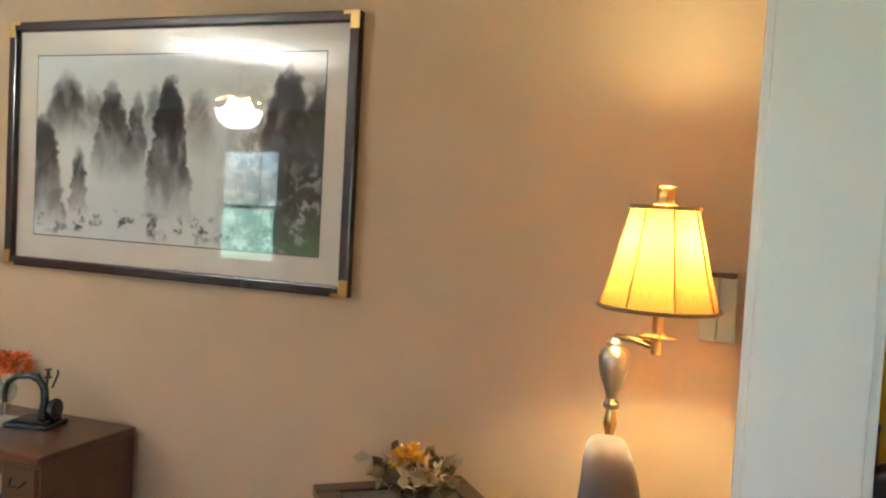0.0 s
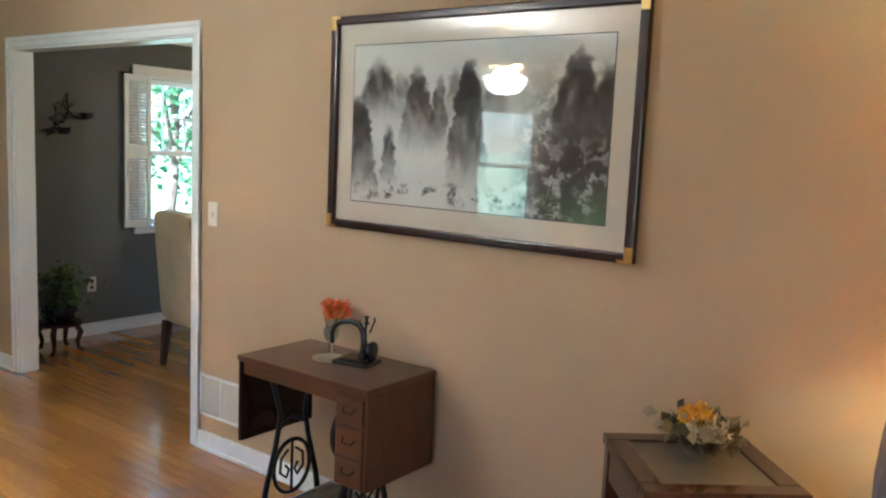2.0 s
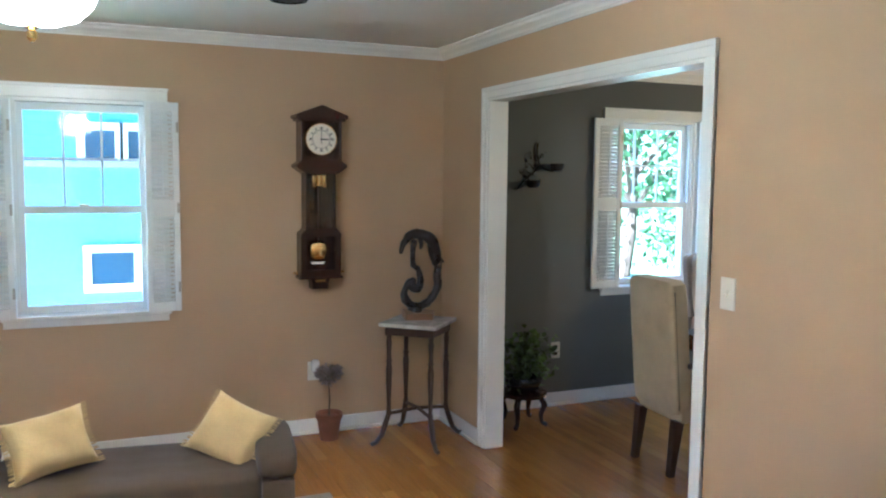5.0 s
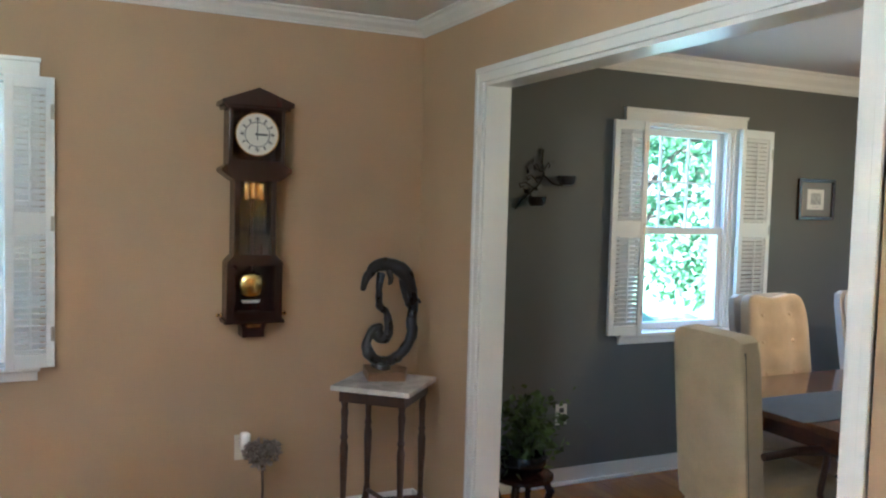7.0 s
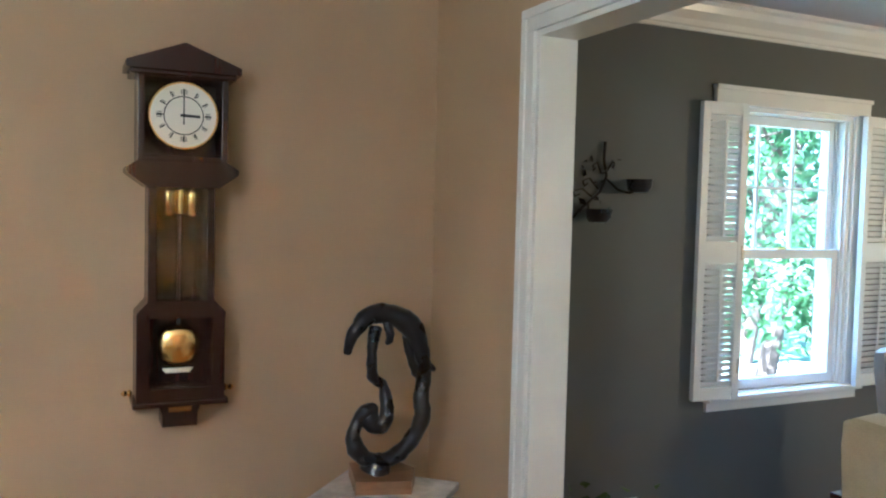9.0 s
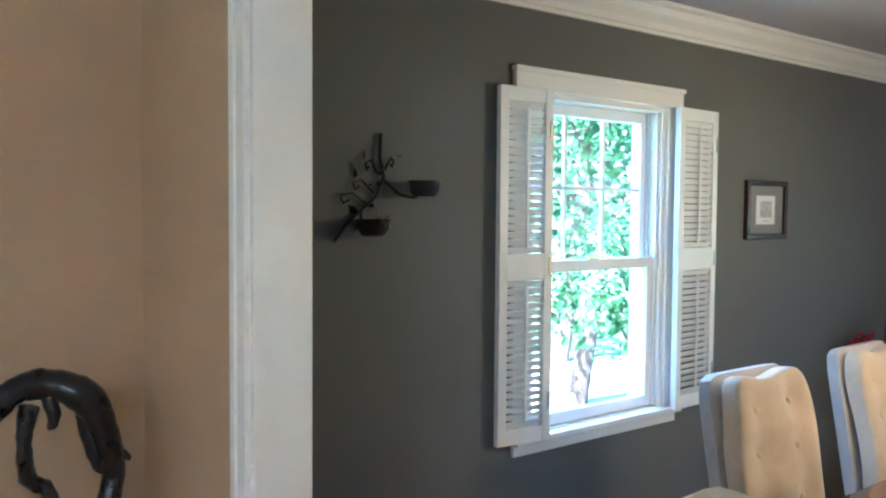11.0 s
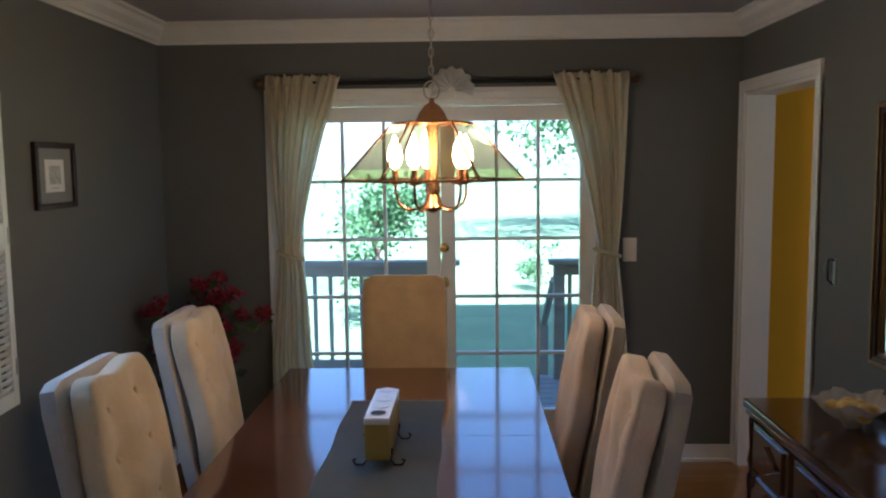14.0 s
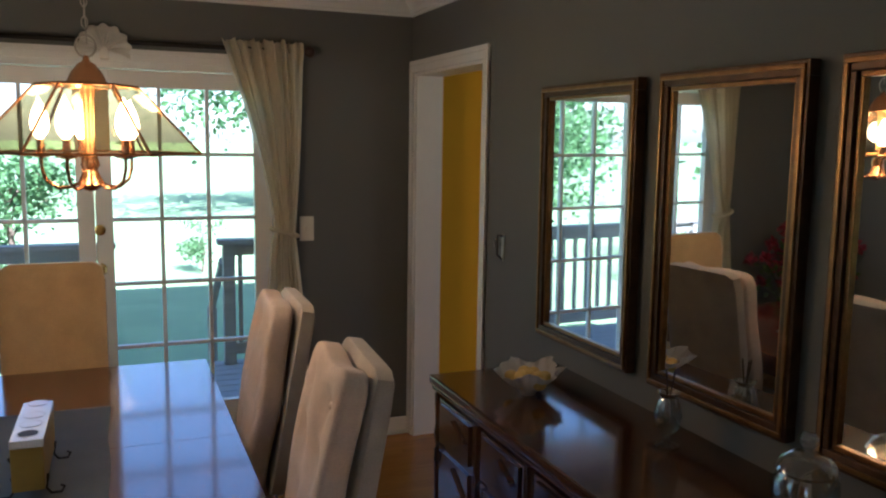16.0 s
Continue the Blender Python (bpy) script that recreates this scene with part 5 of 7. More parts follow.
def sewing_machine():
    m = thing("sewing_machine", (3.775, -0.20, 0.72), "small antique black sewing machine on the table", "sewing machine")
    m.matrix_world = pose(3.755, -0.20, 0.72, 0, 0, 12) @ Matrix.Scale(0.80, 4)
    bm = B()
    box(bm, (-0.03, -0.075, 0.0), (0.17, 0.075, 0.022), 0.008)
    box(bm, (0.0, -0.06, 0.022), (0.15, 0.06, 0.034), 0.005)
    part("bed", bm, JAPAN, m)
    bm = B()
    tube(bm, [(0.105, 0, 0.03), (0.11, 0, 0.10), (0.105, 0, 0.16), (0.08, 0, 0.195), (0.04, 0, 0.208), (-0.02, 0, 0.198), (-0.06, 0, 0.175), (-0.075, 0, 0.14), (-0.075, 0, 0.085)], [0.026, 0.018, 0.016, 0.015, 0.013, 0.012, 0.013, 0.013, 0.010], 12)
    part("arm", bm, JAPAN, m, "", True)
    bm = B()
    lathe(bm, [(0.008, -0.012), (0.044, -0.010), (0.048, 0.0), (0.044, 0.010), (0.008, 0.012)], seg=24)
    bmesh.ops.transform(bm, matrix=pose(0.155, 0, 0.075, 0, 90), verts=bm.verts[:])
    part("hand_wheel", bm, JAPAN, m, "", True)
    bm = B()
    tube(bm, [(0.115, 0, 0.17), (0.12, 0, 0.235)], 0.005, 8)
    lathe(bm, [(0.014, 0.0), (0.016, 0.004), (0.007, 0.010), (0.007, 0.03), (0.015, 0.035), (0.014, 0.039)], (0.12, 0, 0.205), 12)
    tube(bm, [(0.14, 0.0, 0.165), (0.16, 0.01, 0.225), (0.155, 0.01, 0.24)], 0.005, 8)
    tube(bm, [(0.10, 0.0, 0.165), (0.09, -0.02, 0.225)], 0.004, 8)
    part("spool_pin", bm, IRON, m, "", True)
    part("needle_bar", tube(B(), [(-0.075, 0, 0.03), (-0.075, 0, 0.09)], 0.003, 8), PEWTER, m)
    bm = B()
    lathe(bm, [(0.085, 0.0), (0.088, 0.004), (0.06, 0.012), (0.03, 0.014)], (-0.09, 0, 0.0), 28)
    part("cloth_plate", bm, PEWTER, m, "round pewter cloth plate", True)


sewing_machine()


def flower_vase():
    f = thing("flower_vase", (3.595, -0.115, 0.72), "small glass vase of orange silk flowers", "vase")
    bm = B()
    lathe(bm, [(0.030, 0), (0.034, 0.004), (0.014, 0.016), (0.012, 0.03), (0.030, 0.055), (0.034, 0.085), (0.028, 0.10), (0.026, 0.098), (0.031, 0.085), (0.027, 0.058), (0.004, 0.034)], seg=24)
    part("glass", bm, CLEAR, f, "", True)
    rng = random.Random(8)
    bm = B()
    for k in range(9):
        a = rng.uniform(0, 6.28)
        tube(bm, [(0, 0, 0.045), (math.cos(a) * 0.03, math.sin(a) * 0.03, 0.14)], 0.0018, 5)
    part("stems", bm, LEAF, f)
    for k in range(15):
        a, r = rng.uniform(0, 6.28), rng.uniform(0, 0.062)
        c = Vector((math.cos(a) * r, math.sin(a) * r, 0.165 + rng.uniform(-0.025, 0.03)))

        def petal(q, c=c):
            d = Vector((q.gauss(0, 1), q.gauss(0, 1), q.gauss(0, 1))).normalized() * 0.015
            return c + d
        part("blossom", leaves(B(), rng, 34, petal, 0.02, -0.3), ORANGE, f)


flower_vase()


def end_table():
    t = thing("end_table", (5.245, -0.35, 0), "dark brown wooden end table with a framed top", "table", turn=40)
    s = 0.215
    bm = B()
    for lo, hi in (((-s, -s, 0.725), (s, -s + 0.06, 0.757)), ((-s, s - 0.06, 0.725), (s, s, 0.757)), ((-s, -s + 0.06, 0.725), (-s + 0.06, s - 0.06, 0.757)), ((s - 0.06, -s + 0.06, 0.725), (s, s - 0.06, 0.757))):
        box(bm, lo, hi, 0.004)
    part("top_frame", bm, BUFFETWOOD, t)
    part("top_panel", box(B(), (-s + 0.06, -s + 0.06, 0.735), (s - 0.06, s - 0.06, 0.750)), plain("brown_slate", (0.11, 0.085, 0.06), 0.3, 0, 0.2, 10, 60, 0.05), t, "inset brown slate panel")
    part("apron", boxes(((-s + 0.01, -s + 0.01, 0.63), (s - 0.01, -s + 0.025, 0.725)), ((-s + 0.01, s - 0.025, 0.63), (s - 0.01, s - 0.01, 0.725)), ((-s + 0.01, -s + 0.025, 0.63), (-s + 0.025, s - 0.025, 0.725)), ((s - 0.025, -s + 0.025, 0.63), (s - 0.01, s - 0.025, 0.725))), BUFFETWOOD, t)
    for x in (-1, 1):
        for y in (-1, 1):
            part("leg", box(B(), (x * (s - 0.028) - 0.022, y * (s - 0.028) - 0.022, 0), (x * (s - 0.028) + 0.022, y * (s - 0.028) + 0.022, 0.725), 0.004), BUFFETWOOD, t)
    part("shelf", box(B(), (-s + 0.02, -s + 0.02, 0.22), (s - 0.02, s - 0.02, 0.24), 0.003), BUFFETWOOD, t)


end_table()


def flower_bowl():
    f = thing("flower_bowl", (5.225, -0.30, 0.757), "glass bowl of dried flowers with one yellow bloom", "bowl")
    bm = B()
    lathe(bm, [(0.04, 0), (0.045, 0.004), (0.03, 0.014), (0.06, 0.03), (0.088, 0.062), (0.084, 0.062), (0.056, 0.034), (0.004, 0.02)], seg=28)
    part("glass", bm, CLEAR, f, "", True)
    rng = random.Random(21)
    part("dried_leaves", leaves(B(), rng, 160, lambda r: (r.gauss(0, 0.045), r.gauss(0, 0.045), 0.07 + r.uniform(-0.02, 0.035)), 0.05, 0.0), leafy("dried_leaf", (0.09, 0.07, 0.03), (0.26, 0.20, 0.11)), f)
    part("yellow_bloom", leaves(B(), rng, 70, lambda r: (-0.01 + r.gauss(0, 0.015), -0.03 + r.gauss(0, 0.012), 0.115 + r.gauss(0, 0.010)), 0.042, -0.4), YPETAL, f)
    part("pale_bloom", leaves(B(), rng, 70, lambda r: (0.035 + r.gauss(0, 0.025), -0.045 + r.gauss(0, 0.02), 0.085 + r.gauss(0, 0.012)), 0.034, -0.2), leafy("pale_petals", (0.5, 0.38, 0.2), (0.7, 0.6, 0.42)), f)


flower_bowl()


def swing_arm_lamp():
    x, y = LAMP
    l = thing("floor_lamp", (0, 0, 0), "brass swing-arm floor lamp with a lit yellow bell shade", "lamp")
    px, py = 5.733, -0.38
    bm = B()
    lathe(bm, [(0.13, 0), (0.135, 0.012), (0.10, 0.025), (0.02, 0.04)], (px, py, 0), 32)
    part("base", bm, BRASS, l, "", True)
    bm = B()
    lathe(bm, [(0.010, 0.03), (0.010, 1.03), (0.016, 1.05), (0.012, 1.07), (0.010, 1.09)], (px, py, 0), 14)
    part("pole", bm, BRASS, l, "", True)
    bm = B()
    lathe(bm, [(0.011, 1.085), (0.018, 1.09), (0.020, 1.10), (0.012, 1.11), (0.014, 1.125), (0.026, 1.15), (0.034, 1.185), (0.036, 1.205), (0.030, 1.222), (0.018, 1.232), (0.020, 1.24), (0.010, 1.25)], (px, py, 0), 24)
    part("urn", bm, PEWTER, l, "pewter urn", True)
    bm = B()
    tube(bm, [(px, py, 1.24), (px + 0.004, py - 0.002, 1.253), (px + 0.05, py - 0.025, 1.252), (x, y, 1.245)], [0.009, 0.009, 0.008, 0.009], 10)
    tube(bm, [(x, y, 1.23), (x, y, 1.26)], 0.012, 12)
    part("swing_arm", bm, BRASS, l, "", True)
    bm = B()
    lathe(bm, [(0.01, 1.262), (0.043, 1.268), (0.044, 1.272), (0.012, 1.276), (0.012, 1.36), (0.016, 1.37), (0.016, 1.40), (0.008, 1.405)], (x, y, 0), 24)
    part("socket", bm, BRASS, l, "", True)
    lit = glow("warm_bulb_lit", (1.0, 0.70, 0.30), 14)
    for off in (-0.038, 0.038):
        part("bulb", lathe(B(), [(0.008, 0.0), (0.016, 0.02), (0.021, 0.045), (0.015, 0.066), (0.004, 0.076)], (x + off, y - 0.022, 1.428), 16), lit, l, "lit round bulb", True).visible_shadow = False
        part("bulb_socket", tube(B(), [(x, y, 1.385), (x + off * 0.7, y - 0.016, 1.39), (x + off, y - 0.022, 1.428)], 0.008, 8), BRASS, l, "", True)
    # bell shade of eight panels
    bm = B()
    rings = []
    for r, z in ((0.129, 1.332), (0.121, 1.36), (0.107, 1.41), (0.093, 1.47), (0.080, 1.52), (0.073, 1.549)):
        rings.append([bm.verts.new((x + r * math.cos(a) * k, y + r * math.sin(a) * k, z)) for a, k in [(2 * math.pi * j / 32 + 0.35, 1.0 if j % 4 == 0 else (0.965 if j % 4 == 2 else 0.975)) for j in range(32)]])
    for a, b in zip(rings, rings[1:]):
        for k in range(32):
            bm.faces.new((a[k], a[(k + 1) % 32], b[(k + 1) % 32], b[k]))
    sh = part("shade", bm, SHADE, l, "yellow pleated cloth shade", True)
    for j in range(0, 32, 4):
        part("shade_rib", tube(B(), [(r[j].co.x if False else x + q * 1.005 * math.cos(2 * math.pi * j / 32 + 0.35), y + q * 1.005 * math.sin(2 * math.pi * j / 32 + 0.35), z) for r, (q, z) in zip([0] * 6, ((0.129, 1.332), (0.121, 1.36), (0.107, 1.41), (0.093, 1.47), (0.080, 1.52), (0.073, 1.549)))], 0.0022, 6), SHADE, sh)
    for r, z in ((0.1295, 1.332), (0.0735, 1.549)):
        bm = B()
        tube(bm, [(x + r * math.cos(2 * math.pi * k / 40), y + r * math.sin(2 * math.pi * k / 40), z) for k in range(41)], 0.0045, 8, False)
        part("shade_band", bm, SHADETRIM, sh)
    bm = B()
    lathe(bm, [(0.005, 1.49), (0.006, 1.545), (0.024, 1.551), (0.026, 1.556), (0.019, 1.566), (0.021, 1.59), (0.024, 1.595), (0.012, 1.598)], (x, y, 0), 20)
    tube(bm, [(x - 0.07, y, 1.548), (x + 0.07, y, 1.548)], 0.002, 6)
    tube(bm, [(x, y - 0.07, 1.5481), (x, y + 0.07, 1.5481)], 0.002, 6)
    tube(bm, [(x + 0.03, y, 1.395), (x + 0.045, y, 1.44), (x + 0.03, y, 1.50), (x, y, 1.51), (x - 0.03, y, 1.50), (x - 0.045, y, 1.44), (x - 0.03, y, 1.395), (x + 0.03, y, 1.395)], 0.002, 6)
    part("finial", bm, BRASS, l, "", True)


swing_arm_lamp()


def chime_box():
    c = thing("door_chime", (5.965, 0, 1.30), "grey-green wall-mounted door chime box", "door chime")
    for k in range(2):
        part("cover_panel", box(B(), (-0.07 + 0.045 * k, -0.06, -0.082), (-0.027 + 0.045 * k, -0.001, 0.082), 0.004), plain("sage_enamel", (0.36, 0.36, 0.30), 0.5), c)
    part("dark_top", box(B(), (-0.06, -0.05, 0.082), (0.015, -0.003, 0.095), 0.003), DARKWOOD, c)


chime_box()


def lounge_chair():
    c = thing("lounge_chair", (5.575, -0.75, 0), "mauve tufted upholstered chair under the lamp", "chair", turn=192)
    cushion_seat = B()
    cushion(cushion_seat, (0.48, 0.46, 0.14), (0.02, 0, 0.42), 6, 7)
    part("seat", cushion_seat, MAUVE, c, "", True)
    bm = B()
    cushion(bm, (0.12, 0.50, 0.65), (-0.215, 0, 0.760), 4, 11, [(y, z) for y in (-0.13, 0.0, 0.13) for z in (0.06, 0.2)], 0.03, 0)
    part("backrest", bm, MAUVE, c, "", True)
    part("seat_frame", box(B(), (-0.2, -0.21, 0.28), (0.24, 0.21, 0.36), 0.01), MAUVE, c)
    for x in (-0.19, 0.21):
        for y in (-0.18, 0.18):
            part("leg", tube(B(), [(x, y, 0), (x, y, 0.29)], [0.014, 0.022], 8), DARKWOOD, c)


lounge_chair()


def pendant_lamp():
    x, y = PENDANT
    p = thing("ceiling_light", (x, y, 0), "lit frosted glass bowl ceiling light with brass fittings", "ceiling light")
    bm = B()
    lathe(bm, [(0.075, H - 0.001), (0.075, H - 0.012), (0.05, H - 0.03), (0.014, H - 0.045), (0.010, H - 0.06), (0.010, 2.16), (0.03, 2.15), (0.03, 2.13), (0.010, 2.12), (0.008, 1.95)], seg=24)
    part("stem", bm, BRASS, p, "", True)
    bm = B()
    prof = [(0.012, 1.952), (0.055, 1.956), (0.10, 1.973), (0.132, 2.005), (0.148, 2.045), (0.152, 2.072), (0.146, 2.073), (0.141, 2.047), (0.125, 2.011), (0.092, 1.980), (0.048, 1.963), (0.012, 1.959)]
    lathe(bm, prof, seg=48, flute=0.055, n=6)
    part("glass_bowl", bm, FROST, p, "lit fluted frosted glass bowl", True)
    bm = B()
    lathe(bm, [(0.004, 1.915), (0.011, 1.922), (0.011, 1.938), (0.007, 1.942), (0.018, 1.948)], seg=16)
    part("finial", bm, BRASS, p, "", True)
    for k in range(3):
        a = 2 * math.pi * k / 3
        part("arm", tube(B(), [(0.02 * math.cos(a), 0.02 * math.sin(a), 2.14), (0.10 * math.cos(a), 0.10 * math.sin(a), 2.155), (0.16 * math.cos(a), 0.16 * math.sin(a), 2.11), (0.171 * math.cos(a), 0.171 * math.sin(a), 2.074)], 0.005, 8), BRASS, p, "", True)


pendant_lamp()
v = thing("ceiling_vent", (1.13, -1.27, H), "small dark round vent in the ceiling", "vent")
part("vent_ring", lathe(B(), [(0.085, 0.0), (0.09, -0.004), (0.085, -0.012), (0.07, -0.013), (0.068, -0.006)], seg=28), IRON, v, "", True)
for k in range(5):
    part("vent_slat", box(B(), (-0.066, -0.052 + 0.026 * k - 0.004, -0.010), (0.066, -0.052 + 0.026 * k + 0.004, -0.007), 0.001), IRON, v)

# a glimpse of the kitchen
# Framed panel put in place of the greyish shelf on this wall.
pk = thing("shelf_stand_in", (6.42, 0, 1.62), "dark framed panel standing in for a shelf on the yellow kitchen wall", "picture")
part("picture_frame", boxes(((-0.2, -0.02, -0.25), (0.2, 0, -0.22)), ((-0.2, -0.02, 0.22), (0.2, 0, 0.25)), ((-0.2, -0.02, -0.22), (-0.17, 0, 0.22)), ((0.17, -0.02, -0.22), (0.2, 0, 0.22))), GILT, pk)
part("picture_sheet", box(B(), (-0.17, -0.008, -0.22), (0.17, -0.002, 0.22)), plain("dim_print", (0.14, 0.12, 0.10), 0.8, vary=0.4), pk)
kc = thing("wooden_chair", (6.46, -0.45, 0), "dark wooden chair against the yellow wall", "chair")
part("seat", box(B(), (-0.21, -0.2, 0.43), (0.21, 0.2, 0.465), 0.01), DARKWOOD, kc)
bm = B()
cushion(bm, (0.40, 0.05, 0.42), (0, 0.2, 0.82), 5, 7)
part("backrest", bm, DARKWOOD, kc, "", True)
for x in (-0.18, 0.18):
    part("leg", tube(B(), [(x, -0.17, 0), (x, -0.17, 0.44)], 0.018, 8), DARKWOOD, kc)
    part("leg", tube(B(), [(x, 0.18, 0), (x, 0.19, 0.5), (x, 0.2, 1.08)], 0.018, 8), DARKWOOD, kc)
    part("post_finial", lathe(B(), [(0.018, 0), (0.022, 0.015), (0.012, 0.03), (0.016, 0.045), (0.004, 0.06)], (x, 0.2, 1.08), 12), DARKWOOD, kc, "", True)

# ---- dining room ----


def dining_table():
    t = thing("dining_table", (0, 0, 0), "polished reddish-brown wooden dining table with leaves", "table")
    x0, x1, y0, y1 = 0.85, 1.945, 0.98, 3.165
    for a, b in ((y0, 1.66), (1.661, 2.23), (2.231, y1)):
        part("table_leaf" if a > 1 and b < 3 else "tabletop", box(B(), (x0, a, 0.718), (x1, b, 0.75), 0.0012), TABLEWOOD, t)
    part("apron", boxes(((x0 + 0.08, y0 + 0.09, 0.63), (x0 + 0.10, y1 - 0.09, 0.718)), ((x1 - 0.10, y0 + 0.09, 0.63), (x1 - 0.08, y1 - 0.09, 0.718)), ((x0 + 0.10, y0 + 0.09, 0.63), (x1 - 0.10, y0 + 0.11, 0.718)), ((x0 + 0.10, y1 - 0.11, 0.63), (x1 - 0.10, y1 - 0.09, 0.718))), TABLEWOOD, t)
    cx = (x0 + x1) / 2
    for y in (1.55, 2.6):
        bm = B()
        lathe(bm, [(0.09, 0.10), (0.10, 0.14), (0.06, 0.20), (0.05, 0.26), (0.085, 0.36), (0.095, 0.42), (0.06, 0.52), (0.05, 0.58), (0.09, 0.63)], (cx, y, 0), 24)
        for s in (-1, 1):
            tube(bm, [(cx + s * 0.05, y, 0.16), (cx + s * 0.2, y, 0.13), (cx + s * 0.34, y, 0.05), (cx + s * 0.40, y, 0.025)], [0.05, 0.04, 0.03, 0.025], 10)
        part("pedestal", bm, TABLEWOOD, t, "", True)
    part("stretcher", box(B(), (cx - 0.04, 1.6, 0.24), (cx + 0.04, 2.55, 0.29), 0.006), TABLEWOOD, t)


dining_table()
bm = B()
nx, ny = 14, 60
grid = [[bm.verts.new((1.205 + 0.365 * i / nx + 0.004 * math.sin(j * 0.35), 0.95 + (2.635 - 0.95) * j / ny, 0.7525 + 0.0012 * math.sin(i * 1.3 + j * 0.8) ** 2)) for i in range(nx + 1)] for j in range(ny + 1)]
for j in range(ny):
    for i in range(nx):
        bm.faces.new((grid[j][i], grid[j][i + 1], grid[j + 1][i + 1], grid[j + 1][i]))
bmesh.ops.solidify(bm, geom=bm.faces[:], thickness=-0.0015)
runner = thing("table_runner", (0, 0, 0), "grey-green woven table runner along the table", "runner")
part("cloth", bm, RUNNER, runner, "", True)
for y in (0.953, 2.620):
    part("hem", box(B(), (1.207, y, 0.7545), (1.568, y + 0.012, 0.7565), 0.0008), RUNNER, runner)


def candle_holder():
    c = thing("candle_holder", (1.386, 2.06, 0.755), "mustard ceramic block candle holder on curled iron feet", "candle holder", turn=-1)
    L, W = 0.160, 0.038
    bm = B()
    box(bm, (-W, -L, 0.03), (W, L, 0.148), 0.004)
    part("ceramic_block", bm, MUSTARD, c)
    bm = B()
    box(bm, (-W - 0.001, -L - 0.001, 0.142), (W + 0.001, L + 0.001, 0.164), 0.004)
    part("glazed_top", bm, CERAMIC, c, "white glazed top")
    for k, y in enumerate((-0.112, -0.037, 0.037, 0.142)):
        bm = B()
        lathe(bm, [(0.027, 0.164), (0.028, 0.1655), (0.025, 0.1655), (0.023, 0.1645)], (0, y, 0), 24)
        part("cup_rim", bm, PEWTER, c, "", True)
        bm = B()
        lathe(bm, [(0.0, 0.1646), (0.024, 0.1646), (0.024, 0.1652), (0.0, 0.1652)], (0, y, 0), 24)
        part("tealight", bm, DARKHOLE if k == 0 else CERAMIC, c, "", True)
    for y in (-0.12, 0.12):
        for s in (-1, 1):
            part("iron_foot", tube(B(), [(s * 0.02, y, 0.028), (s * 0.038, y, 0.026), (s * 0.042, y, 0.055), (s * 0.036, y, 0.02), (s * 0.048, y, 0.004), (s * 0.072, y, 0.004), (s * 0.080, y, 0.018), (s * 0.070, y, 0.022)], 0.0035, 8), IRON, c, "", True)


candle_holder()


def tufted_chair(at, turn, cloth, label, group, seed, lean=0.0):
    """Parsons chair: facing local -y... the back stands at -x, the sitter looks to +x."""
    c = thing("dining_chair", at, label, "chair", group, turn)
    w = 0.215
    tilt = Matrix.Rotation(radians(-10), 3, 'Y')
    bm = B()
    cushion(bm, (0.055, 2 * w, 0.66), (0, 0, 0), 12, 8)
    for v in bm.verts:
        v.co = tilt @ v.co + Vector((-0.245, 0, 0.80))
    part("backrest", bm, CREAM2, c, "", True)
    bm = B()
    cushion(bm, (0.085, 2 * w - 0.012, 0.65), (0, 0, 0), 7, 13, [(y, z) for y in (-0.1, 0.1) for z in (-0.08, 0.08, 0.22)], 0.034, 0)
    rng = random.Random(seed)
    p1, p2, p3 = rng.uniform(0, 6), rng.uniform(0, 6), rng.uniform(0, 6)
    slump = Matrix.Rotation(radians(lean), 3, 'Y')

    def settle(q):
        # a soft cushion sags in the middle of its top edge and bulges unevenly
        up = max(0.0, (q.z + 0.1) / 0.42)
        q = q + Vector((math.sin((q.z + 0.33) * 5.0) * 0.01 + 0.008 * math.sin(q.z * 13 + p1) * math.cos(q.y * 11 + p2), 0.006 * math.sin(q.z * 16 + p3), up * (0.030 * (abs(q.y) / w) ** 2.5 - 0.012) + 0.006 * up * math.sin(q.y * 24 + p2)))
        return tilt @ (slump @ (q + Vector((0, 0, 0.33))) - Vector((0, 0, 0.33))) + Vector((-0.178, 0, 0.807))

    for v in bm.verts:
        v.co = settle(v.co)
    bc = part("back_cushion", bm, cloth, c, "buttoned back cushion", True)
    for y in (-0.1, 0.1):
        for z in (-0.08, 0.08, 0.22):
            q = settle(Vector((0.0425 - 0.027, y, z)))
            b2 = B()
            lathe(b2, [(0.0, -0.006), (0.011, -0.004), (0.011, 0.003), (0.006, 0.007), (0.0, 0.008)], seg=10)
            bmesh.ops.transform(b2, matrix=Matrix.Translation(q) @ pose(0, 0, 0, 0, 84, 0), verts=b2.verts[:])
            part("button", b2, cloth, bc, "", True)
    bm = B()
    cushion(bm, (0.45, 2 * w, 0.12), (0.035, 0, 0.435), 7, 7)
    part("seat", bm, cloth, c, "", True)
    part("seat_frame", box(B(), (-0.22, -w + 0.01, 0.31), (0.235, w - 0.01, 0.385), 0.008), cloth, c)
    for x in (-0.225, 0.215):
        for y in (-w + 0.03, w - 0.03):
            part("leg", tube(B(), [(x - (0.03 if x < 0 else 0), y, 0), (x, y, 0.32)], [0.016, 0.024], 8), DARKWOOD, c)
    return c


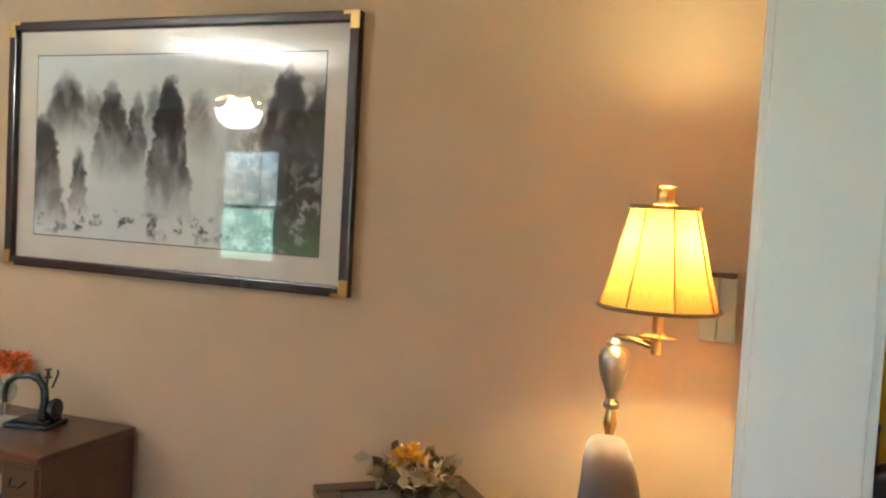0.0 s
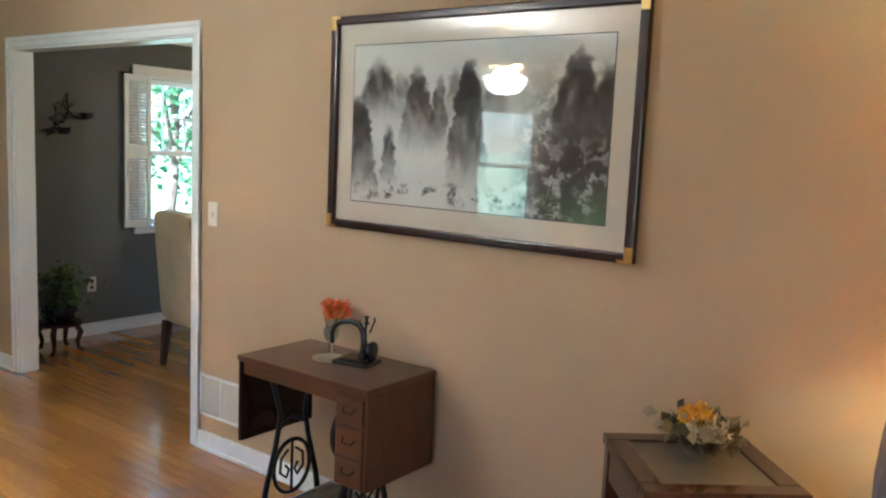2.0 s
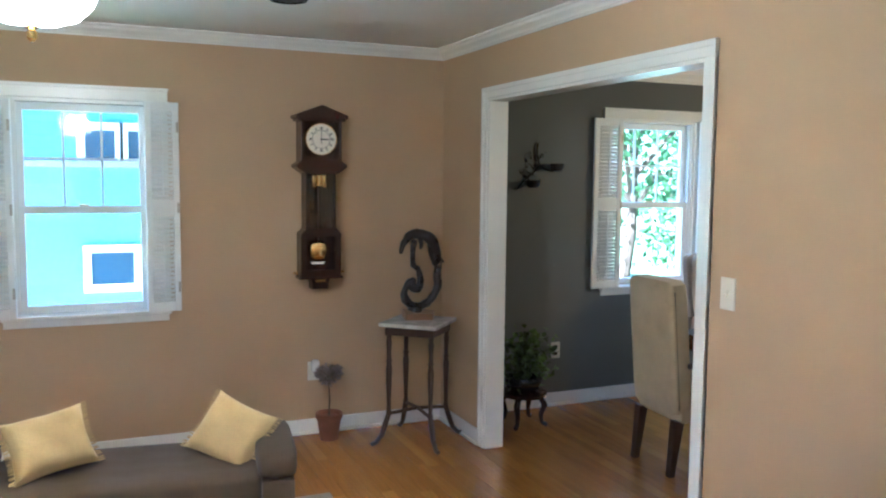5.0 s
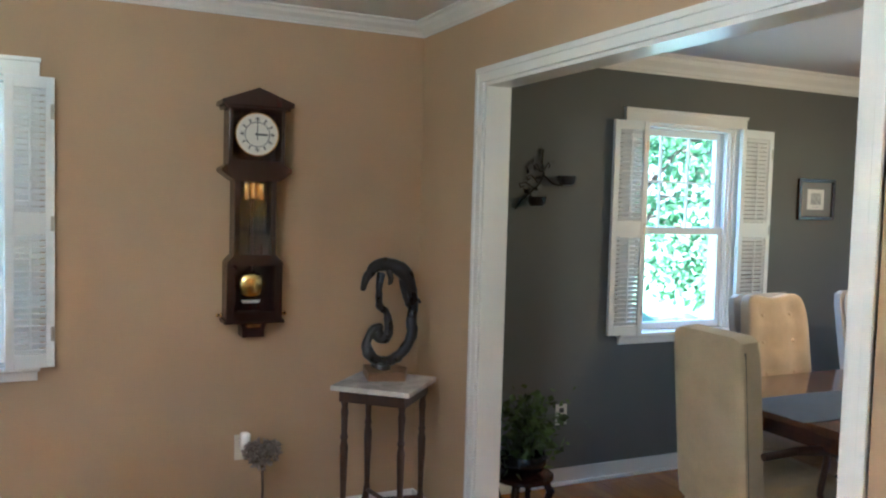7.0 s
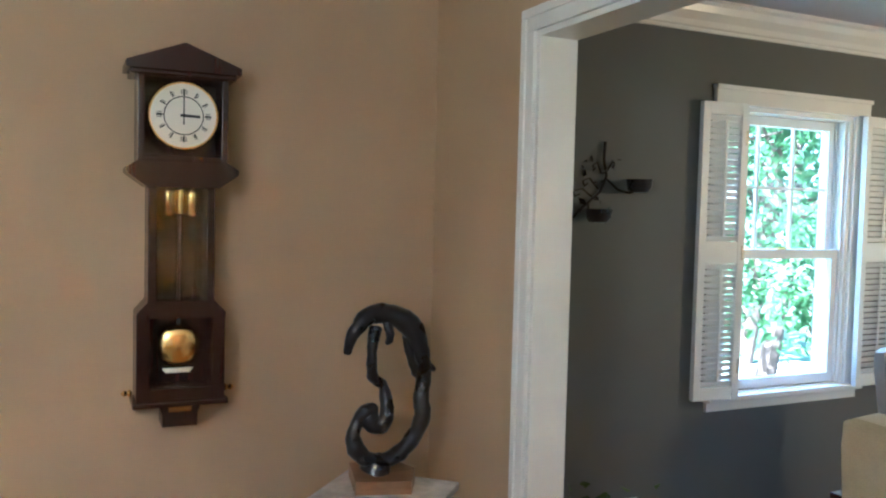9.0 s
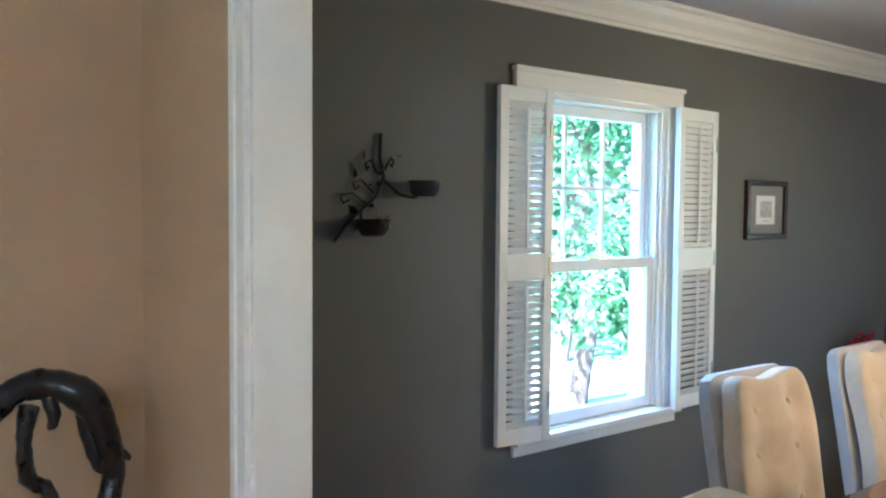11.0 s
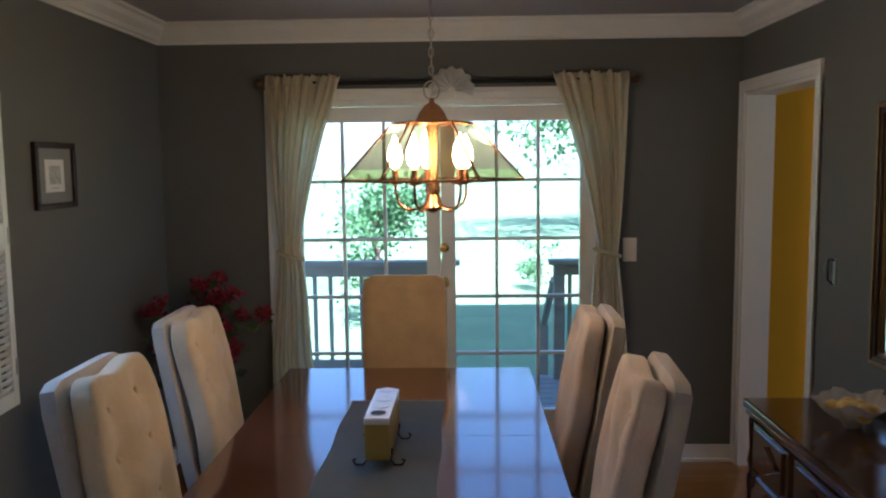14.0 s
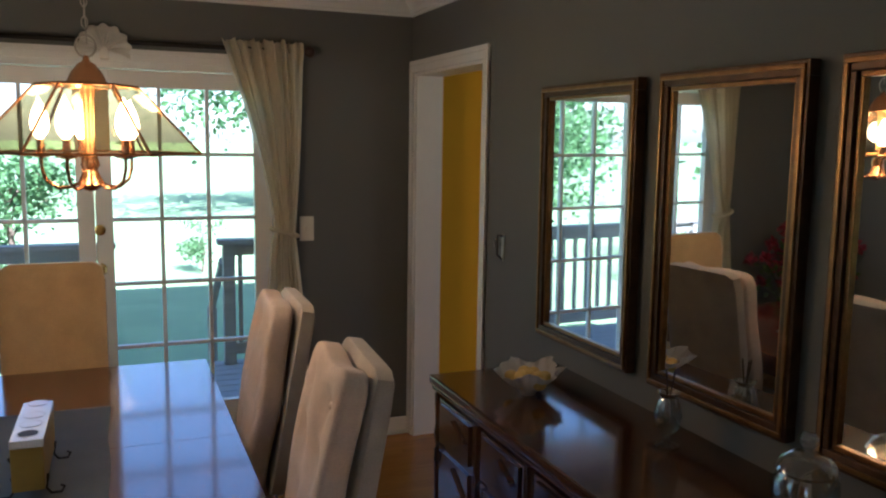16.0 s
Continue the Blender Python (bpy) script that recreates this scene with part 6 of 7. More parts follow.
SIDE_LABEL = "cream tufted upholstered dining chair at the table side"
SIDE_GROUP = "chairs along the table"
tufted_chair((0.88, 1.735, 0), 0, CREAM, SIDE_LABEL, SIDE_GROUP, 1, 0.5)
tufted_chair((0.855, 2.555, 0), 1.5, CREAM, SIDE_LABEL, SIDE_GROUP, 2, 0.5)
tufted_chair((1.905, 1.72, 0), 176, CREAM_LIT, SIDE_LABEL, SIDE_GROUP, 3, 0.5)
tufted_chair((1.895, 2.52, 0), 178, CREAM_LIT, SIDE_LABEL, SIDE_GROUP, 4, 0.5)


def host_chair(at, turn, cloth, label, arms=False, drop=0.0):
    c = thing("host_chair", at, label, "chair", "", turn)
    w, high = 0.205, 1.135 - drop
    tilt = Matrix.Rotation(radians(-5), 3, 'Y')
    bm = B()
    cushion(bm, (0.11, 2 * w, high - 0.335), (0, 0, 0), 14, 8)
    for v in bm.verts:
        v.co = tilt @ v.co + Vector((-0.235, 0, (high + 0.335) / 2))
    b = part("backrest", bm, cloth, c, "", True)
    for s in (-1, 1):
        e = [tilt @ Vector((-0.03, s * (w - 0.004), z)) + Vector((-0.235, 0, (high + 0.335) / 2)) for z in (-0.33, 0.0, 0.32)]
        part("piping", tube(B(), e, 0.005, 6), PIPING, b, "dark welt along the side")
    bm = B()
    cushion(bm, (0.46, 2 * w, 0.13), (0.03, 0, 0.43), 7, 7)
    part("seat", bm, cloth, c, "", True)
    part("seat_frame", box(B(), (-0.22, -w + 0.005, 0.30), (0.24, w - 0.005, 0.38), 0.008), cloth, c)
    for x in (-0.225, 0.21):
        for y in (-w + 0.035, w - 0.035):
            part("leg", tube(B(), [(x - (0.035 if x < 0 else 0), y, 0), (x, y, 0.31)], [0.024, 0.038], 4), DARKWOOD, c)
    if arms:
        for s in (-1, 1):
            y = s * (w + 0.018)
            part("arm", tube(B(), [(-0.20, y, 0.62), (-0.05, y + s * 0.012, 0.635), (0.12, y + s * 0.018, 0.625), (0.19, y + s * 0.012, 0.60), (0.20, y, 0.57)], [0.016, 0.018, 0.021, 0.022, 0.016], 10), DARKWOOD, c, "dark wooden arm", True)
            part("arm_post", tube(B(), [(0.12, y + s * 0.014, 0.615), (0.10, y, 0.45), (0.14, y - s * 0.01, 0.33)], [0.015, 0.013, 0.016], 8), DARKWOOD, c, "", True)
    return c


host_chair((1.31, 1.01, 0), 87, OLIVE, "tall straight-backed olive-cream armchair at the table end", True, 0.055)
host_chair((1.36, 3.22, 0), -90, BUTTER, "tall straight-backed butter-coloured chair at the far table end")


def chandelier():
    x, y = CHAND
    c = thing("chandelier", (x, y, 0), "copper chandelier with clear glass panes and lit candle bulbs", "chandelier")
    bm = B()
    lathe(bm, [(0.055, H - 0.001), (0.055, H - 0.01), (0.03, H - 0.028), (0.008, H - 0.032), (0.004, H - 0.045)], seg=20)
    part("ceiling_canopy", bm, COPPER, c, "", True)
    link = B()
    for k in range(16):
        a0, a1 = 2 * math.pi * k / 16, 2 * math.pi * (k + 1) / 16
        tube(link, [(0.008 * math.cos(a0), 0, 0.017 * math.sin(a0)), (0.008 * math.cos(a1), 0, 0.017 * math.sin(a1))], 0.002, 5, False)
    lm = mesh_of("chain_link", link, PEWTER)
    for k in range(15):
        shared("chain_link", lm, c, (0, 0, H - 0.055 - 0.029 * k), (0, 0, 90 * (k % 2)))
    part("cord", tube(B(), [(0.003, 0, H - 0.04), (-0.004, 0.004, 2.2), (0.004, -0.003, 1.92)], 0.0018, 6), PEWTER, c)
    bm = B()
    for k in range(20):
        a0, a1 = 2 * math.pi * k / 20, 2 * math.pi * (k + 1) / 20
        tube(bm, [(0.026 * math.cos(a0), 0, 1.915 + 0.03 * math.sin(a0)), (0.026 * math.cos(a1), 0, 1.915 + 0.03 * math.sin(a1))], 0.003, 6, False)
    part("hanging_ring", bm, PEWTER, c, "", True)
    bm = B()
    lathe(bm, [(0.006, 1.89), (0.010, 1.875), (0.022, 1.868), (0.040, 1.845), (0.052, 1.82), (0.062, 1.812), (0.062, 1.806), (0.02, 1.80), (0.016, 1.76)], seg=24)
    part("cap", bm, COPPER, c, "", True)
    bm = B()
    lathe(bm, [(0.016, 1.80), (0.014, 1.66), (0.018, 1.62), (0.026, 1.59), (0.020, 1.575), (0.030, 1.55), (0.040, 1.535), (0.020, 1.52), (0.004, 1.515)], seg=20)
    part("centre_column", bm, COPPER, c, "", True)
    n, r0, r1, z0, z1 = 6, 0.132, 0.300, 1.808, 1.623
    off = 0.0
    for k in range(n):
        a0, a1 = 2 * math.pi * k / n + off, 2 * math.pi * (k + 1) / n + off
        p = [Vector((r0 * math.cos(a0), r0 * math.sin(a0), z0)), Vector((r0 * math.cos(a1), r0 * math.sin(a1), z0)), Vector((r1 * math.cos(a1), r1 * math.sin(a1), z1)), Vector((r1 * math.cos(a0), r1 * math.sin(a0), z1))]
        bm = B()
        out = (p[1] - p[0]).cross(p[3] - p[0]).normalized() * 0.004
        a = [bm.verts.new(q) for q in p]
        b = [bm.verts.new(q + out) for q in p]
        bm.faces.new(a)
        bm.faces.new(b[::-1])
        for i in range(4):
            bm.faces.new((a[i], b[i], b[(i + 1) % 4], a[(i + 1) % 4]))
        bmesh.ops.recalc_face_normals(bm, faces=bm.faces[:])
        g = part("glass_panel", bm, AMBER, c, "clear bevelled glass panel")
        g.visible_shadow = False
        bm = B()
        tube(bm, [p[0], p[3]], 0.004, 6)
        tube(bm, [p[0], p[1]], 0.004, 6)
        tube(bm, [p[3], p[2]], 0.004, 6)
        part("panel_edge", bm, COPPER, c)
        part("spoke", tube(B(), [(0.03 * math.cos(a0), 0.03 * math.sin(a0), 1.81), tuple(p[0])], 0.004, 6), COPPER, c)
    for k in range(5):
        a = 2 * math.pi * k / 5 + 0.5
        ca, sa = math.cos(a), math.sin(a)
        pts = [(0.02, 1.545), (0.05, 1.528), (0.085, 1.525), (0.115, 1.545), (0.126, 1.58), (0.126, 1.612)]
        part("arm", tube(B(), [(ca * r, sa * r, z) for r, z in pts], 0.0048, 8), COPPER, c, "", True)
        bm = B()
        lathe(bm, [(0.004, 1.606), (0.026, 1.612), (0.027, 1.618), (0.010, 1.62), (0.010, 1.66), (0.006, 1.662)], (ca * 0.126, sa * 0.126, 0), 16)
        part("candle_cup", bm, COPPER, c, "", True)
        bm = B()
        lathe(bm, [(0.008, 1.662), (0.020, 1.678), (0.025, 1.700), (0.020, 1.730), (0.009, 1.756), (0.001, 1.775)], (ca * 0.126, sa * 0.126, 0), 14)
        part("candle_bulb", bm, BULB, c, "lit flame-shaped bulb", True).visible_shadow = False


chandelier()


def curtain(x_wall, sign, label):
    """A tied-back curtain: x_wall: its outer edge; sign: the way it reaches towards the middle of the doors."""
    c = thing("curtain", (0, 0, 0), label, "curtain", "curtains at the garden doors")
    bm = B()
    n, rows = 150, 80
    ztop, ztie, zbot = 2.145, 1.19, 0.02
    grid = []
    for j in range(rows + 1):
        z = ztop + (zbot - ztop) * j / rows
        if z > ztie:
            f = (z - ztie) / (ztop - ztie)
            wide = 0.105 + 0.295 * f ** 1.15
            off = 0.045 * (1 - f) * (1 - f)
        else:
            f = (ztie - z) / (ztie - zbot)
            wide = 0.115 + 0.12 * min(1, f * 1.7) ** 0.8
            off = 0.045 - 0.06 * min(1, f * 2.0)
        row = []
        for i in range(n + 1):
            u = i / n
            amp = 0.012 + 0.016 * (wide / 0.4)
            warp = u + 0.035 * math.sin(u * 9 + x_wall * 7) + 0.02 * math.sin(u * 21 + 1.3)
            fold = math.sin(warp * 2 * math.pi * 6.5 + 0.5 * math.sin(j * 0.11)) + 0.35 * math.sin(warp * 2 * math.pi * 14 + 1.0)
            pinch = math.exp(-((z - 2.095) / 0.028) ** 2)
            y = NY - 0.085 + amp * fold * (1 - 0.75 * pinch) + 0.005 * math.sin(u * 97) * min(1, max(0, (z - 1.95) / 0.1))
            y -= 0.024 * pinch + 0.012 * min(1, max(0, (z - 2.02) / 0.06))
            y -= 0.03 * math.exp(-((z - ztie) / 0.08) ** 2) * math.cos((u - 0.5) * math.pi)
            row.append(bm.verts.new((x_wall + sign * (off + wide * u + 0.006 * math.sin(u * 57)), y, z + (0.006 * math.sin(u * 31) + 0.005 * math.sin(u * 83) if j == 0 else 0))))
        grid.append(row)
    for j in range(rows):
        for i in range(n):
            bm.faces.new((grid[j][i], grid[j][i + 1], grid[j + 1][i + 1], grid[j + 1][i]))
    part("drape", bm, DRAPE, c, "cream gathered cloth", True)
    bm = B()
    pts = []
    for k in range(25):
        a = math.pi * 2 * k / 24
        pts.append((x_wall + sign * (0.045 + 0.058 + 0.068 * math.cos(a)), NY - 0.098 + 0.05 * math.sin(a), ztie + 0.02 * math.cos(a) * sign * -1))
    tube(bm, pts, 0.011, 8, False)
    part("tie_back", bm, DRAPE, c, "cloth tie-back")


curtain(0.61, 1, "cream curtain tied back beside the garden doors")
curtain(2.525, -1, "cream curtain tied back beside the garden doors, near the switch")
r = thing("curtain_rod", (0, 0, 0), "dark curtain rod with ball finials above the doors", "curtain rod")
part("rod", tube(B(), [(0.585, NY - 0.085, 2.105), (2.545, NY - 0.085, 2.105)], 0.012, 12), IRON, r, "", True)
for x, s in ((0.585, -1), (2.545, 1)):
    bm = B()
    lathe(bm, [(0.010, -0.03), (0.016, -0.02), (0.012, -0.012), (0.026, 0.006), (0.029, 0.02), (0.022, 0.036), (0.004, 0.045)], seg=18)
    bmesh.ops.transform(bm, matrix=pose(x, NY - 0.085, 2.105, 0, 90 * s), verts=bm.verts[:])
    part("finial", bm, DARKWOOD, r, "dark wooden finial", True)
    part("bracket", tube(B(), [(x - s * 0.045, NY - 0.001, 2.105), (x - s * 0.045, NY - 0.085, 2.105)], 0.008, 8), IRON, r)


def shell_ornament():
    s = thing("shell_ornament", (1.595, NY - 0.03, 2.115), "pale scallop shell ornament above the garden doors", "ornament")
    bm = B()
    n = 48
    rim = []
    hub = bm.verts.new((0, -0.05, -0.055))
    for k in range(n + 1):
        a = math.pi * (-0.12 + 1.24 * k / n)
        r_ = 0.115 + 0.008 * math.cos(k * 2 * math.pi / 6)
        rim.append([bm.verts.new((math.cos(a) * r_ * f, -0.05 - 0.030 * math.sin(f * 2.6) + 0.008 * f * math.cos(k * 2 * math.pi / 6), -0.045 + math.sin(a) * r_ * f * 0.95)) for f in (0.35, 0.6, 0.82, 1.0)])
    for k in range(n):
        bm.faces.new((hub, rim[k][0], rim[k + 1][0]))
        for i in range(3):
            bm.faces.new((rim[k][i], rim[k][i + 1], rim[k + 1][i + 1], rim[k + 1][i]))
    bmesh.ops.solidify(bm, geom=bm.faces[:], thickness=0.012)
    part("scallop", bm, SHELLM, s, "", True)
    part("mount", box(B(), (-0.02, -0.06, -0.09), (0.02, 0.03, -0.03), 0.004), SHELLM, s)


shell_ornament()


def mirror(y0, y1, z0, z1, askew, label):
    m = thing("wall_mirror", (EX, (y0 + y1) / 2, (z0 + z1) / 2), label, "mirror", "row of mirrors above the buffet")
    m.matrix_world = pose(EX - 0.010, (y0 + y1) / 2, (z0 + z1) / 2, 0, -0.3, askew)
    w, h = (y1 - y0) / 2, (z1 - z0) / 2
    t = 0.052
    def ring(bm, a, b, x0, x1):
        for lo, hi in (((x0, -w + a, h - b), (x1, w - a, h - a)), ((x0, -w + a, -h + a), (x1, w - a, -h + b)), ((x0, -w + a, -h + b), (x1, -w + b, h - b)), ((x0, w - b, -h + b), (x1, w - a, h - b))):
            box(bm, lo, hi, 0.003)
    bm = B()
    ring(bm, 0.0, t - 0.013, -0.036, -0.001)
    fr = part("mirror_frame", bm, GILT, m, "dark antique gilt frame")
    bm = B()
    ring(bm, 0.010, 0.022, -0.043, -0.036)
    part("raised_bead", bm, GILTLIP, fr)
    bm = B()
    ring(bm, t - 0.013, t, -0.026, -0.001)
    part("inner_lip", bm, GILTLIP, fr, "bright gilt inner lip")
    part("mirror_glass", box(B(), (-0.016, -w + t, -h + t), (-0.010, w - t, h - t)), MIRROR, m)


mirror(1.842, 2.437, 0.94, 1.875, 0.5, "tall gilt-framed wall mirror above the buffet")
mirror(1.180, 1.722, 0.945, 1.875, 1.8, "tall gilt-framed wall mirror above the buffet")
mirror(0.50, 1.078, 0.945, 1.875, 0.9, "tall gilt-framed wall mirror above the buffet")


def buffet():
    b = thing("buffet", (0, 0, 0), "dark carved wooden buffet under the mirrors", "sideboard")
    x0, x1, y0, y1, z = 2.635, EX - 0.016, 0.55, 2.32, 0.85
    bm = B()
    box(bm, (x0 - 0.012, y0 - 0.01, z - 0.032), (x1, y1 + 0.012, z), 0.008)
    part("top", bm, BUFFETWOOD, b)
    bm = B()
    box(bm, (x0 - 0.004, y0 - 0.002, z - 0.052), (x1, y1 + 0.004, z - 0.032), 0.006)
    part("top_moulding", bm, BUFFETWOOD, b)
    part("body", box(B(), (x0 + 0.022, y0 + 0.01, 0.08), (x1, y1 - 0.012, z - 0.052), 0.004), BUFFETWOOD, b)
    part("plinth", box(B(), (x0 + 0.008, y0, 0.0), (x1, y1, 0.08), 0.005), BUFFETWOOD, b)
    n = 5
    for k in range(n):
        a = y0 + 0.02 + (y1 - y0 - 0.04) * k / n
        c = y0 + 0.02 + (y1 - y0 - 0.04) * (k + 1) / n
        bm = B()
        lathe(bm, [(0.018, 0.085), (0.022, 0.11), (0.014, 0.13), (0.017, 0.40), (0.020, 0.55), (0.014, 0.60), (0.022, 0.64), (0.016, 0.68), (0.020, 0.79)], (x0 + 0.016, c if k < n - 1 else c - 0.01, 0), 12)
        part("turned_pilaster", bm, BUFFETWOOD, b, "", True)
        door = part("door", box(B(), (x0 + 0.006, a + 0.025, 0.10), (x0 + 0.022, c - 0.025, z - 0.07), 0.004), BUFFETWOOD, b)
        for z0, z1 in ((0.13, 0.40), (0.43, 0.60), (0.63, 0.765)):
            bm = B()
            prism(bm, [(a + 0.05, z0), (c - 0.05, z0), (c - 0.05, z1), (a + 0.05, z1)], x0 - 0.002, x0 + 0.006, 0)
            prism(bm, [((a + c) / 2, z0 + 0.02), (c - 0.07, (z0 + z1) / 2), ((a + c) / 2, z1 - 0.02), (a + 0.07, (z0 + z1) / 2)], x0 - 0.012, x0 - 0.002, 0)
            part("carved_panel", bm, BUFFETWOOD, door)
        bm = B()
        tube(bm, [(x0 + 0.006, c - 0.04, 0.62), (x0 - 0.012, c - 0.04, 0.60), (x0 - 0.012, c - 0.04, 0.56), (x0 + 0.006, c - 0.04, 0.54)], 0.004, 8)
        part("door_pull", bm, IRON, door, "dark iron pull", True)


buffet()


def leaf_bowl():
    f = thing("leaf_bowl", (2.85, 2.01, 0.85), "white leaf-shaped ceramic bowl holding yellow fruit", "bowl", turn=30)
    bm = B()
    n = 60
    rings = []
    for r, z, wv in ((0.03, 0.0, 0), (0.036, 0.008, 0), (0.05, 0.02, 0.0), (0.088, 0.036, 0.03), (0.122, 0.056, 0.09), (0.148, 0.078, 0.16)):
        rings.append([bm.verts.new((r * (1 + wv * (0.5 * math.cos(7 * a) + 0.5 * math.cos(19 * a + 1))) * math.cos(a), 0.82 * r * (1 + wv * (0.5 * math.cos(7 * a) + 0.5 * math.cos(19 * a + 1))) * math.sin(a), z + 0.07 * wv * math.cos(5 * a))) for a in [2 * math.pi * k / n for k in range(n)]])
    bm.faces.new(rings[0][::-1])
    for a, b in zip(rings, rings[1:]):
        for k in range(n):
            bm.faces.new((a[k], a[(k + 1) % n], b[(k + 1) % n], b[k]))
    bmesh.ops.solidify(bm, geom=bm.faces[:], thickness=0.006)
    bmesh.ops.scale(bm, vec=(0.84, 0.84, 1.12), verts=bm.verts[:])
    part("ceramic_leaf", bm, CERAMIC, f, "", True)
    rng = random.Random(4)
    for k in range(9):
        a, r = 2.4 * k, 0.018 * math.sqrt(k) * 1.4
        bm = B()
        cushion(bm, (0.05, 0.042, 0.042), (math.cos(a) * r, math.sin(a) * r, 0.052 + 0.01 * (k < 4)), 2.2, 5)
        part("fruit", bm, WAX, f, "waxy yellow fruit", True)


leaf_bowl()


def glass_jar():
    j = thing("glass_jar", (2.985, 0.985, 0.85), "clear glass lidded jar on the buffet", "jar")
    bm = B()
    lathe(bm, [(0.045, 0), (0.05, 0.004), (0.066, 0.02), (0.07, 0.06), (0.068, 0.10), (0.058, 0.118), (0.054, 0.118), (0.063, 0.098), (0.065, 0.06), (0.06, 0.022), (0.004, 0.008)], seg=32, flute=0.015, n=16)
    part("bowl", bm, ETCHED, j, "", True)
    bm = B()
    lathe(bm, [(0.064, 0.12), (0.066, 0.126), (0.055, 0.148), (0.03, 0.162), (0.010, 0.166), (0.008, 0.172), (0.018, 0.182), (0.020, 0.194), (0.012, 0.206), (0.002, 0.209)], seg=32, flute=0.012, n=16)
    part("lid", bm, ETCHED, j, "glass lid with a knob", True)
    v = thing("bud_vase", (2.99, 1.47, 0.85), "slim clear glass bud vase with dark twigs", "vase")
    bm = B()
    lathe(bm, [(0.032, 0), (0.034, 0.004), (0.010, 0.014), (0.010, 0.03), (0.032, 0.055), (0.038, 0.09), (0.03, 0.125), (0.022, 0.14), (0.032, 0.155), (0.029, 0.155), (0.019, 0.14), (0.027, 0.124), (0.034, 0.09), (0.028, 0.058), (0.003, 0.035)], seg=24)
    part("glass", bm, ETCHED, v, "", True)
    bm = B()
    for k in range(4):
        tube(bm, [(0, 0, 0.06), (0.006 * math.cos(k * 1.7), 0.006 * math.sin(k * 1.7), 0.15), (0.016 * math.cos(k * 1.7), 0.016 * math.sin(k * 1.7), 0.215)], 0.002, 6)
    part("twigs", bm, DARKWOOD, v)


glass_jar()

k = thing("door_knocker", (EX, 2.823, 1.22), "small dark metal wall hook with a glass drop", "wall hook")
part("backplate", box(B(), (-0.006, -0.011, -0.055), (0, 0.011, 0.055), 0.003), PEWTER, k)
bm = B()
lathe(bm, [(0.0, -0.022), (0.016, -0.016), (0.02, 0.0), (0.016, 0.016), (0.0, 0.022)], (-0.028, 0, 0.02), 14)
part("glass_drop", bm, CLEAR, k, "", True)
part("hook", tube(B(), [(-0.006, 0, 0.05), (-0.028, 0, 0.055), (-0.032, 0, 0.02), (-0.03, 0, -0.03), (-0.006, 0, -0.05)], 0.004, 8), IRON, k)


def small_frame():
    f = thing("framed_print", (0, 2.78, 1.645), "small print in a dark wooden frame", "picture")
    w, h, t = 0.163, 0.133, 0.024
    bm = B()
    for lo, hi in (((0.001, -w, h - t), (0.022, w, h)), ((0.001, -w, -h), (0.022, w, -h + t)), ((0.001, -w, -h + t), (0.022, -w + t, h - t)), ((0.001, w - t, -h + t), (0.022, w, h - t))):
        box(bm, lo, hi, 0.004)
    part("wooden_frame", bm, MAHOG, f)
    part("mat_board", box(B(), (0.004, -w + t, -h + t), (0.008, w - t, h - t)), plain("grey_mat", (0.20, 0.20, 0.20), 0.8), f, "grey mat")
    part("print_sheet", box(B(), (0.0082, -0.075, -0.065), (0.0092, 0.075, 0.065)), PAPER, f, "pale printed sheet")
    bm = B()
    box(bm, (0.0094, -0.046, -0.034), (0.0099, 0.046, 0.040))
    part("printed_panel", bm, plain("grey_print_ink", (0.40, 0.40, 0.40), 0.8, vary=0.35, scale=40), f)
    part("caption_bar", box(B(), (0.0094, -0.03, -0.052), (0.0099, 0.03, -0.047)), plain("pale_print_ink", (0.45, 0.45, 0.45), 0.8), f)


small_frame()


def sconce():
    s = thing("wall_candle_holder", (0, 0.703, 1.692), "wrought iron leafy wall sconce with two dark cups", "candle holder")
    bm = B()
    tube(bm, [(0.012, 0.0, 0.17), (0.016, -0.006, 0.10), (0.014, 0.01, 0.04), (0.016, -0.02, -0.02), (0.016, -0.07, -0.06), (0.014, -0.12, -0.10), (0.010, -0.16, -0.155)], [0.007, 0.006, 0.006, 0.006, 0.006, 0.006, 0.004], 8)
    tube(bm, [(0.014, 0.01, 0.03), (0.02, 0.06, -0.01), (0.03, 0.10, -0.02), (0.07, 0.12, -0.015)], 0.005, 8)
    tube(bm, [(0.014, -0.07, -0.06), (0.03, -0.08, -0.11), (0.07, -0.09, -0.12)], 0.005, 8)
    for a, y, z in ((0, -0.05, 0.08), (1, 0.04, 0.09), (2, -0.09, 0.02), (3, -0.13, -0.02)):
        tube(bm, [(0.014, y * 0.3, z - 0.03), (0.02, y * 0.8, z + 0.01), (0.016, y * 1.1, z), (0.014, y, z - 0.02), (0.014, y * 0.85, z - 0.01)], 0.0035, 6)
    part("iron_vine", bm, IRON, s, "", True)
    rng = random.Random(2)
    part("iron_leaves", leaves(B(), rng, 16, lambda q: (0.016, q.uniform(-0.12, 0.06), q.uniform(-0.1, 0.12)), 0.035), IRON, s)
    for y, z in ((0.118, -0.022), (-0.065, -0.138)):
        bm = B()
        lathe(bm, [(0.015, 0.0), (0.035, 0.004), (0.048, 0.022), (0.052, 0.052), (0.049, 0.052), (0.044, 0.024), (0.004, 0.01)], (0.075, y, z), 22)
        part("cup", bm, BRONZE, s, "dark metal cup", True)


sconce()


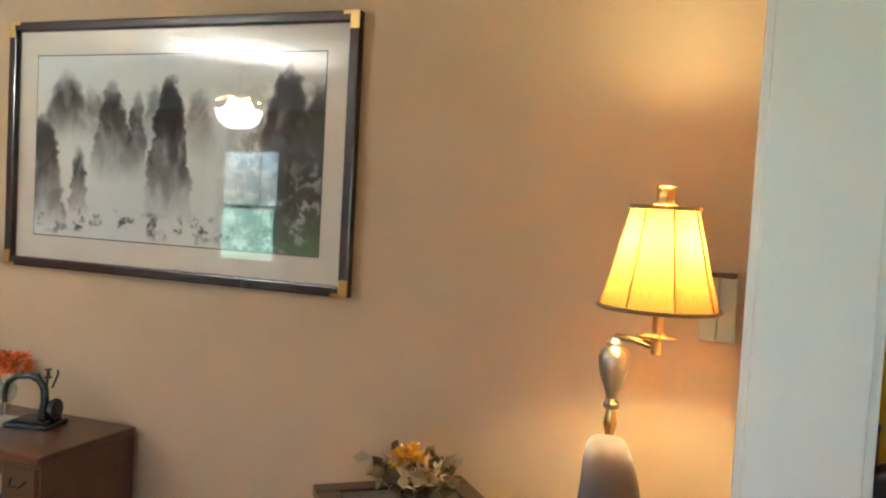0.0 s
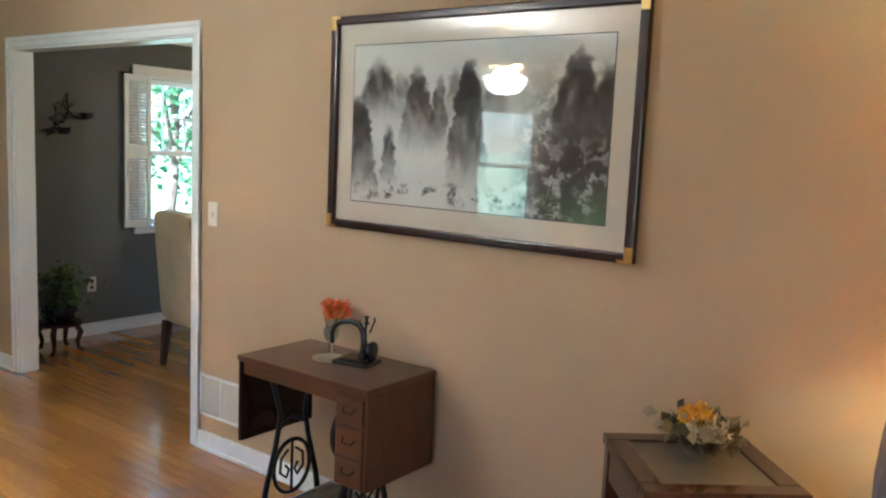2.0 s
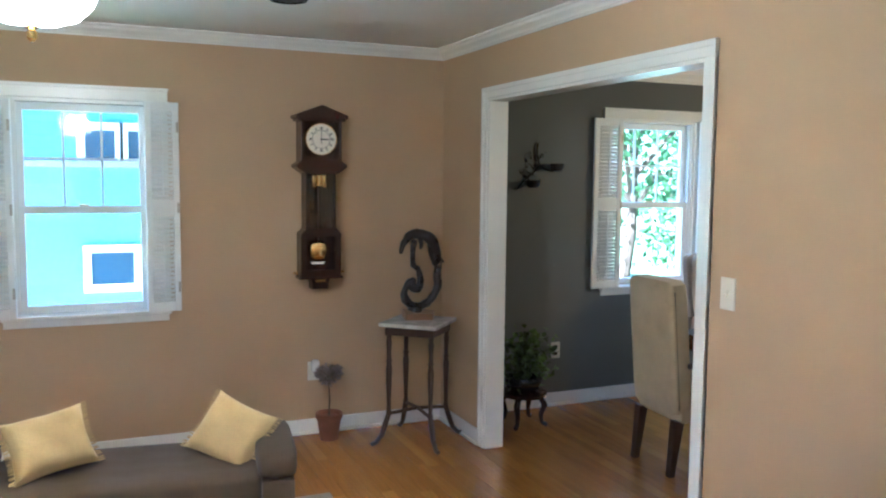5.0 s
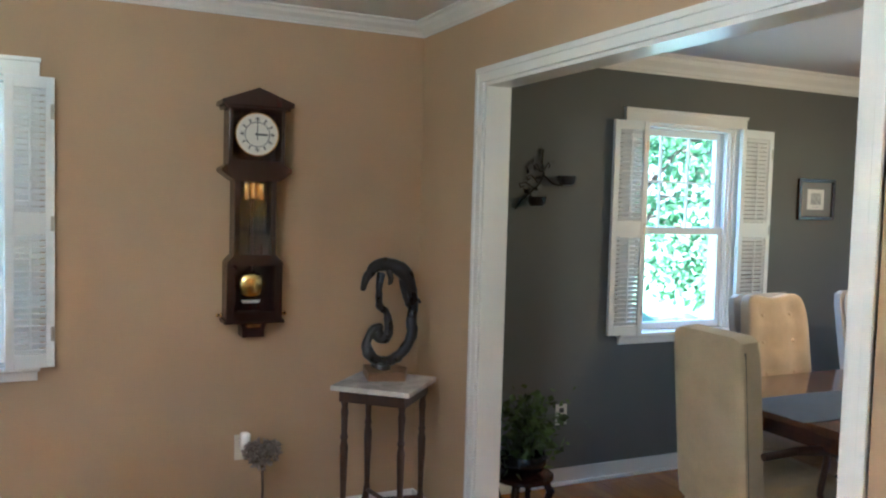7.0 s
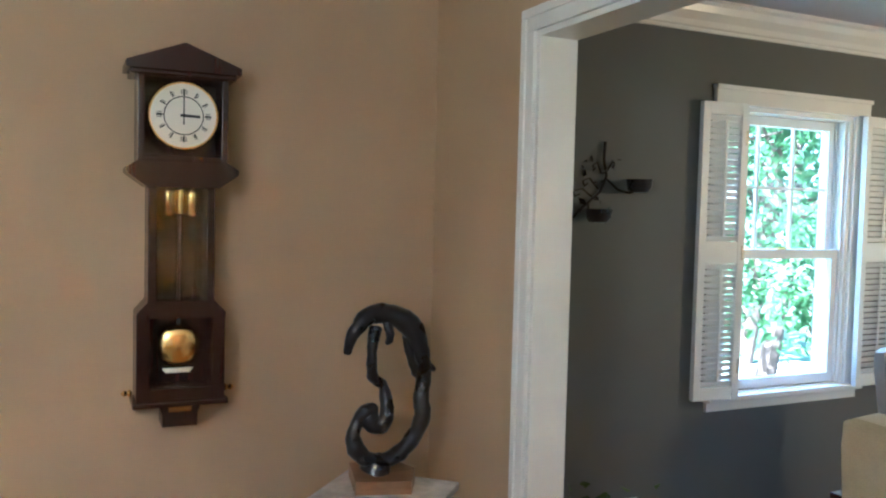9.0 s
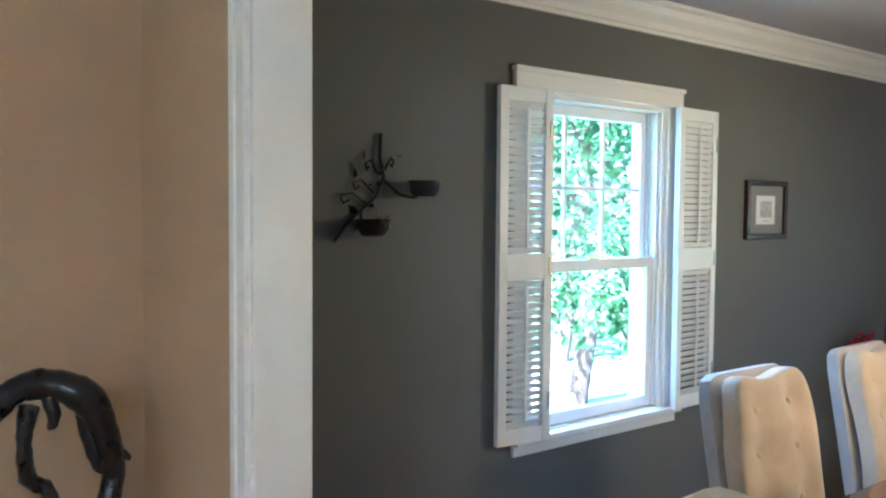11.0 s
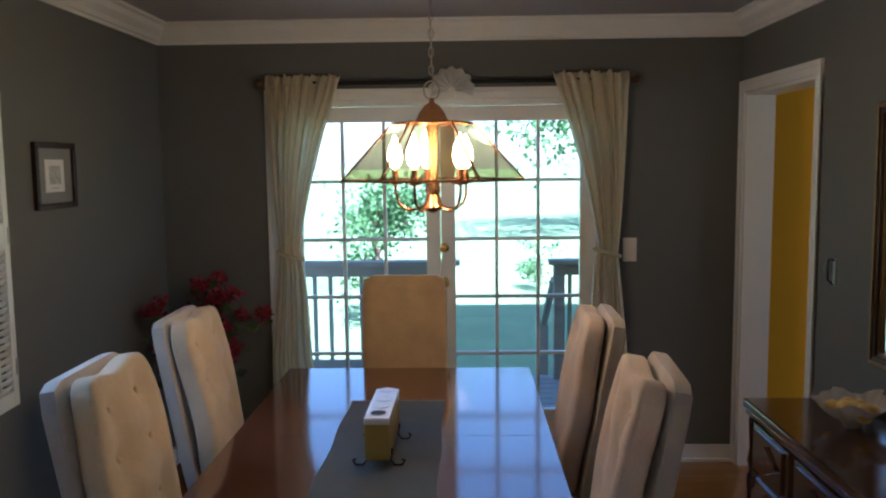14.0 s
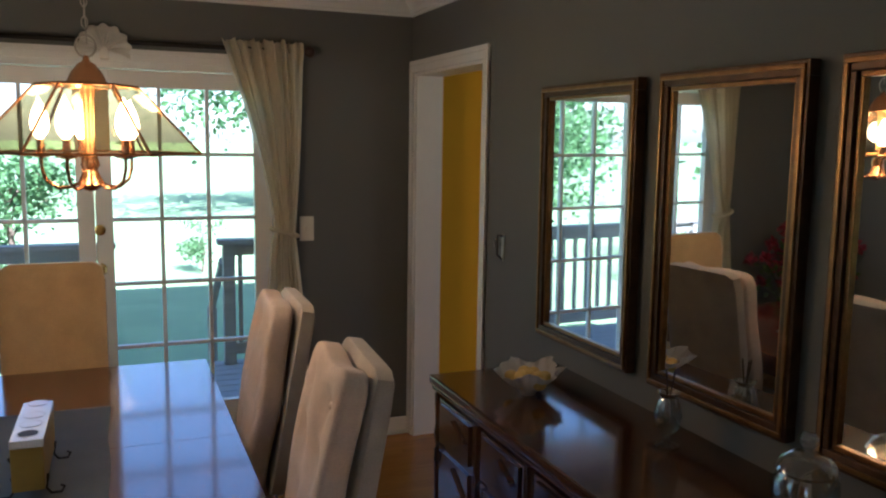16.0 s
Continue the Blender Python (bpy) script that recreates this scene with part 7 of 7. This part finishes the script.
def plant_on_stand():
    s = thing("plant_stand", (0.33, 0.45, 0), "small dark carved wooden plant stand", "stand")
    bm = B()
    lathe(bm, [(0.15, 0.20), (0.155, 0.205), (0.155, 0.222), (0.14, 0.228)], seg=28)
    part("top", bm, MAHOG, s, "", True)
    for k in range(4):
        a = math.pi / 4 + k * math.pi / 2
        ca, sa = math.cos(a), math.sin(a)
        part("leg", tube(B(), [(ca * 0.11, sa * 0.11, 0.205), (ca * 0.145, sa * 0.145, 0.15), (ca * 0.12, sa * 0.12, 0.08), (ca * 0.13, sa * 0.13, 0.03), (ca * 0.165, sa * 0.165, 0.016)], [0.02, 0.022, 0.016, 0.014, 0.016], 10), MAHOG, s, "", True)
    p = thing("potted_plant", (0.33, 0.45, 0.228), "leafy green houseplant in a dark pot", "plant")
    bm = B()
    lathe(bm, [(0.075, 0), (0.11, 0.03), (0.125, 0.07), (0.115, 0.10), (0.105, 0.10), (0.11, 0.07)], seg=24)
    part("pot", bm, JAPAN, p, "dark glazed pot", True)
    rng = random.Random(14)
    bm = B()
    for k in range(46):
        a, r, h = rng.uniform(0, 6.28), rng.uniform(0.05, 0.24), rng.uniform(0.10, 0.36)
        tube(bm, [(math.cos(a) * 0.03, math.sin(a) * 0.03, 0.06), (math.cos(a) * r * 0.5, math.sin(a) * r * 0.5, 0.08 + h * 0.8), (max(-0.29, math.cos(a) * r), max(-0.28, math.sin(a) * r), 0.05 + h)], 0.002, 5)
    part("stems", bm, LEAF, p)

    def sp(q):
        a, r = q.uniform(0, 6.28), abs(q.gauss(0.10, 0.07))
        return (max(-0.26, math.cos(a) * r), max(-0.25, math.sin(a) * r), 0.09 + q.betavariate(1.4, 2.0) * 0.36 - r * 0.15)
    part("leaves", leaves(B(), rng, 430, sp, 0.052, 0.1), LEAF, p, "green pointed leaves")


plant_on_stand()


def red_bouquet():
    s = thing("floor_vase", (0.33, 3.62, 0), "tall dark floor vase of red silk flowers in the corner", "vase")
    bm = B()
    lathe(bm, [(0.09, 0), (0.10, 0.02), (0.13, 0.22), (0.12, 0.40), (0.07, 0.55), (0.085, 0.60), (0.08, 0.60), (0.06, 0.55)], seg=28)
    part("vase_body", bm, JAPAN, s, "", True)
    rng = random.Random(31)
    bm = B()
    tips = []
    for k in range(30):
        a, r, z = rng.uniform(0, 6.28), rng.uniform(0.04, 0.31), rng.uniform(0.74, 1.13)
        e = Vector((max(-0.26, math.cos(a) * r), min(0.28, math.sin(a) * r), z - r * 0.4))
        tips.append(e)
        tube(bm, [(0, 0, 0.5), (e.x * 0.5, e.y * 0.5, e.z - 0.06), tuple(e)], 0.003, 5)
    part("stems", bm, LEAF, s)
    part("leaves", leaves(B(), rng, 200, lambda q: (lambda c: (c.x * 0.8 + q.gauss(0, 0.03), c.y * 0.8 + q.gauss(0, 0.03), c.z - abs(q.gauss(0.08, 0.06))))(q.choice(tips)), 0.06), LEAF, s)
    for c in tips:
        part("blossom", leaves(B(), rng, 46, lambda q, c=c: c + Vector((q.gauss(0, 1), q.gauss(0, 1), q.gauss(0, 1))).normalized() * 0.026, 0.04, -0.2), ROSE, s, "red silk blossom")


red_bouquet()
bm = B()
lathe(bm, [(0.0, -0.028), (0.006, -0.026), (0.003, -0.010), (0.014, -0.006), (0.015, -0.001)], seg=12)
solid("ceiling_hook", bm, IRON, "small dark hook screwed into the ceiling", "hook", at=(0.52, 2.95, H), smooth=True)

# ---- floor boards ----
floor = tagged(new("floor"), "polished honey-brown oak strip floor", "floor", "", "structure")
PW = 0.062
rng = random.Random(77)
LENS = (0.75, 0.95, 1.2, 1.45)
strip = {}
for L_ in LENS:
    strip[L_] = mesh_of("floor_board", box(B(), (0.0005, 0.0004, -0.02), (L_ - 0.0005, PW - 0.0004, 0.0), 0.0009), OAK)
rest = B()
near = 0
y = SY
while y < 4.26:
    x = -0.0 - rng.uniform(0, 0.7)
    while x < 8.0:
        L_ = rng.choice(LENS)
        if x > -0.12 and 0.1 < x + L_ / 2 < 3.3 and -1.25 < y < 1.6 and near < 300:
            shared("floor_board", strip[L_], floor, (x, y, 0))
            near += 1
        else:
            x_, L0 = x, L_
            x, L_ = max(x, -0.05), min(x + L_, 8.05) - max(x, -0.05)
            v8 = [rest.verts.new(p) for p in ((x + 0.0005, y + 0.0004, -0.02), (x + L_ - 0.0005, y + 0.0004, -0.02), (x + L_ - 0.0005, y + PW - 0.0004, -0.02), (x + 0.0005, y + PW - 0.0004, -0.02),
                                              (x + 0.0005, y + 0.0004, 0), (x + L_ - 0.0005, y + 0.0004, 0), (x + L_ - 0.0005, y + PW - 0.0004, 0), (x + 0.0005, y + PW - 0.0004, 0))]
            for q in ((4, 5, 6, 7), (0, 1, 5, 4), (1, 2, 6, 5), (2, 3, 7, 6), (3, 0, 4, 7)):
                rest.faces.new([v8[i] for i in q])
            x, L_ = x_, L0
        x += L_
    y += PW
tagged(part("floor_boards", rest, OAK, floor), kind="stuff")
